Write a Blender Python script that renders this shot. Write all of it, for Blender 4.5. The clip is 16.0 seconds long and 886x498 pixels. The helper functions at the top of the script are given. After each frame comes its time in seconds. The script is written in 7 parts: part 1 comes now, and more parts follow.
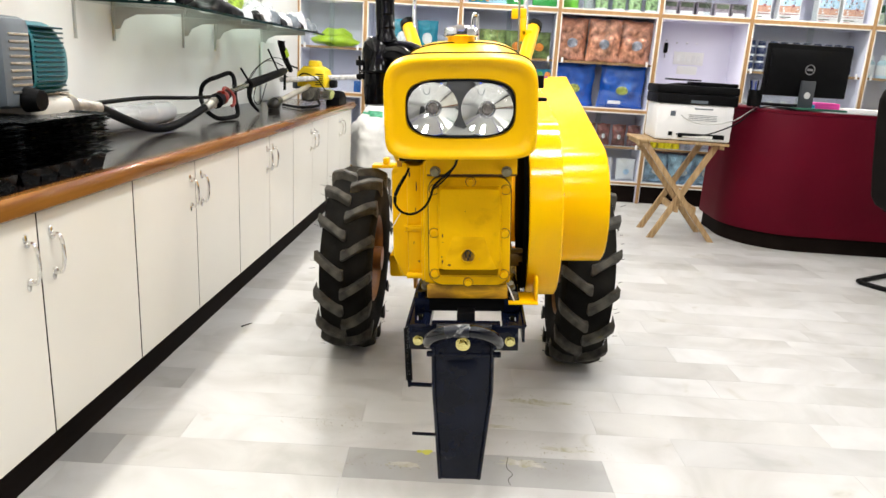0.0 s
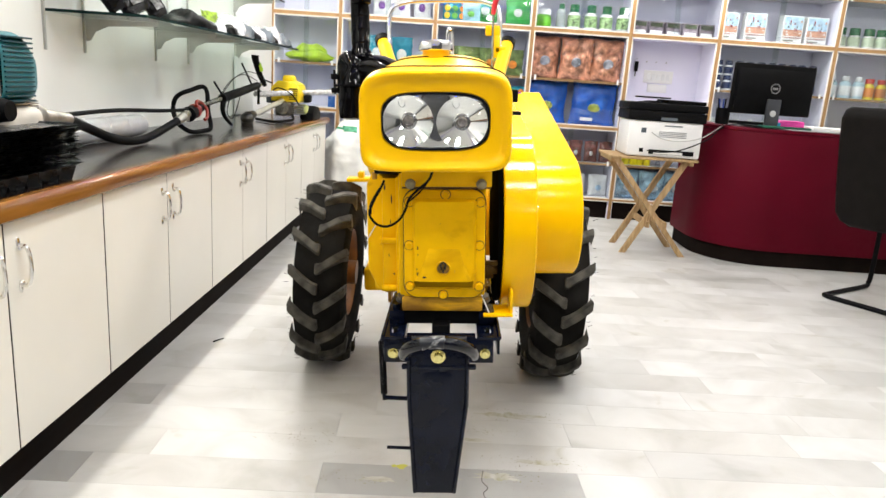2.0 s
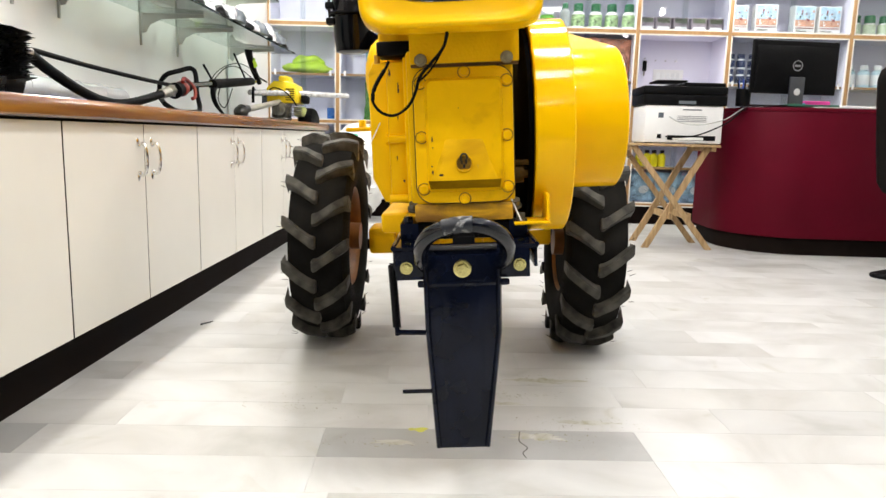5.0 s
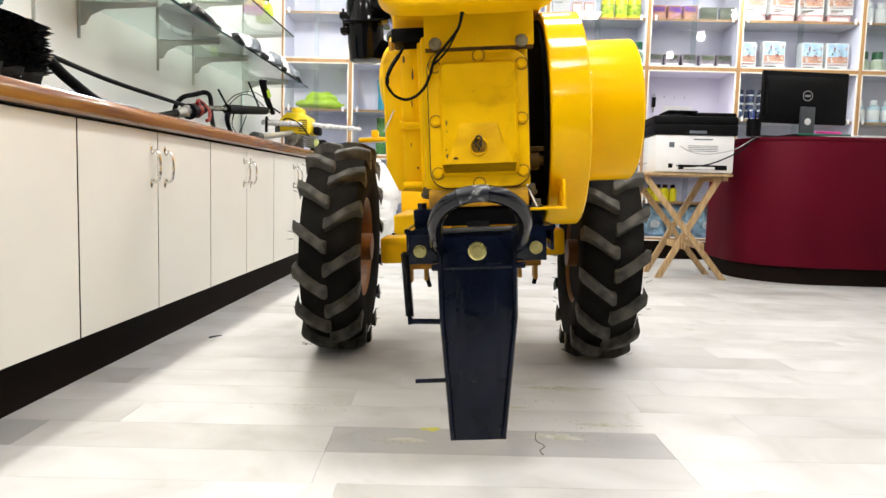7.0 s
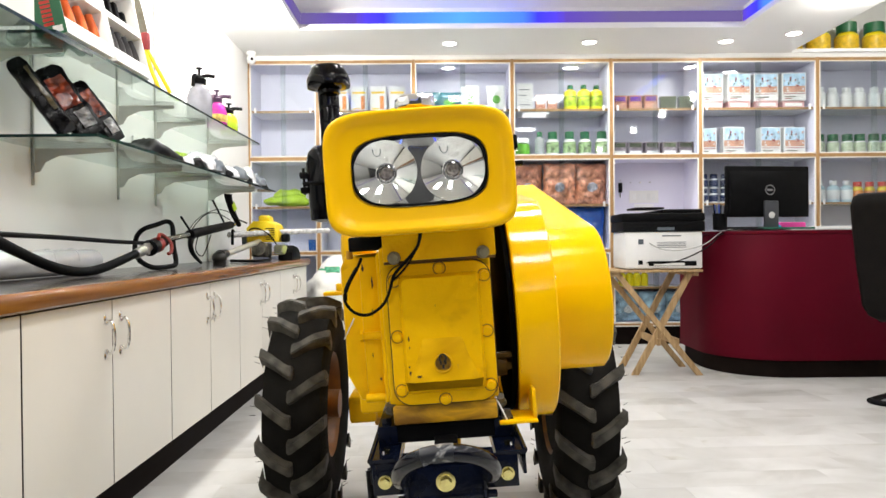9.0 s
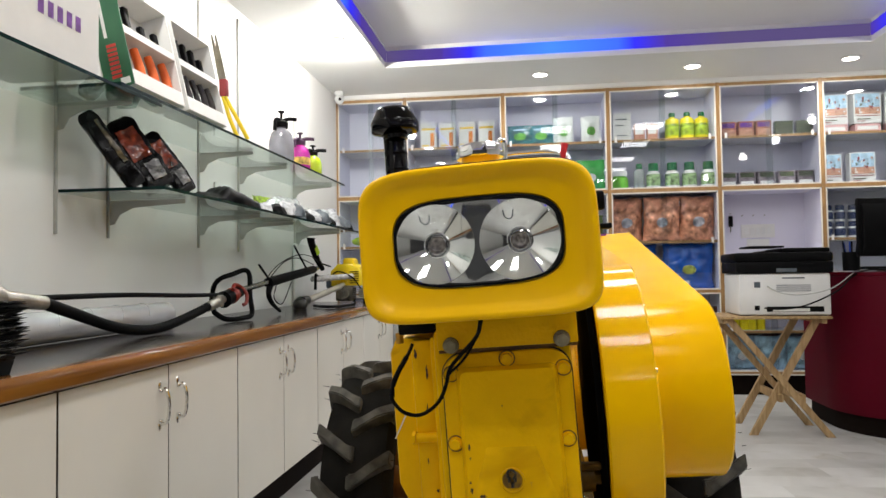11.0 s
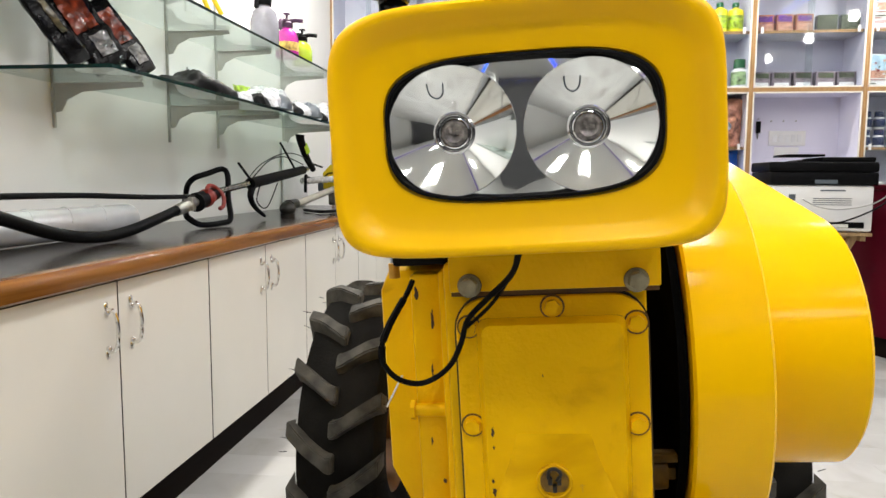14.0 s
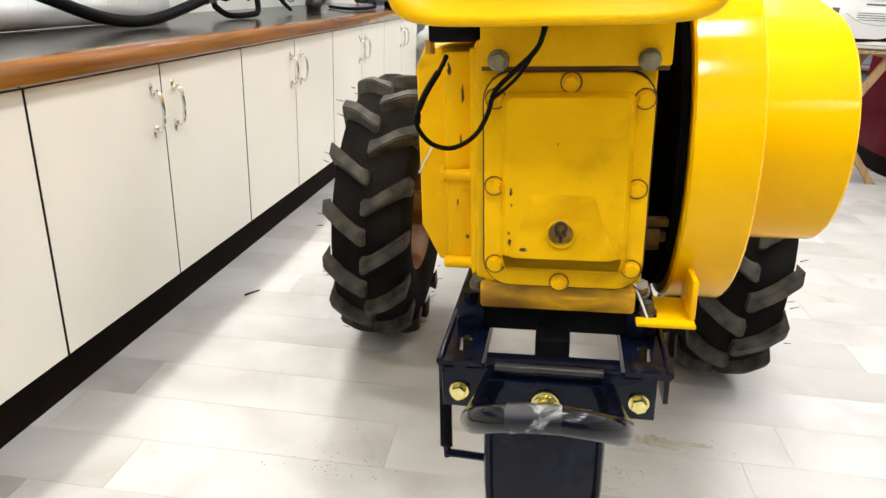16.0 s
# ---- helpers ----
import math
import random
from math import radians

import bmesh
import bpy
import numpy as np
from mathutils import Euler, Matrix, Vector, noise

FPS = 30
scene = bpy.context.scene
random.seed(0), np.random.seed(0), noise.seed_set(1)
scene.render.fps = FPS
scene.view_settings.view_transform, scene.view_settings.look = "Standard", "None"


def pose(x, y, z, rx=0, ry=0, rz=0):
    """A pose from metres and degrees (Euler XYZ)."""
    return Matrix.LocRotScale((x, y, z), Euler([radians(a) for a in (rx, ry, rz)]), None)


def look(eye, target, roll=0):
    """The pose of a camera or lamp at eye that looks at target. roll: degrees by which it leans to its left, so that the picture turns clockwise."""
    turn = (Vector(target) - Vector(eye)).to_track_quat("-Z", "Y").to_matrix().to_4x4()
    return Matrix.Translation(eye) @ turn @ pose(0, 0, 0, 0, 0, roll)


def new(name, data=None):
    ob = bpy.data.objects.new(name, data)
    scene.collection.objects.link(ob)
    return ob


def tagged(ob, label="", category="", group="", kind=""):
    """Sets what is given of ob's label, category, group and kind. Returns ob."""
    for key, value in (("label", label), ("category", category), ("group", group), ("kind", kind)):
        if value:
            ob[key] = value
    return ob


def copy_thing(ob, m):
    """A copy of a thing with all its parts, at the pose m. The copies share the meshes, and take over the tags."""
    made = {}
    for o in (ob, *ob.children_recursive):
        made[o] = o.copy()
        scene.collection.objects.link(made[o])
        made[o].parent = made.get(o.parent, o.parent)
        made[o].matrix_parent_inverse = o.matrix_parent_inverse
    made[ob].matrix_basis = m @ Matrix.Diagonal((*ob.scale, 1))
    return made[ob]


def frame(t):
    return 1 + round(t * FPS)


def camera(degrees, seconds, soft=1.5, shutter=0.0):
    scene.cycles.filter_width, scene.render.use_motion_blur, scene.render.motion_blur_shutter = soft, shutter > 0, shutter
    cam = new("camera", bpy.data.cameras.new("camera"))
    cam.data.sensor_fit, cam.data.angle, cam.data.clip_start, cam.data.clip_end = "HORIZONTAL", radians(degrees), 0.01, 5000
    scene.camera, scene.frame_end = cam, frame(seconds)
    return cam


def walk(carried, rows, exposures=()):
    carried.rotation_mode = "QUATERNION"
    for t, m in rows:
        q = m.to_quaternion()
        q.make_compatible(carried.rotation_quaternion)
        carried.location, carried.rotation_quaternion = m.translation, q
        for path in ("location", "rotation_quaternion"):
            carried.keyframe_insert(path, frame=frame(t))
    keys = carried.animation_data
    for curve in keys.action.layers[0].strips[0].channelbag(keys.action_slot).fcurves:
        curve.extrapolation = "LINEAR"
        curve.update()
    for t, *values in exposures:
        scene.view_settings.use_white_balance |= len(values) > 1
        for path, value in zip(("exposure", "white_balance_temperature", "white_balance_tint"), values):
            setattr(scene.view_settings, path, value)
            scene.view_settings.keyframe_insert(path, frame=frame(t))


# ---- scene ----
cam = camera(65.3, 16.0)
PATH = [
    (0, (0.059, -0.016, 1.005), (-0.014, 1.915, 0.49), 3.4),
    (0.5, (0.057, -0.021, 1.01), (0.014, 1.922, 0.535), 3.3),
    (1, (0.056, -0.015, 1.004), (0.038, 1.933, 0.555), 3.6),
    (1.5, (0.054, -0.017, 1.001), (0.062, 1.93, 0.543), 4.1),
    (2, (0.057, -0.021, 0.997), (0.056, 1.924, 0.532), 3.9),
    (2.5, (0.065, -0.014, 1.002), (0.071, 1.92, 0.493), 3.9),
    (3, (0.063, 0.023, 1.013), (0.072, 1.968, 0.548), 3.6),
    (3.5, (0.065, 0.069, 0.998), (0.015, 2.0, 0.478), 2.9),
    (4, (0.06, 0.176, 0.917), (-0.028, 2.137, 0.534), 2.2),
    (4.5, (0.06, 0.203, 0.752), (-0.034, 2.173, 0.422), 1.4),
    (4.7, (0.045, 0.198, 0.699), (0.02, 2.171, 0.374), 1.7),
    (6.8, (0.031, 0.207, 0.506), (-0.002, 2.194, 0.275), 1.0),
    (7, (0.034, 0.209, 0.512), (-0.02, 2.2, 0.333), 1.6),
    (7.5, (0.041, 0.234, 0.558), (0.06, 2.229, 0.429), 2.2),
    (8, (0.048, 0.253, 0.67), (0.043, 2.253, 0.635), 0.0),
    (8.2, (0.05, 0.244, 0.71), (0.069, 2.244, 0.684), -0.6),
    (10.3, (0.054, 0.39, 0.845), (-0.004, 2.389, 0.832), 1.3),
    (10.5, (0.064, 0.406, 0.855), (-0.089, 2.4, 0.84), 0.4),
    (11, (0.098, 0.515, 0.878), (-0.168, 2.496, 0.95), -0.8),
    (11.5, (0.115, 0.587, 0.883), (-0.158, 2.566, 0.975), 1.6),
    (12, (0.095, 0.663, 0.882), (-0.197, 2.641, 0.883), 0.8),
    (12.5, (0.059, 0.764, 0.887), (-0.18, 2.749, 0.88), 2.7),
    (13, (0.025, 0.829, 0.884), (-0.229, 2.813, 0.852), 2.6),
    (13.5, (0.017, 0.862, 0.881), (-0.232, 2.845, 0.837), 2.6),
    (14, (0.036, 0.847, 0.879), (-0.227, 2.819, 0.674), 0.4),
    (14.5, (0.061, 0.788, 0.85), (-0.225, 2.737, 0.505), 1.2),
    (15, (0.07, 0.715, 0.859), (-0.29, 2.599, 0.293), 0.7),
    (15.5, (0.047, 0.703, 0.827), (-0.274, 2.567, 0.177), 2.9),
    (16, (0.043, 0.741, 0.852), (-0.246, 2.583, 0.13), 2.5),
]
walk(cam, [(t, look(eye, target, roll)) for t, eye, target, roll in PATH],
     exposures=[(0, -0.36), (2.5, -0.31), (8.2, -0.29), (10, -0.94), (10.5, -1.03), (11, -1.26), (12.5, -1.2), (13.3, -1.03), (13.6, -0.98), (13.9, -0.8), (14.3, -0.4), (15, -0.16), (15.5, -0.25), (16, -0.27)])

# ---- world and light ----
world = bpy.data.worlds.new("world")
scene.world = world
world.use_nodes = True
world.node_tree.nodes["Background"].inputs[0].default_value = (0.55, 0.6, 0.7, 1)
world.node_tree.nodes["Background"].inputs[1].default_value = 0.25
LAMP_POWER = 7.0
PANEL_POWER = 16.0
CEIL = 2.25

# ---- helpers of this scene ----


def mat(name, col, rough=0.5, metal=0.0, var=0.12, scale=12.0, bump=0.0, bscale=80.0, coat=0.0, rvar=0.1, spec=0.5, rand=0.0):
    """Principled surface with two scales of variation in colour, roughness and relief."""
    m = bpy.data.materials.new(name)
    m.use_nodes = True
    nt = m.node_tree
    b = nt.nodes["Principled BSDF"]
    b.inputs["Metallic"].default_value = metal
    b.inputs["Coat Weight"].default_value = coat
    b.inputs["Coat Roughness"].default_value = 0.08
    b.inputs["Specular IOR Level"].default_value = spec
    tc = nt.nodes.new("ShaderNodeTexCoord")
    n1 = nt.nodes.new("ShaderNodeTexNoise")
    n1.inputs["Scale"].default_value = scale
    n1.inputs["Detail"].default_value = 6
    nt.links.new(tc.outputs["Object"], n1.inputs["Vector"])
    n2 = nt.nodes.new("ShaderNodeTexNoise")
    n2.inputs["Scale"].default_value = bscale
    n2.inputs["Detail"].default_value = 3
    nt.links.new(tc.outputs["Object"], n2.inputs["Vector"])
    ramp = nt.nodes.new("ShaderNodeMapRange")
    ramp.inputs["From Min"].default_value, ramp.inputs["From Max"].default_value = 0.3, 0.7
    ramp.inputs["To Min"].default_value, ramp.inputs["To Max"].default_value = 1 - var, 1 + var
    nt.links.new(n1.outputs["Fac"], ramp.inputs["Value"])
    mix = nt.nodes.new("ShaderNodeVectorMath")
    mix.operation = "SCALE"
    mix.inputs[0].default_value = col[:3]
    nt.links.new(ramp.outputs["Result"], mix.inputs["Scale"])
    out = mix.outputs["Vector"]
    if rand:
        oi = nt.nodes.new("ShaderNodeObjectInfo")
        r2 = nt.nodes.new("ShaderNodeMapRange")
        r2.inputs["To Min"].default_value, r2.inputs["To Max"].default_value = 1 - rand, 1 + rand
        nt.links.new(oi.outputs["Random"], r2.inputs["Value"])
        mx = nt.nodes.new("ShaderNodeVectorMath")
        mx.operation = "SCALE"
        nt.links.new(out, mx.inputs[0])
        nt.links.new(r2.outputs["Result"], mx.inputs["Scale"])
        out = mx.outputs["Vector"]
    nt.links.new(out, b.inputs["Base Color"])
    rr = nt.nodes.new("ShaderNodeMapRange")
    rr.inputs["To Min"].default_value, rr.inputs["To Max"].default_value = max(0.02, rough - rvar), min(1, rough + rvar)
    nt.links.new(n1.outputs["Fac"], rr.inputs["Value"])
    nt.links.new(rr.outputs["Result"], b.inputs["Roughness"])
    if bump:
        bp = nt.nodes.new("ShaderNodeBump")
        bp.inputs["Strength"].default_value = bump
        bp.inputs["Distance"].default_value = 0.004
        nt.links.new(n2.outputs["Fac"], bp.inputs["Height"])
        nt.links.new(bp.outputs["Normal"], b.inputs["Normal"])
    return m


def emit(name, col, strength):
    m = bpy.data.materials.new(name)
    m.use_nodes = True
    nt = m.node_tree
    nt.nodes.remove(nt.nodes["Principled BSDF"])
    e = nt.nodes.new("ShaderNodeEmission")
    e.inputs[0].default_value = (*col, 1)
    e.inputs[1].default_value = strength
    nt.links.new(e.outputs[0], nt.nodes["Material Output"].inputs[0])
    return m


def pane_mat(name, tint, ior=1.45, rough=0.0):
    """Thin clear glass: straight through, with a Fresnel gloss."""
    m = bpy.data.materials.new(name)
    m.use_nodes = True
    nt = m.node_tree
    nt.nodes.remove(nt.nodes["Principled BSDF"])
    t = nt.nodes.new("ShaderNodeBsdfTransparent")
    t.inputs[0].default_value = (*tint, 1)
    g = nt.nodes.new("ShaderNodeBsdfGlossy")
    g.inputs["Roughness"].default_value = rough
    f = nt.nodes.new("ShaderNodeLayerWeight")
    f.inputs[0].default_value = 0.5
    pw = nt.nodes.new("ShaderNodeMath")
    pw.operation = "POWER"
    pw.inputs[1].default_value = 4.0
    r0 = ((ior - 1) / (ior + 1)) ** 2
    ma = nt.nodes.new("ShaderNodeMath")
    ma.operation = "MULTIPLY_ADD"
    ma.inputs[1].default_value, ma.inputs[2].default_value = 1 - r0, r0
    nt.links.new(f.outputs["Facing"], pw.inputs[0])
    nt.links.new(pw.outputs[0], ma.inputs[0])
    mx = nt.nodes.new("ShaderNodeMixShader")
    nt.links.new(ma.outputs[0], mx.inputs[0])
    nt.links.new(t.outputs[0], mx.inputs[1])
    nt.links.new(g.outputs[0], mx.inputs[2])
    nt.links.new(mx.outputs[0], nt.nodes["Material Output"].inputs[0])
    return m


def wood_mat(name, c1, c2, rough=0.4, scale=6.0, stretch=(1, 12, 12), coat=0.0):
    m = mat(name, c1, rough, coat=coat)
    nt = m.node_tree
    b = nt.nodes["Principled BSDF"]
    tc = nt.nodes.new("ShaderNodeTexCoord")
    mp = nt.nodes.new("ShaderNodeMapping")
    mp.inputs["Scale"].default_value = stretch
    nz = nt.nodes.new("ShaderNodeTexNoise")
    nz.inputs["Scale"].default_value = scale
    nz.inputs["Detail"].default_value = 7
    nz.inputs["Distortion"].default_value = 0.6
    cr = nt.nodes.new("ShaderNodeValToRGB")
    cr.color_ramp.elements[0].color, cr.color_ramp.elements[1].color = (*c1, 1), (*c2, 1)
    cr.color_ramp.elements[0].position, cr.color_ramp.elements[1].position = 0.35, 0.68
    nt.links.new(tc.outputs["Object"], mp.inputs[0])
    nt.links.new(mp.outputs[0], nz.inputs["Vector"])
    nt.links.new(nz.outputs["Fac"], cr.inputs[0])
    nt.links.new(cr.outputs[0], b.inputs["Base Color"])
    return m


def marble_mat(name, shade=1.0):
    """Polished pale marble strip: a tone of its own for each piece, grey clouds, thin brown-green veins."""
    m = mat(name, (0.7, 0.69, 0.66), 0.40, var=0.1, scale=5, bump=0.0, rvar=0.10)
    nt = m.node_tree
    b = nt.nodes["Principled BSDF"]
    geo = nt.nodes.new("ShaderNodeNewGeometry")
    oi = nt.nodes.new("ShaderNodeObjectInfo")
    add = nt.nodes.new("ShaderNodeVectorMath")
    add.operation = "MULTIPLY_ADD"
    add.inputs[1].default_value = (1, 1, 1)
    sc = nt.nodes.new("ShaderNodeMath")
    sc.operation = "MULTIPLY"
    sc.inputs[1].default_value = 37.0
    isl = nt.nodes.new("ShaderNodeMath")
    isl.operation = "ADD"
    nt.links.new(oi.outputs["Random"], isl.inputs[0])
    nt.links.new(geo.outputs["Random Per Island"], isl.inputs[1])
    nt.links.new(isl.outputs[0], sc.inputs[0])
    nt.links.new(geo.outputs["Position"], add.inputs[0])
    nt.links.new(sc.outputs[0], add.inputs[2])
    nz = nt.nodes.new("ShaderNodeTexNoise")
    nz.inputs["Scale"].default_value, nz.inputs["Detail"].default_value, nz.inputs["Distortion"].default_value = 3.6, 6, 0.7
    nt.links.new(add.outputs[0], nz.inputs["Vector"])
    cr = nt.nodes.new("ShaderNodeValToRGB")
    e = cr.color_ramp.elements
    e[0].position, e[0].color = 0.26, (0.40, 0.392, 0.368, 1)
    e[1].position, e[1].color = 0.50, (0.525, 0.522, 0.508, 1)
    e2 = cr.color_ramp.elements.new(0.70)
    e2.color = (0.595, 0.595, 0.582, 1)
    nt.links.new(nz.outputs["Fac"], cr.inputs[0])
    vn = nt.nodes.new("ShaderNodeTexNoise")
    vn.inputs["Scale"].default_value, vn.inputs["Detail"].default_value, vn.inputs["Distortion"].default_value = 5.0, 8, 1.2
    nt.links.new(add.outputs[0], vn.inputs["Vector"])
    vr = nt.nodes.new("ShaderNodeValToRGB")
    v = vr.color_ramp.elements
    v[0].position, v[0].color = 0.26, (0.80, 0.78, 0.72, 1)
    v[1].position, v[1].color = 0.36, (1, 1, 1, 1)
    v2 = vr.color_ramp.elements.new(0.30)
    v2.color = (0.93, 0.92, 0.88, 1)
    nt.links.new(vn.outputs["Fac"], vr.inputs[0])
    mul = nt.nodes.new("ShaderNodeVectorMath")
    mul.operation = "MULTIPLY"
    nt.links.new(cr.outputs[0], mul.inputs[0])
    nt.links.new(vr.outputs[0], mul.inputs[1])
    tone = nt.nodes.new("ShaderNodeMath")
    tone.operation = "FRACT"
    nt.links.new(isl.outputs[0], tone.inputs[0])
    tr = nt.nodes.new("ShaderNodeValToRGB")
    q = tr.color_ramp.elements
    q[0].position, q[0].color = 0.0, (0.84, 0.835, 0.815, 1)
    q[1].position, q[1].color = 1.0, (1.0, 1.0, 1.0, 1)
    q2 = tr.color_ramp.elements.new(0.12)
    q2.color = (0.90, 0.895, 0.88, 1)
    q3 = tr.color_ramp.elements.new(0.25)
    q3.color = (0.95, 0.95, 0.94, 1)
    nt.links.new(tone.outputs[0], tr.inputs[0])
    mul2 = nt.nodes.new("ShaderNodeVectorMath")
    mul2.operation = "MULTIPLY"
    nt.links.new(mul.outputs[0], mul2.inputs[0])
    nt.links.new(tr.outputs[0], mul2.inputs[1])
    sh = nt.nodes.new("ShaderNodeVectorMath")
    sh.operation = "SCALE"
    sh.inputs["Scale"].default_value = shade
    nt.links.new(mul2.outputs[0], sh.inputs[0])
    nt.links.new(sh.outputs[0], b.inputs["Base Color"])
    return m


YELLOW = mat("yellow_paint", (0.87, 0.490, 0.0008), 0.30, var=0.07, scale=5, bump=0.03, bscale=30, coat=0.0, rvar=0.06, spec=0.18)
SHEETYELLOW = mat("glossy_yellow_sheet_metal", (0.87, 0.490, 0.0008), 0.10, var=0.07, scale=5, bump=0.025, bscale=14, rvar=0.03, spec=0.17)
SATINYELLOW = mat("satin_yellow_sheet_metal", (0.87, 0.490, 0.0008), 0.15, var=0.07, scale=5, bump=0.03, bscale=14, rvar=0.04, spec=0.10)
CAST = mat("yellow_painted_casting", (0.85, 0.515, 0.001), 0.36, var=0.28, scale=11, bump=0.28, bscale=160, spec=0.1)
for nd in (CAST.node_tree,):
    nz = nd.nodes.new("ShaderNodeTexNoise")
    nz.inputs["Scale"].default_value, nz.inputs["Detail"].default_value, nz.inputs["Distortion"].default_value = 8.0, 9, 0.8
    tc = nd.nodes.new("ShaderNodeTexCoord")
    nd.links.new(tc.outputs["Object"], nz.inputs["Vector"])
    cr = nd.nodes.new("ShaderNodeValToRGB")
    cr.color_ramp.elements[0].position, cr.color_ramp.elements[0].color = 0.28, (0.50, 0.245, 0.002, 1)
    cr.color_ramp.elements[1].position, cr.color_ramp.elements[1].color = 0.62, (0.88, 0.505, 0.001, 1)
    mid = cr.color_ramp.elements.new(0.40)
    mid.color = (0.80, 0.45, 0.001, 1)
    nd.links.new(nz.outputs["Fac"], cr.inputs[0])
    nd.links.new(cr.outputs[0], nd.nodes["Principled BSDF"].inputs["Base Color"])
GRIMY = mat("grimy_yellow_paint", (0.5, 0.24, 0.01), 0.5, var=0.35, scale=30, bump=0.3, bscale=120)
RUBBER = mat("tyre_rubber", (0.011, 0.0102, 0.009), 0.8, var=0.5, scale=9, bump=0.3, bscale=200, spec=0.03)
LUG = mat("dusty_lug_rubber", (0.050, 0.046, 0.037), 0.65, var=0.8, scale=22, bump=0.35, bscale=120, spec=0.3)
NAVY = mat("dark_blue_black_enamel", (0.0025, 0.0043, 0.0125), 0.14, var=0.35, scale=16, bump=0.2, bscale=50, spec=0.22)
BLACKGLOSS = mat("glossy_black_enamel", (0.002, 0.002, 0.0025), 0.08, var=0.2, scale=15, bump=0.03, rvar=0.03, spec=0.14)
BLACK = mat("matt_black_plastic", (0.004, 0.004, 0.0045), 0.5, var=0.25, scale=25, bump=0.15, spec=0.07)
DARKVOID = mat("sooty_flywheel_iron", (0.002, 0.002, 0.002), 0.8, var=0.3, scale=20, spec=0.02)
STEEL = mat("zinc_steel", (0.42, 0.405, 0.33), 0.2, metal=1, var=0.15, scale=60)
BRASSY = mat("yellow_zinc_bolt", (0.74, 0.66, 0.27), 0.24, metal=1, var=0.2, scale=60)
CHROME = mat("chrome", (0.85, 0.85, 0.86), 0.07, metal=1, var=0.04, scale=10, rvar=0.03)
REFLECTOR = mat("lamp_reflector", (0.88, 0.895, 0.885), 0.06, metal=1, var=0.06, scale=18, bump=0.02, bscale=25, rvar=0.03)
RIMPAINT = mat("rusty_orange_rim_paint", (0.17, 0.060, 0.004), 0.5, var=0.4, scale=18, bump=0.25, bscale=70)
LENS = pane_mat("lamp_lens", (0.96, 0.97, 0.97), 1.4)
LAMINATE = mat("cream_laminate", (0.72, 0.70, 0.635), 0.32, var=0.045, scale=2.2, bump=0.03, bscale=40, rvar=0.06)
CARCASS = mat("dark_gap", (0.012, 0.011, 0.010), 0.8, spec=0.05)
DOORCORE = mat("dark_brown_board_edge", (0.035, 0.022, 0.012), 0.7, var=0.3, scale=40, spec=0.1)
SATIN = mat("satin_chrome", (0.80, 0.79, 0.76), 0.22, metal=1, var=0.05, scale=30)
TOEKICK = mat("dark_brown_skirting", (0.008, 0.005, 0.004), 0.65, var=0.3, scale=9, spec=0.05)
WORKTOP = mat("dark_speckled_worktop", (0.014, 0.0105, 0.0098), 0.2, var=0.3, scale=120, rvar=0.05)
NOSING = wood_mat("varnished_wood_nosing", (0.13, 0.048, 0.009), (0.25, 0.105, 0.020), 0.14, 3, (10, 0.6, 10))
NOSING.node_tree.nodes["Principled BSDF"].inputs["Specular IOR Level"].default_value = 0.28
FRAMEWOOD = wood_mat("golden_wood_frame", (0.28, 0.155, 0.058), (0.42, 0.25, 0.105), 0.4, 5, (12, 12, 1.5))
TRIM = mat("pale_aluminium_trim", (0.75, 0.72, 0.66), 0.35, var=0.05)
LILAC = mat("lilac_white_laminate", (0.74, 0.73, 0.85), 0.45, var=0.03, scale=3)
SHELFGREY = mat("grey_white_shelf_board", (0.52, 0.52, 0.55), 0.5, var=0.05, scale=4)
WALLPAINT = mat("off_white_wall_paint", (0.79, 0.785, 0.77), 0.55, var=0.03, scale=2.5, bump=0.06, bscale=60)
CEILPAINT = mat("white_ceiling_paint", (0.86, 0.86, 0.85), 0.6, var=0.02, scale=2, bump=0.03)
MAROON = mat("maroon_laminate", (0.086, 0.0016, 0.0098), 0.5, var=0.12, scale=3, rvar=0.06, spec=0.08)
PINE = wood_mat("raw_pine", (0.27, 0.165, 0.07), (0.47, 0.32, 0.16), 0.6, 7, (8, 8, 1.2))
GLASS = pane_mat("cabinet_glass", (0.89, 0.92, 0.93), 1.52)
SHELFGLASS = pane_mat("green_shelf_glass", (0.83, 0.895, 0.87), 1.52)
GLASSEDGE = mat("green_glass_edge", (0.003, 0.018, 0.016), 0.2, var=0.3, spec=0.15)
BRACKET = mat("satin_steel_bracket", (0.46, 0.455, 0.43), 0.4, metal=0.6, var=0.1)
WHITEPLASTIC = mat("white_plastic", (0.74, 0.74, 0.73), 0.4, var=0.03, rand=0.05)
LEATHER = mat("black_leatherette", (0.006, 0.005, 0.0045), 0.5, var=0.25, scale=20, bump=0.3, bscale=90, spec=0.07)
TEAL = mat("teal_plastic", (0.003, 0.12, 0.15), 0.35, var=0.1, scale=15)
GREYPLASTIC = mat("grey_plastic", (0.10, 0.12, 0.14), 0.45, var=0.15, scale=15)
ALU = mat("cast_aluminium", (0.42, 0.40, 0.36), 0.4, metal=0.9, var=0.3, scale=30, bump=0.2)
TRAYBLACK = mat("thin_black_tray_plastic", (0.008, 0.009, 0.010), 0.28, var=0.4, scale=40, bump=0.2, spec=0.4)
ORANGE = mat("orange_red_plastic", (0.21, 0.016, 0.008), 0.4, var=0.1)
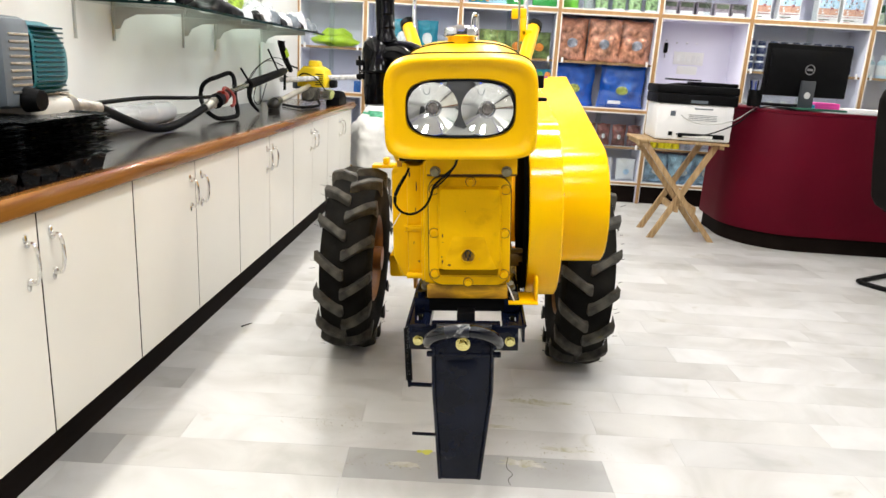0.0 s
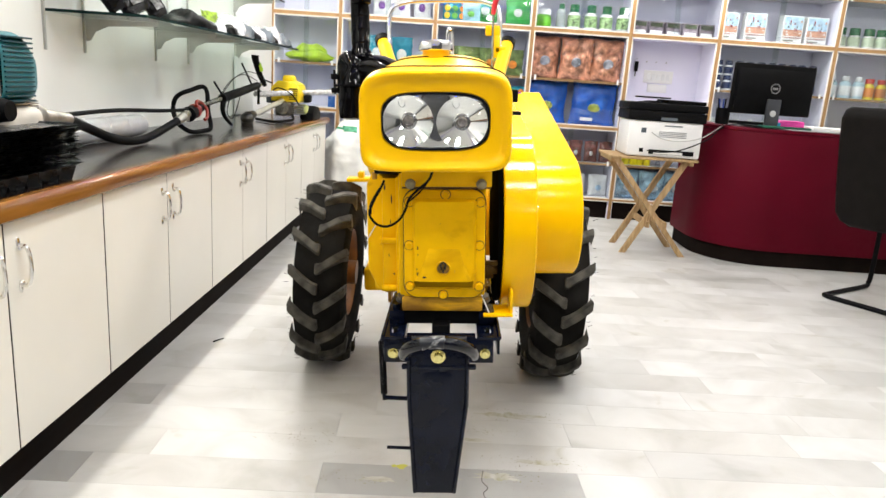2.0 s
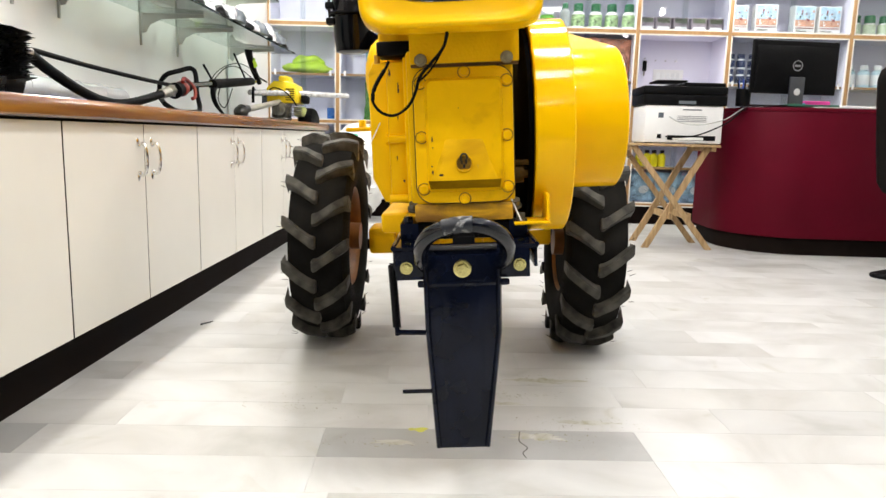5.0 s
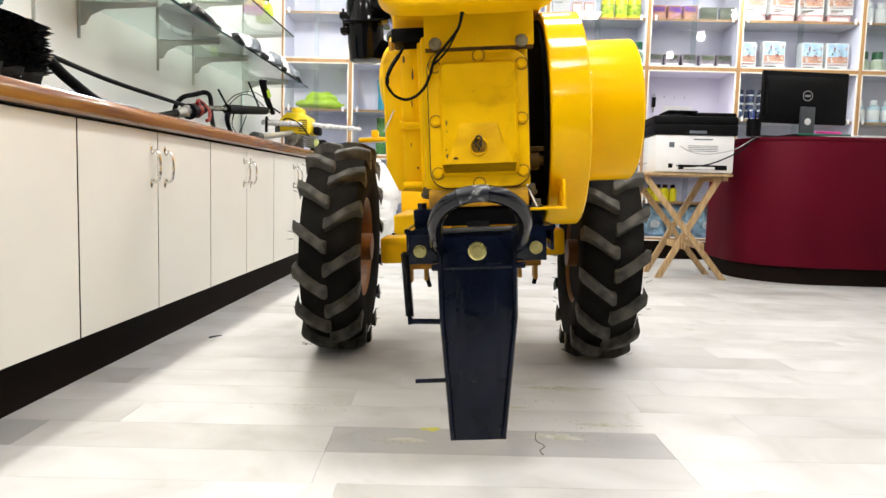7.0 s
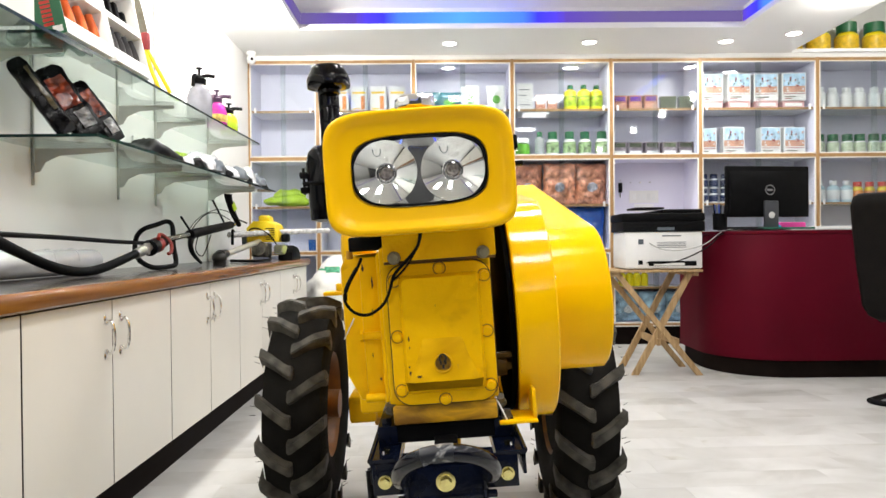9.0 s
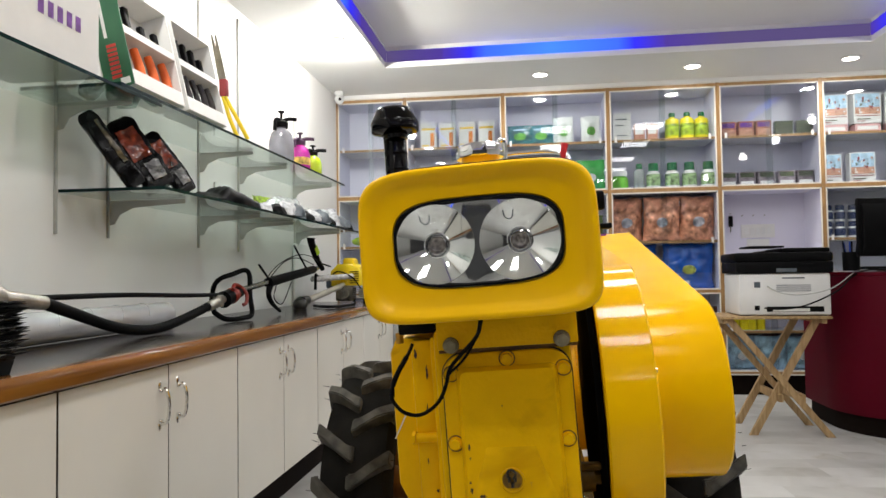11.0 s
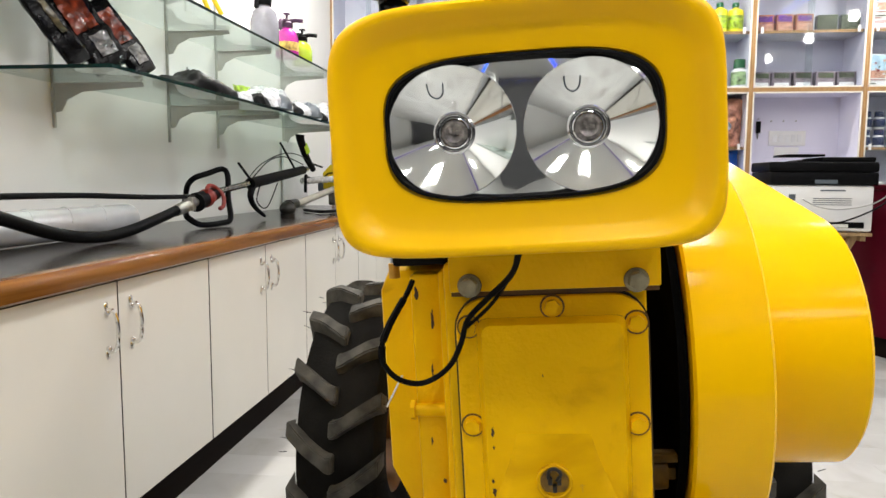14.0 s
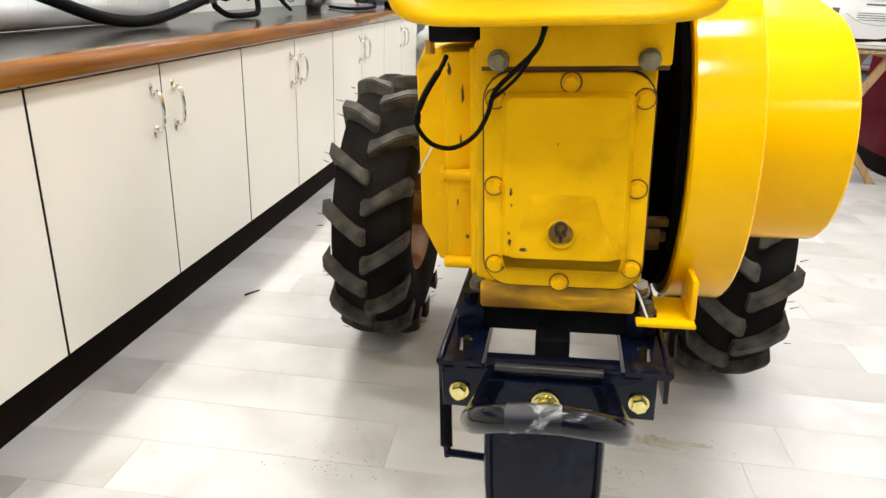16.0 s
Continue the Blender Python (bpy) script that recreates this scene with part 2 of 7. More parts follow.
SAFETYYELLOW = mat("bright_yellow_plastic", (0.85, 0.62, 0.01), 0.35, var=0.06)
LIME = mat("lime_green_fabric", (0.42, 0.62, 0.02), 0.6, var=0.25, scale=15, bump=0.4, bscale=30)
WOVEN = mat("white_woven_sack", (0.74, 0.74, 0.72), 0.55, var=0.1, scale=10, bump=0.5, bscale=25)
FILM = mat("clear_plastic_film", (0.50, 0.51, 0.53), 0.14, var=0.5, scale=55, bump=1.0, bscale=75, coat=0.6)


def box(bm, x0, x1, y0, y1, z0, z1, bevel=0.0, seg=2):
    m = Matrix.LocRotScale(((x0 + x1) / 2, (y0 + y1) / 2, (z0 + z1) / 2), None, (abs(x1 - x0), abs(y1 - y0), abs(z1 - z0)))
    r = bmesh.ops.create_cube(bm, size=1, matrix=m)
    if bevel:
        es = list({e for v in r["verts"] for e in v.link_edges})
        bmesh.ops.bevel(bm, geom=es, offset=bevel, segments=seg, affect="EDGES", profile=0.5)
    return bm


def rod(bm, p0, p1, r0, r1=None, seg=14, caps=True):
    p0, p1 = Vector(p0), Vector(p1)
    d = p1 - p0
    m = Matrix.Translation((p0 + p1) / 2) @ d.to_track_quat("Z", "Y").to_matrix().to_4x4()
    bmesh.ops.create_cone(bm, cap_ends=caps, segments=seg, radius1=r0, radius2=r0 if r1 is None else r1, depth=d.length, matrix=m)
    return bm


def ball(bm, c, r, s=(1, 1, 1), u=14, v=10):
    bmesh.ops.create_uvsphere(bm, u_segments=u, v_segments=v, radius=r, matrix=Matrix.LocRotScale(c, None, s))
    return bm


def smoothpath(pts, n=8):
    pts = [Vector(p) for p in pts]
    out = []
    for i in range(len(pts) - 1):
        a, b, c, d = pts[max(i - 1, 0)], pts[i], pts[i + 1], pts[min(i + 2, len(pts) - 1)]
        for k in range(n):
            t = k / n
            out.append(0.5 * (2 * b + (c - a) * t + (2 * a - 5 * b + 4 * c - d) * t * t + (3 * b - a - 3 * c + d) * t ** 3))
    return out + [pts[-1]]


def tube(bm, pts, r, seg=8, n=6, smooth=True):
    """A round tube of radius r (or a list of radii) along the points."""
    ps = smoothpath(pts, n) if smooth else [Vector(p) for p in pts]
    rings = []
    up = Vector((0.13, 0.21, 1))
    for i, p in enumerate(ps):
        d = (ps[min(i + 1, len(ps) - 1)] - ps[max(i - 1, 0)]).normalized()
        a = d.cross(up)
        if a.length < 0.05:
            a = d.cross(Vector((1, 0, 0)))
        a.normalize()
        b = d.cross(a)
        rr = r if not isinstance(r, (list, tuple)) else r[0] + (r[1] - r[0]) * i / (len(ps) - 1)
        rings.append([bm.verts.new(p + (a * math.cos(q) + b * math.sin(q)) * rr) for q in (2 * math.pi * k / seg for k in range(seg))])
    for u, w in zip(rings, rings[1:]):
        for k in range(seg):
            bm.faces.new((u[k], u[(k + 1) % seg], w[(k + 1) % seg], w[k]))
    bm.faces.new(rings[0][::-1])
    bm.faces.new(rings[-1])
    return bm


def prism(bm, prof, axis, a, b, bevel=0.0, seg=2):
    """Extrudes a closed profile along an axis: 'x' takes (y, z), 'y' takes (x, z), 'z' takes (x, y)."""
    def at(p, h):
        return {"x": (h, p[0], p[1]), "y": (p[0], h, p[1]), "z": (p[0], p[1], h)}[axis]
    v0, v1 = [bm.verts.new(at(p, a)) for p in prof], [bm.verts.new(at(p, b)) for p in prof]
    n = len(prof)
    fs = [bm.faces.new(v0[::-1]), bm.faces.new(v1)] + [bm.faces.new((v0[k], v0[(k + 1) % n], v1[(k + 1) % n], v1[k])) for k in range(n)]
    bmesh.ops.recalc_face_normals(bm, faces=fs)
    if bevel:
        es = [e for e in set(fs[0].edges) | set(fs[1].edges)]
        bmesh.ops.bevel(bm, geom=es, offset=bevel, segments=seg, affect="EDGES", profile=0.5)
    return bm


def lathe(bm, prof, c=(0, 0, 0), axis="z", seg=24, caps=True):
    """Turns a profile of (radius, height) about an axis through c."""
    rings = []
    for r, h in prof:
        ring = []
        for k in range(seg):
            q = 2 * math.pi * k / seg
            u, w = r * math.cos(q), r * math.sin(q)
            p = {"z": (u, w, h), "x": (h, u, w), "y": (w, h, u)}[axis]
            ring.append(bm.verts.new((c[0] + p[0], c[1] + p[1], c[2] + p[2])))
        rings.append(ring)
    fs = []
    for u, w in zip(rings, rings[1:]):
        for k in range(seg):
            fs.append(bm.faces.new((u[k], u[(k + 1) % seg], w[(k + 1) % seg], w[k])))
    if caps and prof[0][0] > 1e-4:
        fs.append(bm.faces.new(rings[0][::-1]))
    if caps and prof[-1][0] > 1e-4:
        fs.append(bm.faces.new(rings[-1]))
    bmesh.ops.remove_doubles(bm, verts=[v for r in (rings[0], rings[-1]) for v in r], dist=1e-5)
    bmesh.ops.recalc_face_normals(bm, faces=[f for f in fs if f.is_valid])
    return bm


def rrect(x0, x1, z0, z1, r, n=6):
    """A rounded rectangle as a list of points."""
    out = []
    for cx, cz, a in ((x1 - r, z1 - r, 0), (x0 + r, z1 - r, 90), (x0 + r, z0 + r, 180), (x1 - r, z0 + r, 270)):
        out += [(cx + r * math.cos(radians(a + 90 * k / n)), cz + r * math.sin(radians(a + 90 * k / n))) for k in range(n + 1)]
    return out


def B():
    return bmesh.new()


def mesh_of(name, bm, material, smooth=40):
    me = bpy.data.meshes.new(name)
    bm.to_mesh(me)
    bm.free()
    for q in (material if isinstance(material, (list, tuple)) else [material]):
        me.materials.append(q)
    if smooth:
        me.shade_smooth()
        me.set_sharp_from_angle(angle=radians(smooth))
    return me


def part(name, bm, material, parent, label="", smooth=40):
    ob = new(name, mesh_of(name, bm, material, smooth))
    ob.parent = parent
    if label:
        tagged(ob, label)
    return ob


def share(name, me, parent, m=None):
    """One more part on a mesh that is already there."""
    ob = new(name, me)
    ob.parent = parent
    if m is not None:
        ob.matrix_basis = m
    return ob


def thing(name, label, category, group="", m=None):
    ob = new(name)
    ob.empty_display_size = 0.05
    if m is not None:
        ob.matrix_basis = m
    return tagged(ob, label, category, group)


def single(name, bm, material, label, category, group="", m=None, kind="", smooth=40):
    ob = new(name, mesh_of(name, bm, material, smooth))
    if m is not None:
        ob.matrix_basis = m
    return tagged(ob, label, category, group, kind)


def bolt_mesh(name, r, h, material):
    """A hexagon bolt head that points towards -y."""
    bm = B()
    rod(bm, (0, 0, 0), (0, -h * 0.25, 0), r * 1.25, seg=16)
    rod(bm, (0, -h * 0.25, 0), (0, -h, 0), r, r * 0.93, seg=6)
    return mesh_of(name, bm, material, 30)
ROLLFILM = mat("rolled_clear_film", (0.60, 0.61, 0.63), 0.2, var=0.12, scale=6, bump=0.5, bscale=16, coat=0.6)
CHANNEL = mat("pale_slotted_steel", (0.46, 0.46, 0.43), 0.45, metal=0.1, var=0.2)

# ---- setting ----
# Unseen south wall: plain dark colour chosen to darken the lamp mirrors' reflections.
UNSEEN_DARK = mat("unseen_wall_dark_grey", (0.06, 0.06, 0.065), 0.5, var=0.12, scale=3)
WX, EX, NY, SY = -1.40, 4.1, 5.95, -2.4
floor = tagged(new("floor", mesh_of("floor", box(B(), WX, EX, SY, NY, -0.12, -0.012), mat("floor_mortar", (0.42, 0.41, 0.38), 0.8))), "pale grey-white polished marble strip floor", "floor", kind="structure")
for nm, bx in (("wall_west", (WX - 0.15, WX, SY - 0.15, NY + 0.15, -0.12, 2.85)), ("wall_east", (EX, EX + 0.15, SY - 0.15, NY + 0.15, -0.12, 2.85)),
               ("wall_north", (WX, EX, NY, NY + 0.15, -0.12, 2.85)), ("wall_south", (WX, EX, SY - 0.15, SY, -0.12, 2.85))):
    tagged(new(nm, mesh_of(nm, box(B(), *bx), UNSEEN_DARK if nm == "wall_south" else WALLPAINT)), "plain dark unseen south wall, toned for the lamp reflections" if nm == "wall_south" else "smooth off-white painted shop wall", "wall", kind="structure")
RX0, RX1, RY0, RY1, RZ = -0.87, 2.14, -1.2, 4.97, 2.39
bm = B()
box(bm, WX, RX0, SY, NY, CEIL, CEIL + 0.30)
box(bm, RX1, 2.78, SY, NY, CEIL, CEIL + 0.30)
box(bm, 2.78, EX, SY, NY, 2.75, 2.85)
box(bm, 2.70, 2.78, SY, NY, CEIL + 0.3, 2.85)
box(bm, RX0, RX1, RY1, NY, CEIL, CEIL + 0.30)
box(bm, RX0, RX1, SY, RY0, CEIL, CEIL + 0.30)
box(bm, RX0, RX1, RY0, RY1, RZ, CEIL + 0.30)
tagged(new("ceiling", mesh_of("ceiling", bm, CEILPAINT)), "white false ceiling with a recessed tray", "ceiling", kind="structure")



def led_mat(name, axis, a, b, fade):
    """An led run: bright blue between a and b along the axis, its violet wash on the recess face emitted over the fade.
    """
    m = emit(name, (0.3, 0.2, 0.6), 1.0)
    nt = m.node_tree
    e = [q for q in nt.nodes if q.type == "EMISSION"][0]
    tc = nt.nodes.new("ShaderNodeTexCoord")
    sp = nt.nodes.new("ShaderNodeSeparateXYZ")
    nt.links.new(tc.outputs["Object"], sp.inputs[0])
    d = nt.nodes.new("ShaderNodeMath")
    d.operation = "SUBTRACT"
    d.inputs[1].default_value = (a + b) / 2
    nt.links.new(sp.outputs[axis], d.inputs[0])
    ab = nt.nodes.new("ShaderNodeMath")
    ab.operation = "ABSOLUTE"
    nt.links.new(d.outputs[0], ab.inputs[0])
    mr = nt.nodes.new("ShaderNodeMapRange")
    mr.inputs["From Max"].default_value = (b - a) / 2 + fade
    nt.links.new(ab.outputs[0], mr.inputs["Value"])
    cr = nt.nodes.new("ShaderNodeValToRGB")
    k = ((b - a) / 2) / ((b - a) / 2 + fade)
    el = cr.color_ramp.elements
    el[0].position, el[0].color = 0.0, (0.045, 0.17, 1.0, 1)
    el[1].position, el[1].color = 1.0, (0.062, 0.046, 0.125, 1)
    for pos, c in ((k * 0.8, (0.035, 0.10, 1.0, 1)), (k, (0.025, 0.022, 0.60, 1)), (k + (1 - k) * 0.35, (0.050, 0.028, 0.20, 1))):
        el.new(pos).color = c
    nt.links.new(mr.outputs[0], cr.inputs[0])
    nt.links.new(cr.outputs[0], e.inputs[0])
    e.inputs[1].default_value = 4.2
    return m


strip = thing("led_strip", "bright blue led strip in the recess, violet wash as emission", "light strip")
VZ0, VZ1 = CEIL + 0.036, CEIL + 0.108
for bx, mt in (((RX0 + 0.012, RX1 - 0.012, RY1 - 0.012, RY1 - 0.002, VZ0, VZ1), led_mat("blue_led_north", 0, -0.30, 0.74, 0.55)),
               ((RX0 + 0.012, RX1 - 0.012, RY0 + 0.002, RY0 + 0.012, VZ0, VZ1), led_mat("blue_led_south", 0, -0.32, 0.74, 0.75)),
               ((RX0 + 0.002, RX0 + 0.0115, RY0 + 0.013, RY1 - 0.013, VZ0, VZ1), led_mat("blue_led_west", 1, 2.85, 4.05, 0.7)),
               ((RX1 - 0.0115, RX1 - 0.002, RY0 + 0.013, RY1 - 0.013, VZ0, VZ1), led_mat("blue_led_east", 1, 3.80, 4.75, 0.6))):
    part("led_wash_run", box(B(), *bx), mt, strip)

LAMPGLOW = emit("warm_white_lamp", (1.0, 0.96, 0.88), 28.0)
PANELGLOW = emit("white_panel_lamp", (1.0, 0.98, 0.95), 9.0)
bm = B()
lathe(bm, [(0.048, 0.0), (0.062, -0.004), (0.064, -0.009), (0.050, -0.012), (0.048, 0.0)], seg=28)
ring_me = mesh_of("ring", bm, mat("white_lamp_ring", (0.8, 0.8, 0.79), 0.4))
glow_me = mesh_of("diffuser", lathe(B(), [(0.049, -0.009), (0.0, -0.013)], seg=24), LAMPGLOW)
# Added, unseen, for fill: (-1.03, -0.6), (0.6, -1.8), (3.3, 4.85), (2.55, 5.1).
DOWNLIGHTS = [(0.15, 5.29, 1.35), (1.16, 5.28, 1.35), (2.15, 5.28, 1.4), (-1.03, -0.6, 1.0), (-1.03, 0.4, 1.15), (-1.03, 1.4, 1.25), (-1.03, 2.4, 1.4), (-1.03, 3.4, 1.5), (-1.03, 4.4, 8.0), (2.51, 0.55, 0.5), (2.52, 2.3, 0.6), (2.53, 3.4, 0.9), (2.54, 4.33, 2.0), (0.6, -1.8, 0.7), (3.3, 4.85, 1.6), (2.55, 5.1, 0.8)]
for x, y, k in DOWNLIGHTS:
    cz = CEIL if x < 2.78 else 2.75
    d = thing("downlight", "round white recessed ceiling downlight, switched on; some are added fill", "ceiling light", "ceiling downlights", pose(x, y, cz))
    share("ring", ring_me, d)
    share("diffuser", glow_me, d)
    lamp = bpy.data.lights.new("downlight_lamp", "AREA" if y > 5 or (x < -1 and y < 4) else "POINT")
    lamp.energy, lamp.color = LAMP_POWER * k * 1.5, (1.0, 0.965, 0.9)
    if lamp.type == "AREA":
        lamp.shape, lamp.size = "DISK", 0.1
    else:
        lamp.shadow_soft_size = 0.04
    new("downlight_lamp", lamp).matrix_basis = pose(x, y, cz - (0.016 if lamp.type == "AREA" else 0.062))
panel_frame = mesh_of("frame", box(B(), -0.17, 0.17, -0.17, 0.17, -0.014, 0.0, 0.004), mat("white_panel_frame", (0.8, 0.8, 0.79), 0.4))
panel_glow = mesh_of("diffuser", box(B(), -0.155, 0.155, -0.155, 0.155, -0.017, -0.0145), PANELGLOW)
# Four match known glints; the rest are unseen, added to brighten floor and tiller.
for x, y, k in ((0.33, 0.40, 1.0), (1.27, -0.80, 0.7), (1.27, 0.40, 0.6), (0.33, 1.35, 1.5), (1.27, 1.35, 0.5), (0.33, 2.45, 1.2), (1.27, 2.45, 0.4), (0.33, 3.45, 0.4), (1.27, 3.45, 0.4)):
    d = thing("ceiling_panel_light", "square white led panel light in the recess; some are added fill", "ceiling light", "ceiling panel lights", pose(x, y, RZ))
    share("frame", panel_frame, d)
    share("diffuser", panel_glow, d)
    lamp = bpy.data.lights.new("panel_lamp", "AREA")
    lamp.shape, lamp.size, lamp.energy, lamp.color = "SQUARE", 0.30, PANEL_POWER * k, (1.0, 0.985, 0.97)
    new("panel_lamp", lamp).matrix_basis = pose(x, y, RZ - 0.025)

# ---- power tiller ----
LEANM = Matrix.Translation((0.065, 0, 0.35)) @ pose(0, 0, 0, 0, -3.7, 0) @ Matrix.Translation((0, 0, -0.35))
tiller = thing("power_tiller", "yellow walking tractor with twin headlamps and black lugged tyres", "power tiller", m=LEANM)
UNLEAN = LEANM.inverted()


def loft(bm, rings, cap0=False, cap1=False):
    vs = [[bm.verts.new(p) for p in r] for r in rings]
    fs = []
    for u, w in zip(vs, vs[1:]):
        n = len(u)
        fs += [bm.faces.new((u[k], u[(k + 1) % n], w[(k + 1) % n], w[k])) for k in range(n)]
    if cap0:
        fs.append(bm.faces.new(vs[0][::-1]))
    if cap1:
        fs.append(bm.faces.new(vs[-1]))
    bmesh.ops.recalc_face_normals(bm, faces=fs)
    return bm


def ring_y(x0, x1, z0, z1, r, y, arch=0.0, n=8):
    """Rounded rectangle at depth y, its top arched and its sides a little bowed."""
    cx, hw = (x0 + x1) / 2, (x1 - x0) / 2
    out = []
    for x, z in rrect(x0, x1, z0, z1, r, n):
        k = max(0.0, (z - z0) / (z1 - z0))
        out.append((x, y, z + arch * k * (1 - ((x - cx) / hw) ** 2)))
    return out


def sq(cx, cz, a, bt, bb, nt, nb, y, n=72):
    """A squarish oval at depth y: half width a, heights bt above and bb below cz, exponents nt and nb."""
    out = []
    for k in range(n):
        q = 2 * math.pi * (k + 0.5) / n
        c, w = math.cos(q), math.sin(q)
        e, b = (nt, bt) if w > 0 else (nb, bb)
        out.append((cx + a * math.copysign(abs(c) ** (2 / e), c), y, cz + b * math.copysign(abs(w) ** (2 / e), w)))
    return out


# hood with its lamp opening, and the tank behind it
CX, CZ = -0.0045, 0.9235


def window_ring(d, y):
    """The lamp opening, made smaller by d."""
    return sq(CX, CZ, 0.110 - d, 0.0555 - d, 0.0590 - d, 3.4, 3.4, y)


def hood_ring(k, y):
    """Blends from the lamp opening (k=0) to the outer edge (k=1)."""
    f = lambda a, b: a + (b - a) * k
    return sq(CX, CZ, f(0.110, 0.1555), f(0.0555, 0.0990), f(0.059, 0.1040), f(3.4, 5.0), f(3.4, 7.0), y)


def outer_ring(d, up, y):
    return sq(CX, CZ, 0.1555 + d, 0.0990 + d + up, 0.1040 + d * 0.3, 5.0, 7.0, y)


bm = loft(B(), [hood_ring(0, 1.446), hood_ring(0, 1.418), hood_ring(0.05, 1.4095), hood_ring(0.12, 1.4085), hood_ring(0.5, 1.408), hood_ring(0.66, 1.4025),
                hood_ring(0.78, 1.3955), hood_ring(0.90, 1.3945), hood_ring(0.968, 1.397), hood_ring(0.997, 1.4035), outer_ring(0.001, 0, 1.414),
                outer_ring(0.002, 0.003, 1.44), outer_ring(0.003, 0.006, 1.463), outer_ring(0.001, 0.006, 1.468), outer_ring(-0.02, 0, 1.47)])
hood = part("hood", bm, YELLOW, tiller, "glossy yellow headlamp surround", 50)
bm = loft(B(), [window_ring(-0.0008, 1.4090), window_ring(-0.0002, 1.4060), window_ring(0.0018, 1.4056), window_ring(0.0026, 1.4075), window_ring(0.0028, 1.4150)])
part("lamp_gasket", bm, BLACK, hood, "black rubber lamp gasket")
# lamp unit: mirror back, two dished reflectors, bulbs, clear lens
LC = [(-0.0612, 0.9215), (0.0495, 0.9195)]
LR, LY = 0.0523, 1.4110
bm = B()
for loop_pts in [window_ring(-0.003, LY)] + [[(cx + LR * math.cos(2 * math.pi * k / 48), LY, cz + LR * math.sin(2 * math.pi * k / 48)) for k in range(48)] for cx, cz in LC]:
    vs = [bm.verts.new(p) for p in loop_pts]
    for u, w in zip(vs, vs[1:] + vs[:1]):
        bm.edges.new((u, w))
bmesh.ops.triangle_fill(bm, edges=bm.edges[:], use_beauty=True, normal=(0, -1, 0))
for v in bm.verts:
    for cx, cz in LC:
        if abs(math.hypot(v.co.x - cx, v.co.z - cz) - LR) < 1e-5:
            break
    else:
        v.co.y += 0.003
headlamp = part("headlamp", bm, REFLECTOR, tiller, "twin round chrome headlamp unit behind one lens")
for cx, cz in LC:
    prof = [(LR + 0.0008, LY + 0.0005), (LR + 0.0006, LY - 0.0008), (LR, LY)]
    part("reflector_rim", lathe(B(), prof, (cx, 0, cz), "y", 48, False), CHROME, headlamp)
    prof = [(r, LY + 0.30 * (LR - r) + 3.6 * (LR ** 2 - r ** 2)) for r in (0.0145 + (LR - 0.0145) * k / 20 for k in range(20, -1, -1))]
    part("reflector", lathe(B(), prof, (cx, 0, cz), "y", 64, False), REFLECTOR, headlamp, "dished chrome reflector", 80)
    bm = lathe(B(), [(0.0175, 0.0), (0.0172, -0.004), (0.0160, -0.0052), (0.0150, -0.004), (0.0146, 0.003), (0.0135, 0.003), (0.0133, -0.0025), (0.0122, -0.003), (0.0118, 0.004)], (cx, 1.4335, cz), "y", 32, False)
    part("bulb_collar", bm, CHROME, headlamp)
    bm = lathe(B(), [(0.0118, 0.004), (0.0112, -0.001), (0.008, -0.0035), (0.004, -0.002), (0.0, -0.0025)], (cx, 1.4335, cz), "y", 24)
    box(bm, cx - 0.004, cx - 0.001, 1.4285, 1.432, cz - 0.001, cz + 0.005, 0.0005, 1)
    box(bm, cx + 0.001, cx + 0.005, 1.4285, 1.432, cz - 0.002, cz + 0.002, 0.0005, 1)
    part("bulb", bm, mat("smoky_bulb_glass", (0.30, 0.27, 0.25), 0.2, metal=0.5, var=0.6, scale=160), headlamp, "dark smoky bulb")
    bm = tube(B(), [(cx + a, LY + 0.30 * (LR - math.hypot(a, c)) + 3.6 * (LR ** 2 - math.hypot(a, c) ** 2) - 0.0002, cz + c) for a, c in ((-0.019, 0.040), (-0.0175, 0.032), (-0.012, 0.0285), (-0.007, 0.032), (-0.006, 0.040))], 0.0007, 5, 4)
    part("lens_mark", bm, GREYPLASTIC, headlamp)
bm = loft(B(), [window_ring(0.0025, 1.4085)], cap0=True)
for q in bm.faces:
    if q.normal.y > 0:
        q.normal_flip()
lens = part("lens", bm, LENS, headlamp, "clear glass lens")
lens.visible_shadow = False
# tank
TANKR = [(1.4720, 0.1565, 0.1082, 4.6), (1.482, 0.158, 0.1098, 4.2), (1.51, 0.159, 0.1132, 3.5), (1.56, 0.160, 0.1212, 3.2), (1.64, 0.160, 0.1335, 3.1), (1.72, 0.160, 0.1425, 3.1), (1.84, 0.160, 0.1460, 3.1), (1.88, 0.148, 0.135, 3.1)]
bm = loft(B(), [sq(CX, CZ, a, t, 0.056, e, 8, y) for y, a, t, e in TANKR], True, True)
tank = part("fuel_tank", bm, YELLOW, tiller, "glossy yellow fuel tank", 60)
bm = loft(B(), [sq(CX, CZ, 0.1596 + d, 0.1108 + d, 0.095 + d, 5.0, 7, y) for y, d in ((1.4660, -0.008), (1.4662, -0.0005), (1.4668, 0.0), (1.4715, 0.0))])
part("seam_strip", bm, BLACK, tank, "black rubber seam strip")
bm = loft(B(), [sq(CX, CZ, 0.1616 + d, 0.1360 + d, 0.055 + d, 3.1, 8, y) for y, d in ((1.6375, -0.008), (1.638, 0.0), (1.643, 0.0))])
part("seam_strip", bm, BLACK, tank, "black rubber seam strip")
bm = rod(B(), (-0.010, 1.665, 1.040), (-0.010, 1.665, 1.076), 0.033, 0.031, 28)
part("filler_neck", bm, YELLOW, tank)
bm = B()
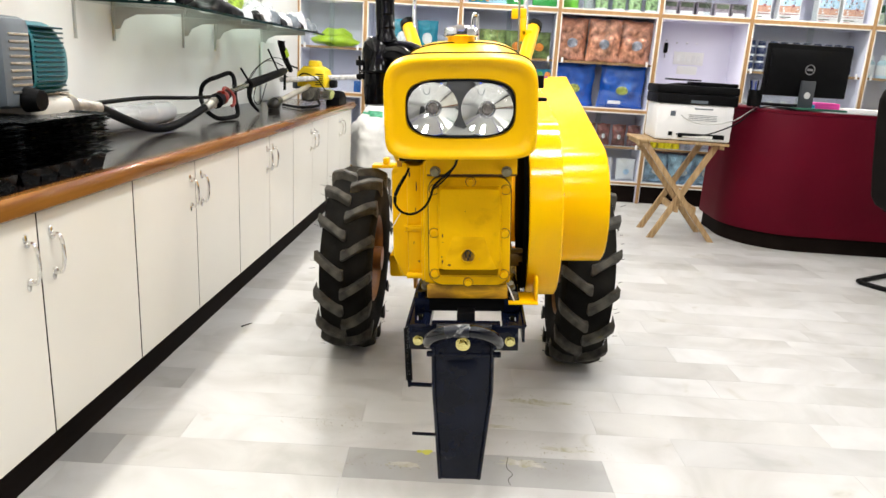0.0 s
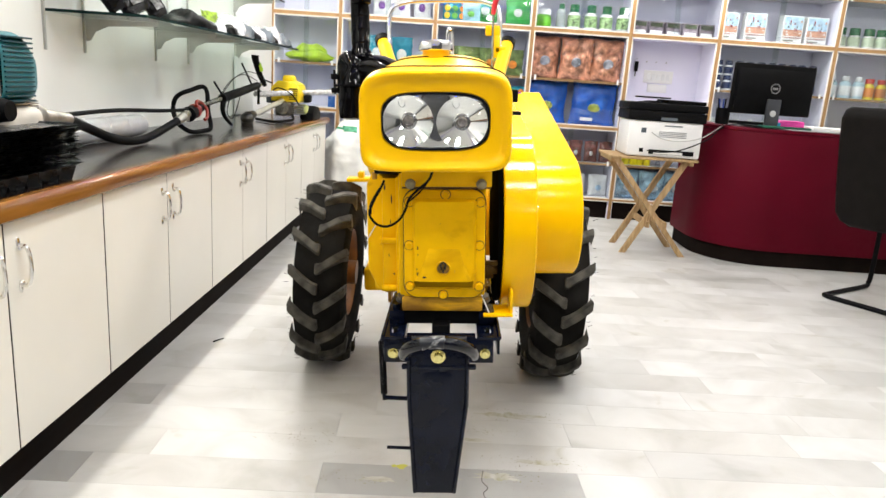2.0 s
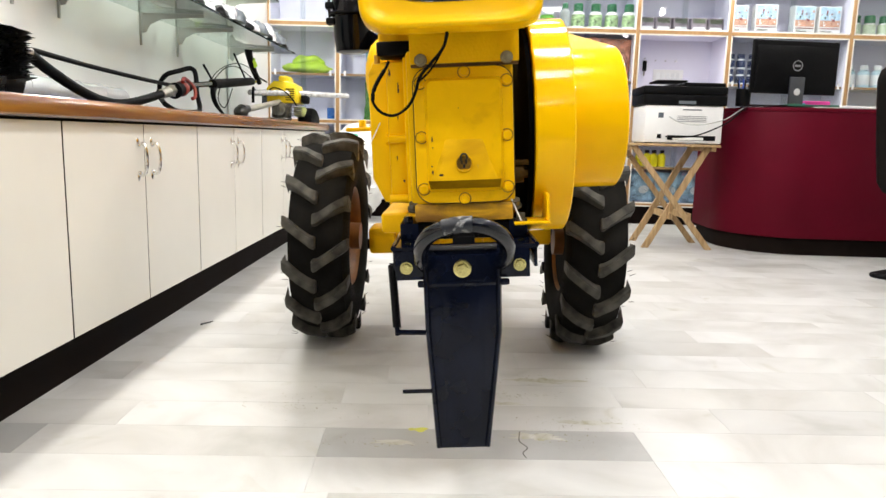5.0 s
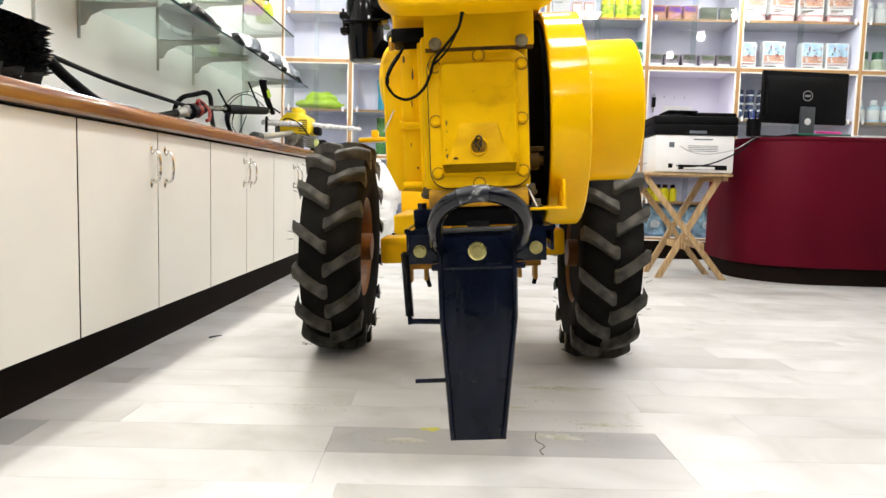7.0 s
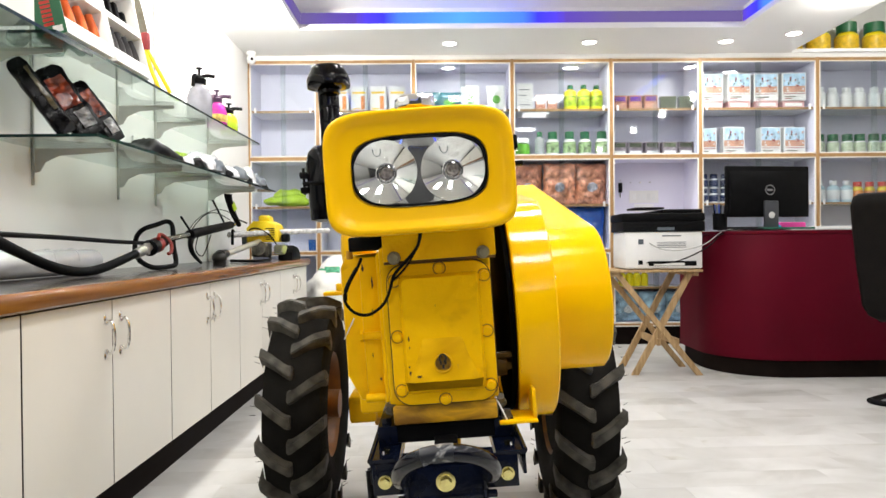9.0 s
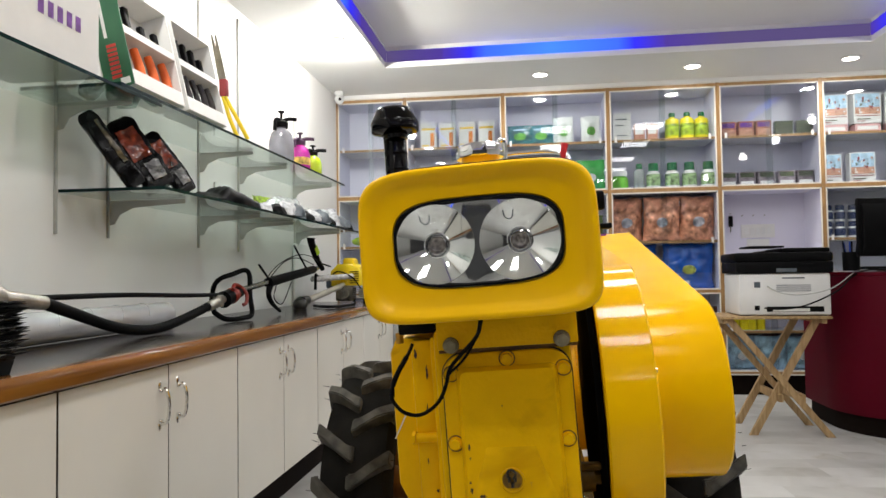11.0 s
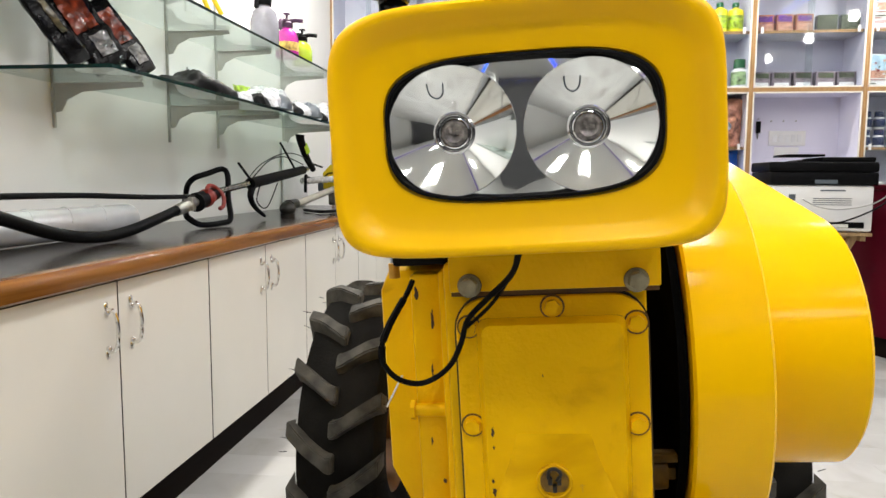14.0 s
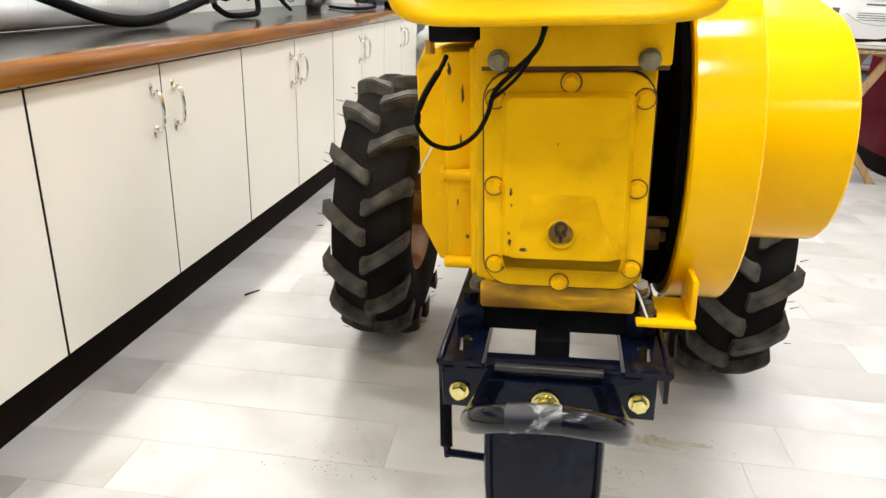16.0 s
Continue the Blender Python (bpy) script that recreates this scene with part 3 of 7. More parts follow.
prof = [(0.030, 1.071), (0.0385, 1.072), (0.0395, 1.075), (0.0385, 1.090), (0.034, 1.0945), (0.012, 1.0975), (0.0, 1.098)]
lathe(bm, prof, (-0.010, 1.665, 0), "z", 40)
for v in bm.verts:
    d = Vector((v.co.x + 0.010, v.co.y - 1.665))
    if 0.037 < d.length:
        a = math.atan2(d.y, d.x)
        s = 1 + 0.03 * math.cos(a * 10)
        v.co.x, v.co.y = -0.010 + d.x * s, 1.665 + d.y * s
part("fuel_cap", bm, CHROME, tank, "fluted chrome fuel cap")
bm = tube(B(), [(0.015, 1.835, 1.05), (0.015, 1.835, 1.122), (0.021, 1.838, 1.134), (0.027, 1.841, 1.122), (0.027, 1.841, 1.05)], 0.0045, 8)
part("chrome_stay", bm, CHROME, tank)
# small unreadable print along the hood's top edge
bm = B()
for k in range(22):
    w = 0.002 + 0.005 * random.random()
    x = -0.085 + k * 0.0085
    z = CZ + 0.0978 * (1 - (abs(x - CX) / 0.157) ** 4.6) ** (1 / 4.6)
    box(bm, x, x + w, 1.4035, 1.4085, z - 0.0016, z + 0.0006)
part("print_strip", bm, mat("worn_grey_print", (0.42, 0.33, 0.16), 0.5), hood)
bm = box(B(), 0.150, 0.172, 1.52, 1.54, 0.958, 0.985, 0.003)
box(bm, 0.150, 0.180, 1.525, 1.55, 0.930, 0.938, 0.002)
part("throttle_lever", bm, BLACK, tiller, "small black throttle lever")

# engine
bm = B()
box(bm, -0.094, 0.108, 1.536, 1.96, 0.50, 0.80, 0.008)
box(bm, -0.15, 0.10, 1.60, 2.0, 0.80, 0.866, 0.01)
part("engine_block", bm, CAST, tiller)
plate = part("cover_plate", prism(B(), rrect(-0.0805, 0.1055, 0.513, 0.766, 0.032, 6), "y", 1.516, 1.5355, 0.004), CAST, tiller, "yellow cast crankcase cover")
bm = loft(B(), [ring_y(-0.060, 0.086, 0.534, 0.746, 0.01, 1.5165, n=3), ring_y(-0.054, 0.080, 0.540, 0.740, 0.008, 1.506, n=3)], cap1=True)
part("raised_panel", bm, CAST, plate, smooth=25)
bm = loft(B(), [ring_y(-0.0622, 0.0882, 0.5318, 0.7482, 0.011, 1.5163, n=3), ring_y(-0.0598, 0.0858, 0.5342, 0.7458, 0.0098, 1.5161, n=3), ring_y(-0.0594, 0.0854, 0.5346, 0.7454, 0.0095, 1.5155, n=3)])
part("grime_line", bm, mat("brown_grime_line", (0.20, 0.085, 0.006), 0.6, var=0.6, scale=25), plate, "brown oily dirt line round the panel")
# the wedge that carries the drain plug
bm = B()
rings = []
for xa, xb, z, y in ((-0.024, 0.046, 0.634, 1.5065), (-0.025, 0.047, 0.626, 1.5045), (-0.028, 0.050, 0.602, 1.4995), (-0.036, 0.058, 0.575, 1.4965), (-0.044, 0.066, 0.557, 1.4960)):
    d = 1.507 - y
    rings.append([bm.verts.new(p) for p in ((xa - 0.9 * d, 1.507, z), (xa - 0.3 * d, 1.507 - 0.6 * d, z), (xa + 0.25 * d, y, z), (xb - 0.25 * d, y, z), (xb + 0.3 * d, 1.507 - 0.6 * d, z), (xb + 0.9 * d, 1.507, z))])
for u, w in zip(rings, rings[1:]):
    for k in range(5):
        bm.faces.new((u[k], u[k + 1], w[k + 1], w[k]))
bmesh.ops.recalc_face_normals(bm, faces=bm.faces)
DIRTYCAST = wood_mat("oily_yellow_casting", (0.60, 0.325, 0.001), (0.86, 0.50, 0.001), 0.38, 11, (1, 1, 1.6))
DIRTYCAST.node_tree.nodes["Principled BSDF"].inputs["Specular IOR Level"].default_value = 0.1
part("plug_wedge", bm, DIRTYCAST, plate, smooth=80)
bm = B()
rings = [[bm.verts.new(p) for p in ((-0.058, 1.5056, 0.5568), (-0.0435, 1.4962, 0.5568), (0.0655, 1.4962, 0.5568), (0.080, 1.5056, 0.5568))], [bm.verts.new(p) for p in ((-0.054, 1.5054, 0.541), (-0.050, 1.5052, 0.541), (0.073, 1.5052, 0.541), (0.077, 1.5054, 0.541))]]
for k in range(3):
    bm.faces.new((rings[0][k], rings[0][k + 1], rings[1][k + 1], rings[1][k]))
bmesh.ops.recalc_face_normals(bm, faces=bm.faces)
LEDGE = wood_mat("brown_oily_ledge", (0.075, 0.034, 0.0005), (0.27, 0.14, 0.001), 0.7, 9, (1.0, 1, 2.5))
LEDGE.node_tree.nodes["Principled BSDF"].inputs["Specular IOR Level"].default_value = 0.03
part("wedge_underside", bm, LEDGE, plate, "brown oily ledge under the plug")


def stain(name, cx, cz, w, h, at, material, parent, seed, n=26):
    """A thin ragged patch of dirt on a front face; at(z) gives the face's depth."""
    bm = B()
    mid = bm.verts.new((cx, at(cz) - 0.0006, cz))
    vs = []
    for k in range(n):
        q = 2 * math.pi * k / n
        f = 0.72 + 0.55 * noise.noise((2.2 * math.cos(q) + seed, 2.2 * math.sin(q), seed * 3.1)) + 0.25 * noise.noise((7 * math.cos(q), 7 * math.sin(q), seed))
        x, z = cx + 0.5 * w * f * math.cos(q), cz + 0.5 * h * f * math.sin(q)
        vs.append(bm.verts.new((x, at(z) - 0.0005, z)))
    for u, v in zip(vs, vs[1:] + vs[:1]):
        bm.faces.new((mid, u, v))
    bmesh.ops.recalc_face_normals(bm, faces=bm.faces)
    part(name, bm, material, parent)


def wedge_y(z):
    return 1.5065 - (0.634 - min(0.634, max(0.575, z))) * 0.17


OIL = mat("brown_oil_stain", (0.55, 0.30, 0.002), 0.35, var=0.3, scale=30)
CHIP = mat("chipped_brown_metal", (0.06, 0.026, 0.008), 0.6, var=0.5, scale=80)
stain("oil_stain", -0.033, 0.5675, 0.012, 0.006, wedge_y, CHIP, plate, 4.2)
stain("oil_stain", 0.012, 0.612, 0.040, 0.010, wedge_y, OIL, plate, 7.7)
stain("oil_stain", 0.036, 0.590, 0.010, 0.030, wedge_y, OIL, plate, 9.1)
for k, (x, z, w, h) in enumerate(((-0.048, 0.634, 0.006, 0.018), (-0.0475, 0.618, 0.004, 0.008), (-0.050, 0.584, 0.006, 0.008), (-0.049, 0.573, 0.010, 0.012), (-0.045, 0.565, 0.007, 0.005), (0.060, 0.566, 0.003, 0.010), (0.003, 0.690, 0.003, 0.006))):
    stain("paint_chip", x, z, 0.6 * w, 0.75 * h, lambda z: 1.5061, CHIP, plate, 11.3 + k)
OILGAP = mat("dark_oily_gap", (0.06, 0.026, 0.003), 0.5, var=0.6, scale=50)
part("grime_line", box(B(), -0.0868, -0.0845, 1.540, 1.546, 0.515, 0.770), OILGAP, plate, "dark oily line beside the cover")
part("grime_line", box(B(), -0.0965, -0.0945, 1.5705, 1.5745, 0.515, 0.785), OILGAP, plate, "dark oily line beside the cover")
for k, (x, z, w, h) in enumerate(((-0.112, 0.735, 0.004, 0.03), (-0.115, 0.68, 0.003, 0.02), (-0.12, 0.60, 0.003, 0.012), (-0.108, 0.555, 0.006, 0.006), (-0.128, 0.765, 0.006, 0.016))):
    stain("paint_chip", x, z, w, h, lambda z: 1.5715, CHIP, plate, 31.3 + k)
bm = lathe(B(), [(0.0172, 0.004), (0.0172, -0.003), (0.0158, -0.0042), (0.0140, -0.0032), (0.0136, 0.003)], (0.010, 1.4975, 0.588), "y", 30, False)
part("plug_ring", bm, DIRTYCAST, plate)
part("plug_hole", lathe(B(), [(0.0137, 0.0), (0.0, -0.0005)], (0.010, 1.4968, 0.588), "y", 24), mat("brown_oil_pool", (0.24, 0.125, 0.006), 0.3, var=0.7, scale=90), plate)
bm = B()
for a in (30, 150, 270):
    q = radians(a)
    box(bm, 0.010 + 0.005 * math.cos(q) - 0.002, 0.010 + 0.005 * math.cos(q) + 0.002, 1.489, 1.4962, 0.588 + 0.005 * math.sin(q) - 0.0035, 0.588 + 0.005 * math.sin(q) + 0.0035, 0.001)
tube(bm, [(0.004, 1.490, 0.594), (0.005, 1.486, 0.603), (0.011, 1.484, 0.606), (0.016, 1.485, 0.600), (0.012, 1.489, 0.592)], 0.0018, 6)
part("drain_plug", bm, mat("oily_black_iron", (0.008, 0.006, 0.004), 0.4, var=0.4, scale=60), plate, "oily black drain plug")
part("gasket", prism(B(), rrect(-0.0823, 0.1073, 0.5110, 0.7680, 0.034, 6), "y", 1.5225, 1.5345), mat("oily_gasket", (0.035, 0.015, 0.003), 0.6, var=0.4, scale=50), plate, "dark oily gasket line")
washer_me = mesh_of("washer", lathe(B(), [(0.0121, 0.0008), (0.0119, -0.0006), (0.008, -0.0007)], (0, 0, 0), "y", 20), mat("oily_washer", (0.11, 0.048, 0.004), 0.45, var=0.6, scale=60))
small_bolt = bolt_mesh("bolt", 0.0082, 0.0085, CAST)
for x, z in ((-0.067, 0.738), (0.094, 0.738), (-0.068, 0.638), (0.0925, 0.638), (-0.067, 0.541), (0.0925, 0.541), (0.015, 0.7555), (0.010, 0.5205)):
    share("washer", washer_me, plate, pose(x, 1.5160, z))
    share("bolt", small_bolt, plate, pose(x, 1.5165, z, 0, 20 * random.random(), 0))
bracket = part("tank_bracket", box(B(), -0.084, 0.118, 1.514, 1.529, 0.7725, 0.87, 0.002), CAST, tiller)
big_bolt = bolt_mesh("bolt", 0.0092, 0.013, mat("dull_zinc_bolt", (0.36, 0.33, 0.22), 0.42, metal=0.7, var=0.3, scale=60))
for x in (-0.064, 0.095):
    share("washer", washer_me, bracket, pose(x, 1.5138, 0.779))
    share("bolt", big_bolt, bracket, pose(x, 1.5145, 0.779, 0, 12, 0))
part("bracket_gap", box(B(), -0.083, 0.117, 1.520, 1.534, 0.7675, 0.7722), mat("oily_gap", (0.10, 0.045, 0.004), 0.6, var=0.5, scale=40), bracket)
# side gear case
gp = [(-0.173, 0.56), (-0.150, 0.512), (-0.092, 0.507), (-0.092, 0.788), (-0.162, 0.788), (-0.173, 0.765)]
case = part("gear_case", prism(B(), gp, "y", 1.595, 1.90, 0.006), CAST, tiller)
part("case_flange", box(B(), -0.135, -0.096, 1.572, 1.60, 0.512, 0.785, 0.005), CAST, case)
part("flange_strip", box(B(), -0.1, -0.088, 1.545, 1.6, 0.512, 0.79, 0.003), CAST, case)
bm = B()
rod(bm, (-0.137, 1.567, 0.637), (-0.098, 1.567, 0.637), 0.0075, seg=12)
rod(bm, (-0.140, 1.567, 0.637), (-0.135, 1.567, 0.637), 0.011, seg=6)
part("case_bolt", bm, CAST, case)
part("case_bolt", rod(B(), (-0.137, 1.567, 0.521), (-0.098, 1.567, 0.521), 0.008, seg=12), CAST, case)
part("clamp_block", box(B(), -0.150, -0.085, 1.56, 1.64, 0.795, 0.822, 0.004), BLACK, tiller)
bm = rod(B(), (-0.150, 1.57, 0.782), (-0.150, 1.57, 0.798), 0.006, seg=10)
part("pipe_union", bm, GRIMY, tiller)
foot = part("engine_foot", box(B(), -0.087, 0.102, 1.528, 1.75, 0.476, 0.511, 0.004), wood_mat("dirty_yellow_paint", (0.22, 0.10, 0.004), (0.80, 0.43, 0.002), 0.45, 14, (1, 1, 2.5)), tiller, "dirty chipped yellow engine foot")
dark_bolt = bolt_mesh("bolt", 0.010, 0.016, mat("dark_oily_steel", (0.09, 0.08, 0.06), 0.35, metal=0.8, var=0.3))
for x in (-0.090, 0.108):
    share("bolt", dark_bolt, foot, pose(x, 1.545, 0.500, -60, 0, 0))
bm = B()
rod(bm, (0.1085, 1.582, 0.563), (0.128, 1.582, 0.563), 0.0215, 0.0195, 20)
rod(bm, (0.128, 1.582, 0.563), (0.137, 1.582, 0.563), 0.011, seg=6)
box(bm, 0.1085, 0.139, 1.562, 1.580, 0.578, 0.588, 0.003)
rod(bm, (0.1385, 1.571, 0.583), (0.1415, 1.571, 0.583), 0.0065, seg=6)
part("pump_boss", bm, mat("dark_oily_yellow_paint", (0.07, 0.036, 0.003), 0.5, var=0.6, scale=40, spec=0.1), tiller, "oily yellow pump boss")
part("flywheel", lathe(B(), [(0.03, 0.136), (0.19, 0.136), (0.213, 0.138), (0.213, 0.147), (0.0, 0.147)], (0, 1.76, 0.652), "x", 48), DARKVOID, tiller, "dark iron flywheel")
# black wire loop
bm = tube(B(), [(-0.012, 1.445, 0.835), (-0.014, 1.452, 0.812), (-0.022, 1.470, 0.793), (-0.045, 1.490, 0.770), (-0.066, 1.500, 0.748), (-0.074, 1.505, 0.725), (-0.086, 1.512, 0.702), (-0.103, 1.517, 0.687), (-0.122, 1.517, 0.681), (-0.142, 1.513, 0.688), (-0.155, 1.510, 0.706), (-0.155, 1.511, 0.722), (-0.146, 1.522, 0.745), (-0.132, 1.535, 0.768), (-0.126, 1.545, 0.782)], 0.0028, 8, 6)
tube(bm, [(-0.011, 1.450, 0.835), (-0.014, 1.458, 0.808), (-0.040, 1.494, 0.766), (-0.068, 1.504, 0.740)], 0.0019, 6, 6)
tube(bm, [(-0.1555, 1.510, 0.710), (-0.154, 1.513, 0.726), (-0.146, 1.522, 0.745), (-0.134, 1.533, 0.765)], 0.0040, 8, 4)
part("wire", bm, BLACK, tiller, "loose black taped wire")
bm = rod(B(), (-0.152, 1.585, 0.67), (-0.175, 1.60, 0.63), 0.0013, seg=6)
part("cable_tie", bm, WHITEPLASTIC, tiller, "white plastic cable tie")
part("cable_tie", rod(B(), (0.100, 1.535, 0.515), (0.118, 1.53, 0.472), 0.0016, seg=6), WHITEPLASTIC, tiller, "white plastic cable tie")


def guard_profile(cy, cz, r, tail, low):
    """A round front that runs back and up along a belt."""
    pts = []
    a0, a1 = math.degrees(math.asin((tail[1] - cz - r * 0.9) / (tail[0] - cy))) + 90, 270
    for k in range(25):
        a = radians(a0 + (a1 - a0) * k / 24)
        pts.append((cy + r * math.cos(a), cz + r * math.sin(a)))
    return pts + [low, (tail[0] + 0.04, tail[1] - 0.1), tail]


guard = part("flywheel_guard", prism(B(), guard_profile(1.758, 0.652, 0.228, (2.50, 0.962), (2.2, 0.47)), "x", 0.149, 0.226, 0.003, 1), SHEETYELLOW, tiller, "yellow sheet-metal flywheel guard", 20)
part("belt_guard", prism(B(), guard_profile(1.738, 0.667, 0.149, (2.53, 0.968), (2.45, 0.56)), "x", 0.2262, 0.341, 0.004, 1), SATINYELLOW, tiller, "yellow sheet-metal belt guard", 20)
part("sticker", box(B(), 0.17, 0.27, 2.497, 2.52, 0.964, 0.969), mat("purple_sticker", (0.25, 0.07, 0.4), 0.5), tiller, "small purple sticker")
part("highlight_rivet", rod(B(), (0.2255, 1.556, 0.72), (0.2285, 1.556, 0.72), 0.004), STEEL, guard)
bm = box(B(), 0.104, 0.173, 1.517, 1.60, 0.466, 0.471, 0.001)
box(bm, 0.1665, 0.1735, 1.530, 1.60, 0.4713, 0.523, 0.002)
gb = part("guard_bracket", bm, YELLOW, tiller)
share("bolt", dark_bolt, gb, pose(0.118, 1.545, 0.471, -90, 0, 0))
# chassis
chassis = part("chassis", box(B(), -0.105, 0.118, 1.54, 1.62, 0.440, 0.474, 0.004), BLACK, tiller, "black steel chassis frame")
for s, nm in ((-1, "rail"), (1, "rail")):
    c = 0.006 + s * 0.108
    m0, m1 = c - 0.007, c + 0.007
    bm = box(B(), c - 0.026, m0, 1.452, 1.56, 0.432, 0.440)
    box(bm, m1, c + 0.026, 1.452, 1.56, 0.432, 0.440)
    box(bm, m0 + 0.0001, m1 - 0.0001, 1.452, 1.480, 0.432, 0.440)
    box(bm, m0 + 0.0001, m1 - 0.0001, 1.526, 1.56, 0.432, 0.440)
    box(bm, c - 0.026, c + 0.026, 1.5602, 2.25, 0.432, 0.440)
    box(bm, c + s * 0.020, c + s * 0.026, 1.462, 2.25, 0.395, 0.4315, 0.001)
    box(bm, c - s * 0.024, c - s * 0.018, 1.462, 1.9, 0.405, 0.4315, 0.001)
    rod(bm, (c + s * 0.024, 1.453, 0.438), (c + s * 0.024, 1.75, 0.438), 0.005, seg=10)
    box(bm, c - s * 0.020, c + s * 0.016, 1.535, 1.75, 0.4405, 0.474, 0.002)
    rod(bm, (c, 1.555, 0.4745), (c, 1.555, 0.486), 0.010, seg=6)
    rail = part(nm, bm, NAVY, chassis)
    part("slot_bolt", rod(B(), (c, 1.517, 0.420), (c, 1.517, 0.4385), 0.0062, seg=6), BRASSY, rail, "yellow zinc bolt in the slot")
part("top_lip", box(B(), -0.072, 0.084, 1.452, 1.478, 0.436, 0.441, 0.001), NAVY, chassis)
# Added rod, paler than the beam, paints light caught by the lip's front edge.
part("lit_lip_edge", rod(B(), (-0.060, 1.4495, 0.4375), (0.064, 1.4495, 0.4375), 0.0052, seg=12), mat("lit_lip_grey", (0.022, 0.022, 0.022), 0.3, var=0.3, scale=40), chassis, "added grey rod for the beam lip's lit front edge")
part("yoke", box(B(), -0.083, 0.086, 1.4385, 1.4515, 0.366, 0.3775, 0.003), NAVY, chassis)
part("centre_strut", box(B(), -0.016, 0.026, 1.50, 1.56, 0.36, 0.45, 0.002), BLACK, chassis)
part("cross_beam", box(B(), -0.124, 0.125, 1.452, 1.460, 0.378, 0.436, 0.002), NAVY, chassis)
zinc_bolt = bolt_mesh("bolt", 0.0095, 0.011, BRASSY)
for x in (-0.103, 0.106):
    share("bolt", zinc_bolt, chassis, pose(x, 1.452, 0.4015, 0, 10, 0))
# front stand
stand = part("front_stand", prism(B(), [(-0.0665, 0.425), (0.0665, 0.425), (0.0655, 0.33), (0.058, 0.26), (0.037, 0.052), (-0.055, 0.052), (-0.0665, 0.26), (-0.067, 0.33)], "y", 1.440, 1.446, 0.0015), NAVY, tiller, "dark blue-black enamelled steel front stand")
for p in (((-0.067, 0.42), (-0.0665, 0.28), (-0.055, 0.054)), ((0.0665, 0.42), (0.0645, 0.28), (0.037, 0.054))):
    bm = tube(B(), [(p[0][0], 1.443, p[0][1]), (p[1][0], 1.443, p[1][1]), (p[2][0], 1.443, p[2][1])], 0.0055, 8, 4, False)
    for v in bm.verts:
        v.co.y = 1.443 + (v.co.y - 1.443) * 1.5
    part("folded_edge", bm, NAVY, stand)
bm = loft(B(), [ring_y(-0.040, 0.036, 0.09, 0.36, 0.012, 1.4395, n=3), ring_y(-0.030, 0.028, 0.11, 0.34, 0.01, 1.4355, n=3)], cap1=True)
part("pressed_panel", bm, NAVY, stand)
bm = lathe(B(), [(0.0165, 0.0), (0.0165, -0.003), (0.012, -0.004)], (0.0, 1.438, 0.4), "y", 24)
part("washer", bm, BRASSY, stand)
share("bolt", bolt_mesh("bolt", 0.0112, 0.014, BRASSY), stand, pose(0.0, 1.434, 0.400, 0, 15, 0))
bm = tube(B(), [(-0.068, 1.450, 0.405), (-0.069, 1.40, 0.419), (-0.069, 1.345, 0.440), (-0.066, 1.305, 0.462), (-0.052, 1.274, 0.485), (-0.026, 1.258, 0.499), (0.006, 1.254, 0.504), (0.038, 1.259, 0.498), (0.062, 1.278, 0.482), (0.074, 1.308, 0.460), (0.075, 1.35, 0.438), (0.073, 1.40, 0.419), (0.071, 1.450, 0.405)], 0.0130, 14, 6)
SCUFF = wood_mat("scuffed_bare_paint", (0.004, 0.006, 0.012), (0.42, 0.42, 0.41), 0.4, 38, (1, 1, 1))
for nd in SCUFF.node_tree.nodes:
    if nd.type == "VALTORGB":
        nd.color_ramp.elements[0].position, nd.color_ramp.elements[1].position = 0.50, 0.63
grab = part("grab_handle", bm, mat("worn_blue_black_tube", (0.0025, 0.0032, 0.0065), 0.15, var=0.5, scale=20, bump=0.12, bscale=60, spec=0.4), stand, "bent tube grab handle with worn paint", 60)
bm = tube(B(), [(x, 1.2540 + 3.4 * (x - 0.006) ** 2, 0.5040 - 4.2 * (x - 0.006) ** 2) for x in (-0.028, -0.018, -0.008, 0.0, 0.008, 0.016)], 0.0133, 14, 4)
part("worn_patch", bm, SCUFF, grab, "scuffed patch of worn paint", 60)
bm = rod(B(), (-0.056, 1.452, 0.1625), (-0.121, 1.462, 0.159), 0.0042, seg=8)
part("stop_pin", bm, NAVY, stand)
bm = rod(B(), (-0.045, 1.512, 0.259), (-0.132, 1.514, 0.262), 0.0055, seg=8)
box(bm, -0.056, -0.044, 1.4465, 1.518, 0.250, 0.268, 0.002)
rod(bm, (-0.131, 1.514, 0.256), (-0.132, 1.516, 0.282), 0.005, seg=8)
part("spring_rod", bm, NAVY, stand)
bm = tube(B(), [(-0.132 - 0.008 * k / 240 + 0.0072 * math.cos(k * 0.9), 1.515 + 0.045 * k / 240 + 0.0072 * math.sin(k * 0.9), 0.272 + 0.118 * k / 240) for k in range(241)], 0.0018, 5, 1, False)
part("coil_spring", bm, BLACK, stand, "black coil return spring")
# gearbox, axle and drive behind
bm = B()
box(bm, -0.085, 0.095, 1.98, 2.62, 0.42, 0.74, 0.03)
box(bm, -0.06, 0.07, 2.22, 2.52, 0.24, 0.44, 0.03)
rod(bm, (-0.06, 2.37, 0.335), (-0.22, 2.37, 0.325), 0.052, 0.04, 18)
rod(bm, (0.07, 2.37, 0.335), (0.22, 2.37, 0.345), 0.052, 0.04, 18)
box(bm, -0.03, 0.04, 2.20, 2.26, 0.20, 0.30, 0.015)
part("gearbox", bm, CAST, tiller, "yellow cast gearbox and axle case", 50)
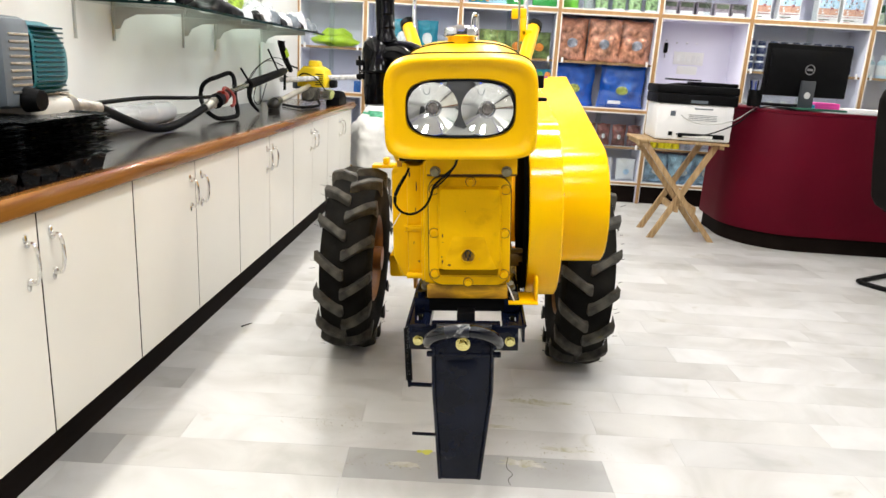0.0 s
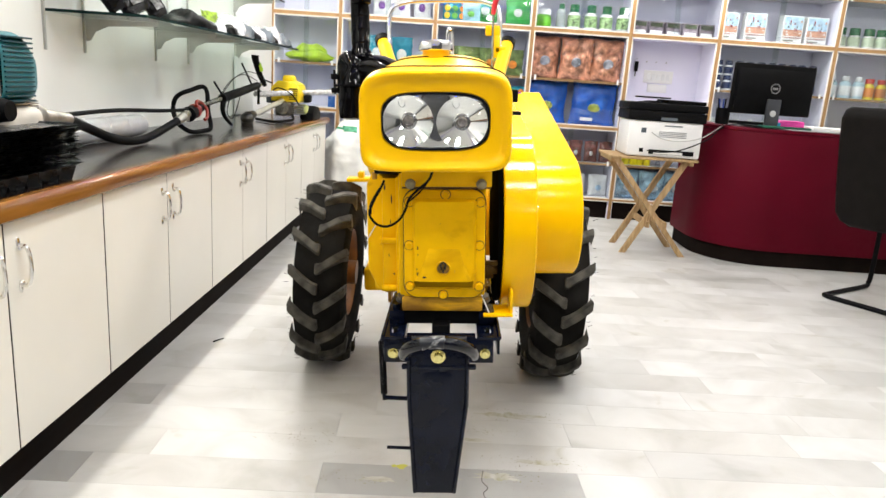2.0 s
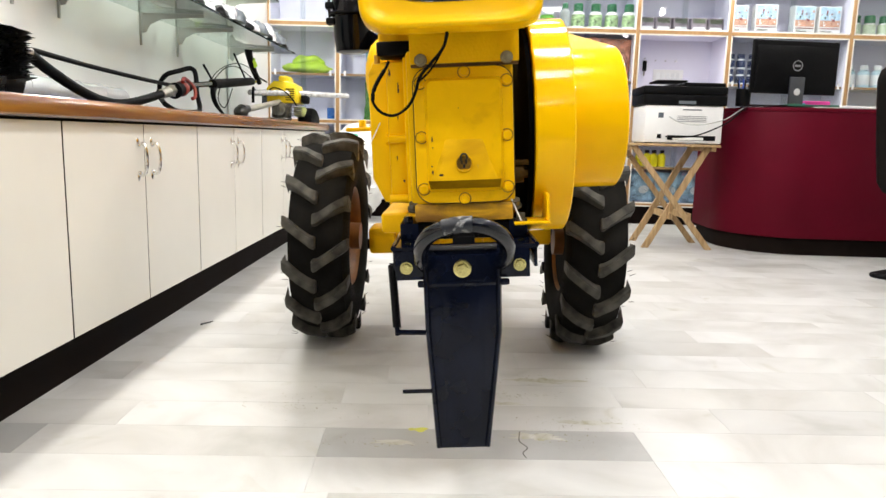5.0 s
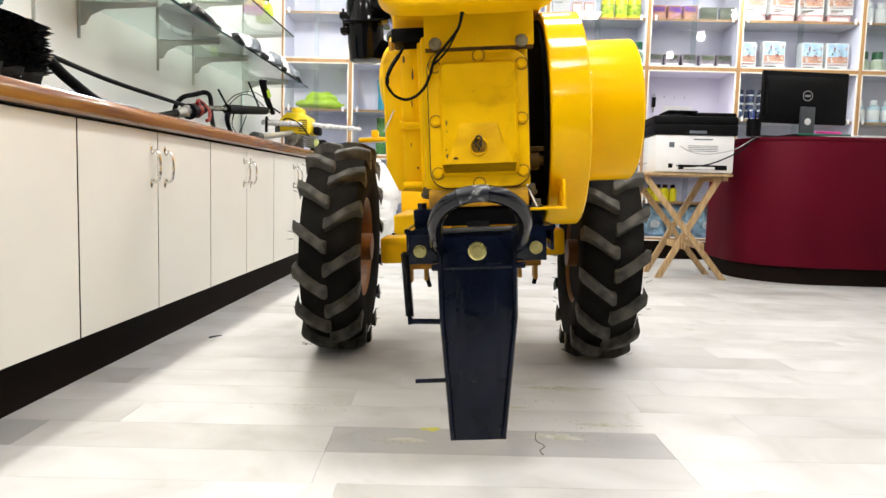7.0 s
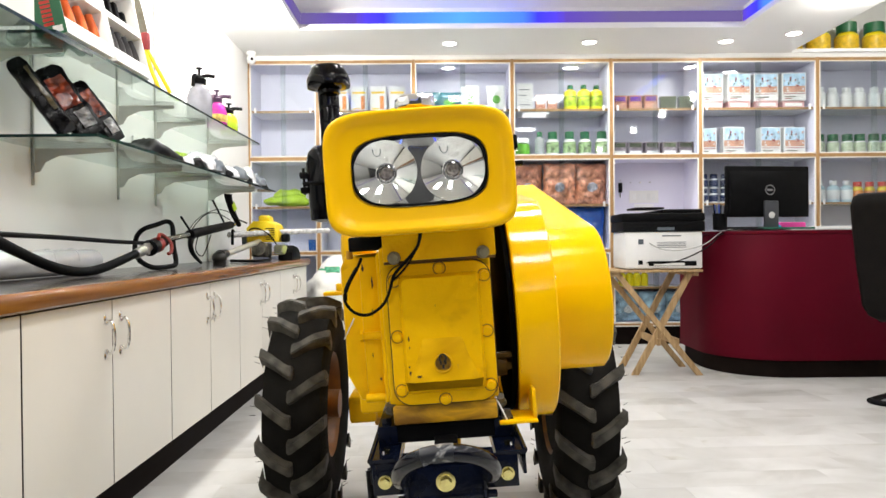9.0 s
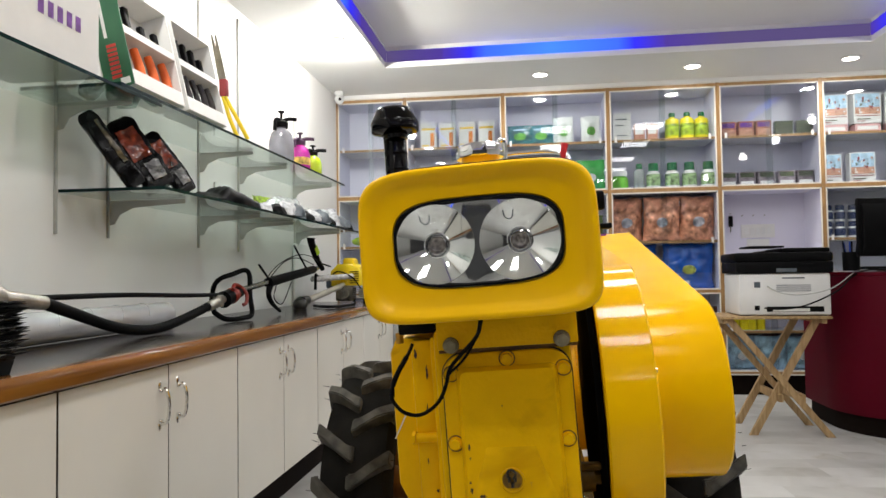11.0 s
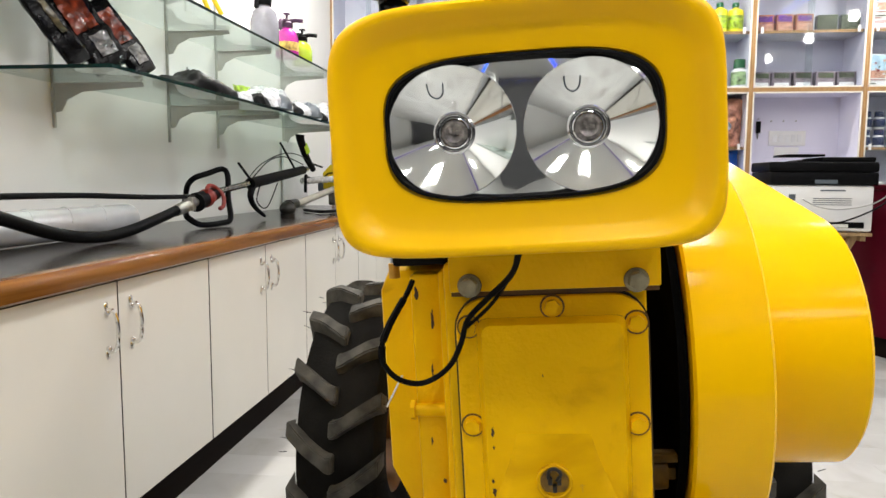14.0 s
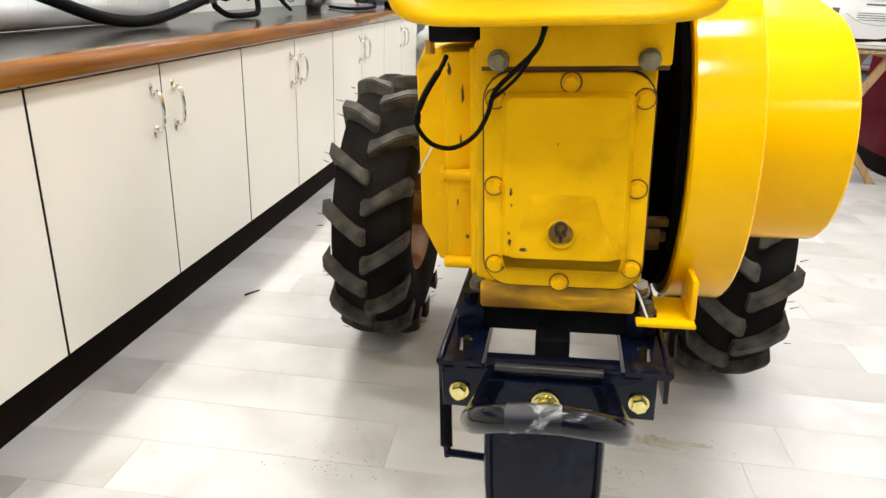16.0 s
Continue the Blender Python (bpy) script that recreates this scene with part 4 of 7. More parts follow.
bm = box(B(), -0.20, -0.09, 1.95, 2.30, 0.40, 0.452, 0.008)
ball(bm, (-0.19, 2.08, 0.80), 0.09, (0.5, 1.0, 1.1))
box(bm, -0.185, -0.085, 1.90, 2.25, 0.52, 0.76, 0.03)
part("rear_case", bm, CAST, tiller, smooth=50)
# Unseen cover, added to close the gap and shade the floor between the wheels.
prof = [(2.56 + 0.30 + 0.30 * math.cos(radians(180 - 7.5 * k)), 0.36 + 0.34 * math.sin(radians(180 - 7.5 * k))) for k in range(19)]
prof += [(y * 1.0 + (0.008 if y < 2.86 else -0.006), z - 0.006) for y, z in prof[::-1]]
part("rotary_cover", prism(B(), prof, "x", -0.235, 0.245), CAST, tiller, "assumed yellow tine cover, added to shade the floor below")
bm = B()
for k in range(9):
    x = -0.20 + 0.05 * k
    box(bm, x - 0.006, x + 0.006, 2.40, 2.47, 0.215 + 0.006 * (k % 2), 0.26, 0.002, 1)
box(bm, -0.215, 0.215, 2.38, 2.50, 0.2602, 0.30, 0.004)
part("gear_teeth", bm, GRIMY, tiller, "grimy yellow toothed sprocket edge")
part("axle_hub", box(B(), -0.28, -0.20, 2.30, 2.44, 0.29, 0.37, 0.01), CAST, tiller, "yellow painted axle hub")
part("axle_hub", box(B(), 0.20, 0.28, 2.30, 2.44, 0.30, 0.38, 0.01), CAST, tiller, "yellow painted axle hub")
for k in range(2):
    part("drag_link", tube(B(), [((-0.15, 0.20)[k], 2.5, 0.42), ((-0.15, 0.205)[k], 2.45, 0.25), ((-0.14, 0.195)[k], 2.42, 0.2)], 0.007, 8), BLACK, tiller)
bm = box(B(), -0.34, -0.22, 2.36, 2.42, 0.665, 0.678, 0.004)
box(bm, -0.30, -0.28, 2.36, 2.40, 0.678, 0.70, 0.003)
part("tool_plate", bm, YELLOW, tiller)
# air cleaner and its stack
ex = part("air_cleaner", lathe(B(), [(0.030, 0.884), (0.049, 0.890), (0.052, 0.93), (0.052, 0.985), (0.056, 0.988), (0.056, 0.996), (0.053, 1.0), (0.053, 1.05), (0.046, 1.082), (0.030, 1.098), (0.0, 1.1)], (-0.288, 2.25, 0), "z", 32), BLACKGLOSS, tiller, "glossy black oil-bath air cleaner with mushroom cap", 50)
bm = lathe(B(), [(0.036, 1.08), (0.034, 1.095), (0.029, 1.105), (0.029, 1.245)], (-0.262, 2.24, 0), "z", 24)
for k in range(3):
    lathe(bm, [(0.0295, 1.12 + 0.04 * k), (0.0305, 1.124 + 0.04 * k), (0.0295, 1.128 + 0.04 * k)], (-0.262, 2.24, 0), "z", 24)
part("stack_pipe", bm, BLACKGLOSS, ex)
bm = lathe(B(), [(0.029, 1.236), (0.0315, 1.238), (0.0315, 1.250), (0.053, 1.253), (0.0600, 1.256), (0.0612, 1.276), (0.059, 1.283), (0.0475, 1.305), (0.043, 1.314), (0.030, 1.3175), (0.0, 1.318)], (-0.256, 2.22, 0), "z", 40)
for k in range(8):
    a = k * math.pi / 4
    ball(bm, (-0.256 + 0.0545 * math.cos(a), 2.22 + 0.0545 * math.sin(a), 1.277), 0.007, (1, 1, 0.9), 8, 6)
part("mushroom_cap", bm, BLACKGLOSS, ex, "black lobed rain cap", 50)
bm = box(B(), -0.36, -0.335, 2.235, 2.265, 0.968, 0.985, 0.003)
box(bm, -0.36, -0.335, 2.235, 2.265, 1.01, 1.028, 0.003)
rod(bm, (-0.35, 2.25, 0.965), (-0.35, 2.25, 1.04), 0.004, seg=8)
part("clamp", bm, BLACK, ex)
bm = tube(B(), [(-0.288, 2.25, 1.035), (-0.24, 2.24, 1.04), (-0.19, 2.20, 1.035), (-0.16, 2.17, 1.02)], 0.046, 18, 5)
box(bm, -0.345, -0.22, 2.19, 2.31, 0.988, 0.996, 0.003)
part("elbow", bm, BLACKGLOSS, ex, "", 60)
tube_bm = tube(B(), [(-0.25, 2.25, 0.93), (-0.2, 2.2, 0.9), (-0.13, 2.05, 0.86)], 0.022, 12)
part("intake_pipe", tube_bm, BLACKGLOSS, ex)
# handlebars
bars = part("handlebar", tube(B(), [(-0.075, 2.52, 0.60), (-0.131, 2.824, 0.77), (-0.306, 3.40, 1.19)], 0.0305, 20, 1, False), YELLOW, tiller, "yellow tube handlebars", 40)
part("bar_tube", tube(B(), [(0.085, 2.52, 0.60), (0.134, 2.824, 0.77), (0.281, 3.40, 1.178)], 0.0305, 20, 1, False), YELLOW, bars, smooth=40)
part("bar_collar", rod(B(), (-0.306, 3.395, 1.186), (-0.313, 3.417, 1.207), 0.036, seg=20), BLACK, bars)
part("bar_collar", rod(B(), (0.281, 3.395, 1.174), (0.287, 3.417, 1.193), 0.036, seg=20), BLACK, bars)
bm = tube(B(), [(-0.275, 3.365, 1.15), (-0.275, 3.377, 1.28), (-0.262, 3.38, 1.334), (-0.212, 3.39, 1.362), (-0.12, 3.40, 1.374), (0.11, 3.40, 1.374), (0.20, 3.39, 1.360), (0.239, 3.38, 1.325), (0.246, 3.365, 1.15)], 0.0098, 12, 5)
part("chrome_hoop", bm, CHROME, bars, "chrome guard hoop")
bm = box(B(), 0.174, 0.243, 3.310, 3.327, 1.213, 1.259, 0.005)
box(bm, 0.214, 0.243, 3.310, 3.327, 1.115, 1.219, 0.005)
box(bm, 0.220, 0.272, 3.310, 3.327, 1.138, 1.167, 0.005)
part("lever_bracket", bm, YELLOW, bars)
lever = part("lever", rod(B(), (0.208, 3.302, 1.058), (0.208, 3.302, 1.322), 0.005, seg=8), STEEL, bars)
part("lever_grip", tube(B(), [(0.208, 3.302, 1.305), (0.214, 3.302, 1.345), (0.222, 3.302, 1.380)], [0.010, 0.015], 12), mat("red_rubber_grip", (0.5, 0.012, 0.02), 0.4), lever, "red rubber grip")

# wheels stand upright on the floor
TYR = 0.298
prof = [(0.150, -0.060), (0.160, -0.074), (0.20, -0.084), (0.25, -0.084), (0.283, -0.076), (0.296, -0.045), (0.299, 0.0), (0.296, 0.045), (0.283, 0.076), (0.25, 0.084), (0.20, 0.084), (0.160, 0.074), (0.150, 0.060)]
tyre_me = mesh_of("tyre", lathe(B(), prof + [prof[0]], (0, 0, 0), "x", 64), RUBBER, 50)
bm = B()
n = 10
rows = []
for k in range(n):
    f = k / (n - 1)
    x = -0.005 + 0.096 * f
    sweep = 0.062 * max(0.0, f - 0.10) ** 1.05 / 0.9
    half = 0.0150 + 0.0032 * max(0.0, 1 - f / 0.22) ** 0.7 * (0.6 if k == 0 else 1.0) + 0.003 * f ** 3
    rt = 0.323 - 0.017 * max(0, f - 0.6) / 0.4 - (0.004 if k == 0 else 0.0)
    rb = 0.296 - 0.018 * max(0, f - 0.5) / 0.5 - (0.03 if k == n - 1 else 0)
    row = []
    for (s, r, w) in ((-1, rb, 1.2), (-1, rt, 0.88), (1, rt, 0.88), (1, rb, 1.2)):
        a = (sweep + s * half * w) / 0.31
        row.append(bm.verts.new((x, -r * math.cos(a), r * math.sin(a))))
    rows.append(row)
for u, w in zip(rows, rows[1:]):
    for k in range(3):
        bm.faces.new((u[k], u[k + 1], w[k + 1], w[k]))
bm.faces.new(rows[0][::-1])
bm.faces.new(rows[-1])
bmesh.ops.recalc_face_normals(bm, faces=bm.faces)
bmesh.ops.bevel(bm, geom=[e for e in bm.edges if e.calc_face_angle(0) > 0.6], offset=0.0028, segments=2, affect="EDGES")
lug_a = mesh_of("lug", bm, LUG, 40)
bm = B()
bm.from_mesh(lug_a)
for v in bm.verts:
    v.co.x = -v.co.x
bmesh.ops.reverse_faces(bm, faces=bm.faces)
lug_b = mesh_of("lug", bm, LUG, 40)
rim_prof = [(0.045, -0.012), (0.10, -0.020), (0.125, -0.012), (0.148, -0.050), (0.157, -0.066), (0.154, -0.070), (0.143, -0.058), (0.143, 0.058), (0.154, 0.070), (0.157, 0.066), (0.148, 0.05), (0.125, 0.0), (0.10, -0.006), (0.045, 0.0)]
rim_me = mesh_of("rim", lathe(B(), rim_prof + [rim_prof[0]], (0, 0, 0), "x", 40), RIMPAINT, 50)
hub_me = mesh_of("hub", rod(rod(B(), (-0.09, 0, 0), (0.09, 0, 0), 0.042, seg=20), (-0.03, 0, 0), (0.01, 0, 0), 0.06, seg=20), RIMPAINT)
LUGS = 15
for wx, phase in ((-0.338, 0.09), (0.452, 0.02)):
    wheel = tagged(share("wheel", rim_me, tiller, UNLEAN @ pose(wx, 2.37, 0.3185)), "rusty orange rim with a black lugged tyre")
    share("tyre", tyre_me, wheel)
    share("hub", hub_me, wheel)
    bm = B()
    for k in range(LUGS):
        for s in (-1, 1):
            a = 360 * (k + phase + (0.25 if s > 0 else -0.25)) / LUGS
            share("tyre_lug", lug_a if s > 0 else lug_b, wheel, pose(0, 0, 0, a, 0, 0))
            for j in range(2):
                q = radians(a + random.uniform(4, 20))
                rr = random.uniform(0.27, 0.318)
                p = Vector((s * random.uniform(0.082, 0.09), -rr * math.cos(q), rr * math.sin(q)))
                rod(bm, p, p + Vector((s * random.uniform(0.009, 0.018), random.uniform(-0.006, 0.006), random.uniform(-0.002, 0.009))), 0.0009, 0.0005, 4)
    tagged(part("rubber_whiskers", bm, RUBBER, wheel), kind="stuff")

# ---- counter along the west wall ----
FX = -0.87
handle_bm = tube(B(), [(0, 0, -0.045), (0.018, 0, -0.043), (0.026, 0, -0.02), (0.026, 0, 0.02), (0.018, 0, 0.043), (0, 0, 0.045)], 0.0045, 8, 5)
for s in (-1, 1):
    ball(handle_bm, (0.001, 0, s * 0.052), 0.009, (0.35, 0.8, 1.3), 10, 8)
    ball(handle_bm, (0.004, 0, s * 0.040), 0.0075, (0.8, 1, 1), 10, 8)
handle_me = mesh_of("handle", handle_bm, SATIN)
SEAMS = [-1.59, -0.74, 0.11, 0.962, 1.812, 2.668, 3.496, 4.325, 5.13]
for y0, y1 in zip(SEAMS, SEAMS[1:]):
    cab = thing("base_cabinet", "cream laminate two-door base cabinet with chrome bow handles", "cabinet", "base cabinets under the worktop")
    part("body", box(B(), WX + 0.002, FX - 0.019, y0 + 0.001, y1 - 0.001, 0.122, 0.653), CARCASS, cab)
    ym = (y0 + y1) / 2
    for a, b, hy in ((y0, ym, ym - 0.045), (ym, y1, ym + 0.045)):
        ga, gb_ = (0.0034, 0.0027) if a == y0 else (0.0027, 0.0034)
        d = part("door", box(B(), FX - 0.0014, FX, a + ga, b - gb_, 0.127, 0.648, 0.0005, 1), LAMINATE, cab)
        part("board_core", box(B(), FX - 0.018, FX - 0.0015, a + ga + 0.0003, b - gb_ - 0.0003, 0.1273, 0.6477), DOORCORE, d, "dark brown board edge")
        share("handle", handle_me, d, pose(FX, hy, 0.548))
tagged(new("baseboard", mesh_of("baseboard", box(B(), WX + 0.002, FX - 0.055, SEAMS[0], SEAMS[-1], 0.0, 0.1215), TOEKICK)), "dark brown recessed toe kick under the cabinets", "skirting", kind="structure")
top = thing("worktop", "dark brown-black polished worktop with a varnished wooden front edge", "worktop")
part("slab", box(B(), WX + 0.002, FX + 0.0, SEAMS[0], SEAMS[-1], 0.654, 0.698, 0.001, 1), WORKTOP, top)
prof = [(FX + 0.0005, 0.655), (FX + 0.018, 0.655), (FX + 0.027, 0.661), (FX + 0.030, 0.676), (FX + 0.027, 0.692), (FX + 0.018, 0.7005), (FX + 0.0005, 0.7015)]
part("edge", prism(B(), prof, "y", SEAMS[0], SEAMS[-1]), NOSING, top, "varnished brown wood nosing")

# ---- display cabinets on the north wall ----
CY0, CY1 = 5.62, 5.945
COLS = [-1.398, -0.865, -0.125, 0.635, 1.40, 2.09, 3.0, 3.9]
ROWZ = [(0.17, 0.715), (0.745, 1.44), (1.475, 2.185)]
INNER = [0.44, 1.085, 1.825]
for ci, (x0, x1) in enumerate(zip(COLS, COLS[1:])):
    cab = thing("display_cabinet", "tall display cabinet with golden wood edges and sliding glass", "display cabinet", "display cabinets along the wall")
    part("back_panel", box(B(), x0 + 0.001, x1 - 0.001, CY1 - 0.012, CY1, 0.0, 2.215), LILAC, cab)
    for a in (x0 + 0.001, x1 - 0.019):
        part("side_panel", box(B(), a, a + 0.018, CY0 + 0.004, CY1 - 0.0125, 0.0, 2.215), LILAC, cab)
    part("plinth", box(B(), x0 + 0.0195, x1 - 0.0195, CY0 + 0.03, CY1 - 0.013, 0.0, 0.145), TOEKICK, cab, "dark brown plinth")
    for za, zb in ((0.146, 0.168), (0.7155, 0.7445), (1.4405, 1.4745), (2.1855, 2.215)):
        part("rail", box(B(), x0 + 0.0195, x1 - 0.0195, CY0 + 0.004, CY1 - 0.0125, za, zb), LILAC, cab)
        part("rail_edge", box(B(), x0 + 0.0135, x1 - 0.0135, CY0 - 0.004, CY0 + 0.0035, za + 0.004, zb - 0.004, 0.0015, 1), FRAMEWOOD, cab)
        part("rail_trim", box(B(), x0 + 0.0235, x1 - 0.0235, CY0 - 0.003, CY0 + 0.0038, zb - 0.0035, zb + 0.006, 0.001, 1), TRIM, cab)
        part("rail_trim", box(B(), x0 + 0.0235, x1 - 0.0235, CY0 - 0.003, CY0 + 0.0038, za - 0.006, za + 0.0035, 0.001, 1), TRIM, cab)
    for a, w in ((x0, 0.0130), (x1 - 0.0130, 0.0130)):
        part("upright_edge", box(B(), a + 0.0003, a + w - 0.0003, CY0 - 0.006, CY0 + 0.0035, 0.0, 2.215, 0.0015, 1), FRAMEWOOD, cab)
    for a in (x0 + 0.0135, x1 - 0.0225):
        for zi, (za, zb) in enumerate(ROWZ):
            part("upright_trim", box(B(), a, a + 0.009, CY0 - 0.005, CY0 + 0.0038, za + 0.005, zb - 0.005, 0.001, 1), TRIM, cab)
    for ri, ((za, zb), zi) in enumerate(zip(ROWZ, INNER)):
        if ci == 4 and ri == 1:
            continue
        part("shelf", box(B(), x0 + 0.0195, x1 - 0.0195, CY0 + 0.03, CY1 - 0.013, zi - 0.009, zi + 0.009), SHELFGREY, cab)
        part("shelf_lip", box(B(), x0 + 0.0195, x1 - 0.0195, CY0 + 0.026, CY0 + 0.0297, zi - 0.009, zi + 0.009), FRAMEWOOD, cab)
        xm = (x0 + x1) / 2
        for a, b, y in ((x0 + 0.02, xm + 0.02, CY0 + 0.008), (xm - 0.02, x1 - 0.02, CY0 + 0.016)):
            g = part("glass_pane", box(B(), a, b, y, y + 0.004, za + 0.002, zb - 0.002), GLASS, cab, "clear sliding glass pane")
            g.visible_shadow = False
        for a in (x0 + 0.045, x1 - 0.065):
            part("finger_pull", box(B(), a, a + 0.016, CY0 + 0.0035, CY0 + 0.0075, zi - 0.012, zi + 0.028, 0.001, 1), WHITEPLASTIC, cab)
tagged(new("trim", mesh_of("trim", box(B(), WX, 3.9, CY0 + 0.002, CY0 + 0.02, 2.2155, CEIL), CEILPAINT)), "thin white scribe strip above the cabinets", "trim", kind="structure")

# ---- reception desk ----
desk = thing("reception_desk", "maroon laminate reception desk with a rounded end and dark base", "desk")


def desk_outline(x0, x1, y0, y1, r, n=16):
    pts = [(x1, y1), (x0, y1)]
    pts += [(x0 + r - r * math.cos(radians(90 * k / n)), y0 + r - r * math.sin(radians(90 * k / n))) for k in range(n + 1)]
    return pts + [(x1, y0)]


part("front", prism(B(), desk_outline(1.70, 3.55, 4.25, 4.98, 0.42), "z", 0.102, 0.835, 0.002), MAROON, desk, "maroon laminate curved front", 30)
part("base", prism(B(), desk_outline(1.725, 3.53, 4.275, 4.96, 0.40), "z", 0.0, 0.1015), TOEKICK, desk, "dark brown kick base", 30)
part("top", prism(B(), desk_outline(1.695, 3.55, 4.245, 4.99, 0.425), "z", 0.8355, 0.857, 0.003), MAROON, desk, "", 30)
part("top_glass", prism(B(), desk_outline(1.86, 3.54, 4.26, 4.98, 0.41), "z", 0.8575, 0.864, 0.001), mat("grey_desk_glass", (0.45, 0.47, 0.48), 0.08, var=0.05), desk, "pale glass desk top", 30)

# ---- monitor ----
mon = thing("computer_monitor", "black flat computer monitor seen from behind on a silver stand", "monitor", m=pose(2.02, 4.40, 0.864, 0, 0, 7))
bm = box(B(), -0.265, 0.265, -0.012, 0.012, 0.075, 0.378, 0.006)
prism(bm, [(-0.0118, 0.085), (-0.034, 0.13), (-0.034, 0.30), (-0.0118, 0.35)], "x", -0.245, 0.245, 0.004)
part("case", bm, BLACK, mon)
bm = box(B(), -0.045, 0.045, -0.05, -0.035, 0.005, 0.17, 0.004)
part("stand_neck", bm, mat("dark_silver_plastic", (0.055, 0.06, 0.07), 0.35, metal=0.3, var=0.1), mon)
part("neck_hole", lathe(B(), [(0.02, -0.001), (0.019, -0.0015), (0.0, -0.0015)], (0, -0.05, 0.085), "y", 20), mat("pale_recess_grey", (0.6, 0.6, 0.6), 0.5), mon)
part("foot", box(B(), -0.115, 0.115, -0.10, 0.09, 0.0, 0.008, 0.003), BLACK, mon)
bm = lathe(B(), [(0.030, 0.0), (0.030, -0.0015), (0.0265, -0.0015), (0.0265, 0.0)], (0, -0.034, 0.235), "y", 32, False)
for k in range(3):
    box(bm, -0.017 + 0.012 * k, -0.009 + 0.012 * k, -0.0352, -0.0338, 0.229, 0.241)
part("badge", bm, mat("grey_badge", (0.4, 0.4, 0.41), 0.3, metal=0.6), mon, "round grey ring badge")

# ---- folding table with a printer ----
tab = thing("folding_table", "raw pine folding table with crossed legs", "table")
TZ = 0.632
for k in range(4):
    y = 4.34 + k * 0.094
    part("top_slat", box(B(), 1.06, 1.615, y, y + 0.09, TZ - 0.016, TZ, 0.003, 1), PINE, tab)
for y in (4.37, 4.66):
    for xa, xb in ((1.225, 1.56), (1.605, 1.11)):
        dy = 0.024 if xa < 1.4 else 0.0
        p0, p1 = Vector((xa, y + dy, 0.0)), Vector((xb, y + dy, TZ - 0.017))
        d = (p1 - p0).normalized() * 0.026
        s = Vector((0.02, 0, 0))
        bm = prism(B(), [(p0.x - 0.021, 0.0), (p0.x + 0.021, 0.0), (p1.x + 0.021, p1.z), (p1.x - 0.021, p1.z)], "y", y + dy, y + dy + 0.022, 0.002, 1)
        part("leg", bm, PINE, tab)
for x, z in ((1.36, 0.20), (1.47, 0.20)):
    part("stretcher", box(B(), x - 0.012, x + 0.012, 4.37, 4.70, z - 0.02, z + 0.02, 0.002, 1), PINE, tab)
part("batten", box(B(), 1.075, 1.10, 4.36, 4.70, TZ - 0.04, TZ - 0.0165, 0.002, 1), PINE, tab)
part("batten", box(B(), 1.57, 1.595, 4.36, 4.70, TZ - 0.04, TZ - 0.0165, 0.002, 1), PINE, tab)

pr = thing("printer", "white and black laser printer on the folding table", "printer", m=pose(1.395, 4.53, TZ, 0, 0, -2))
part("body", box(B(), -0.228, 0.228, -0.17, 0.16, 0.004, 0.225, 0.012), WHITEPLASTIC, pr)
bm = box(B(), -0.24, 0.24, -0.18, 0.16, 0.2255, 0.285, 0.006)
part("upper_band", bm, BLACK, pr)
bm = box(B(), -0.245, 0.245, -0.17, 0.16, 0.286, 0.335, 0.01)
part("scanner_lid", bm, BLACK, pr)
bm = prism(B(), [(-0.13, 0.3355), (-0.06, 0.347), (0.0, 0.3355)], "y", -0.13, 0.13)
box(bm, 0.0, 0.235, -0.15, 0.15, 0.3355, 0.358, 0.006)
bm2 = box(bm, -0.155, 0.02, -0.12, 0.10, 0.362, 0.372, 0.003)
part("feeder", bm2, BLACK, pr, "black document feeder")
bm = box(B(), -0.04, 0.06, -0.1805, -0.178, 0.232, 0.25)
part("control_panel", bm, GREYPLASTIC, pr)
bm = box(B(), -0.09, 0.19, -0.172, -0.1695, 0.022, 0.05)
part("tray_slot", bm, BLACK, pr)
bm = box(B(), -0.06, 0.12, -0.174, -0.1722, 0.024, 0.04)
part("paper", bm, mat("paper", (0.75, 0.75, 0.72), 0.7), pr)
bm = box(B(), -0.01, 0.10, -0.172, -0.1696, 0.196, 0.203)
part("vent_line", bm, GREYPLASTIC, pr)
for z in (0.13, 0.14, 0.15, 0.16):
    part("vent_line", box(B(), -0.04, 0.13, -0.172, -0.1696, z, z + 0.003), GREYPLASTIC, pr)
part("port", box(B(), -0.15, -0.12, -0.172, -0.1696, 0.15, 0.18), GREYPLASTIC, pr)
part("port", box(B(), -0.15, -0.125, -0.172, -0.1696, 0.03, 0.055), BLACK, pr)
for s in (-1, 1):
    part("foot", box(B(), s * 0.19 - 0.02, s * 0.19 + 0.02, -0.15, 0.14, 0.0, 0.0038), BLACK, pr)
bm = tube(B(), [(1.285, 4.355, 0.675), (1.36, 4.33, 0.67), (1.47, 4.30, 0.69), (1.62, 4.30, 0.76), (1.74, 4.40, 0.835), (1.85, 4.47, 0.868), (2.0, 4.50, 0.869)], 0.004, 7, 6)
single("power_cable", bm, BLACK, "thin black cable from printer to desk", "cable")
bm = tube(B(), [(1.30, 4.352, 0.79), (1.36, 4.33, 0.755), (1.46, 4.31, 0.745), (1.60, 4.31, 0.775), (1.74, 4.41, 0.845), (1.83, 4.52, 0.868), (1.98, 4.58, 0.868)], 0.003, 7, 6)
single("data_cable", bm, mat("pale_grey_cable", (0.4, 0.4, 0.38), 0.5), "thin pale grey cable from printer to desk", "cable")

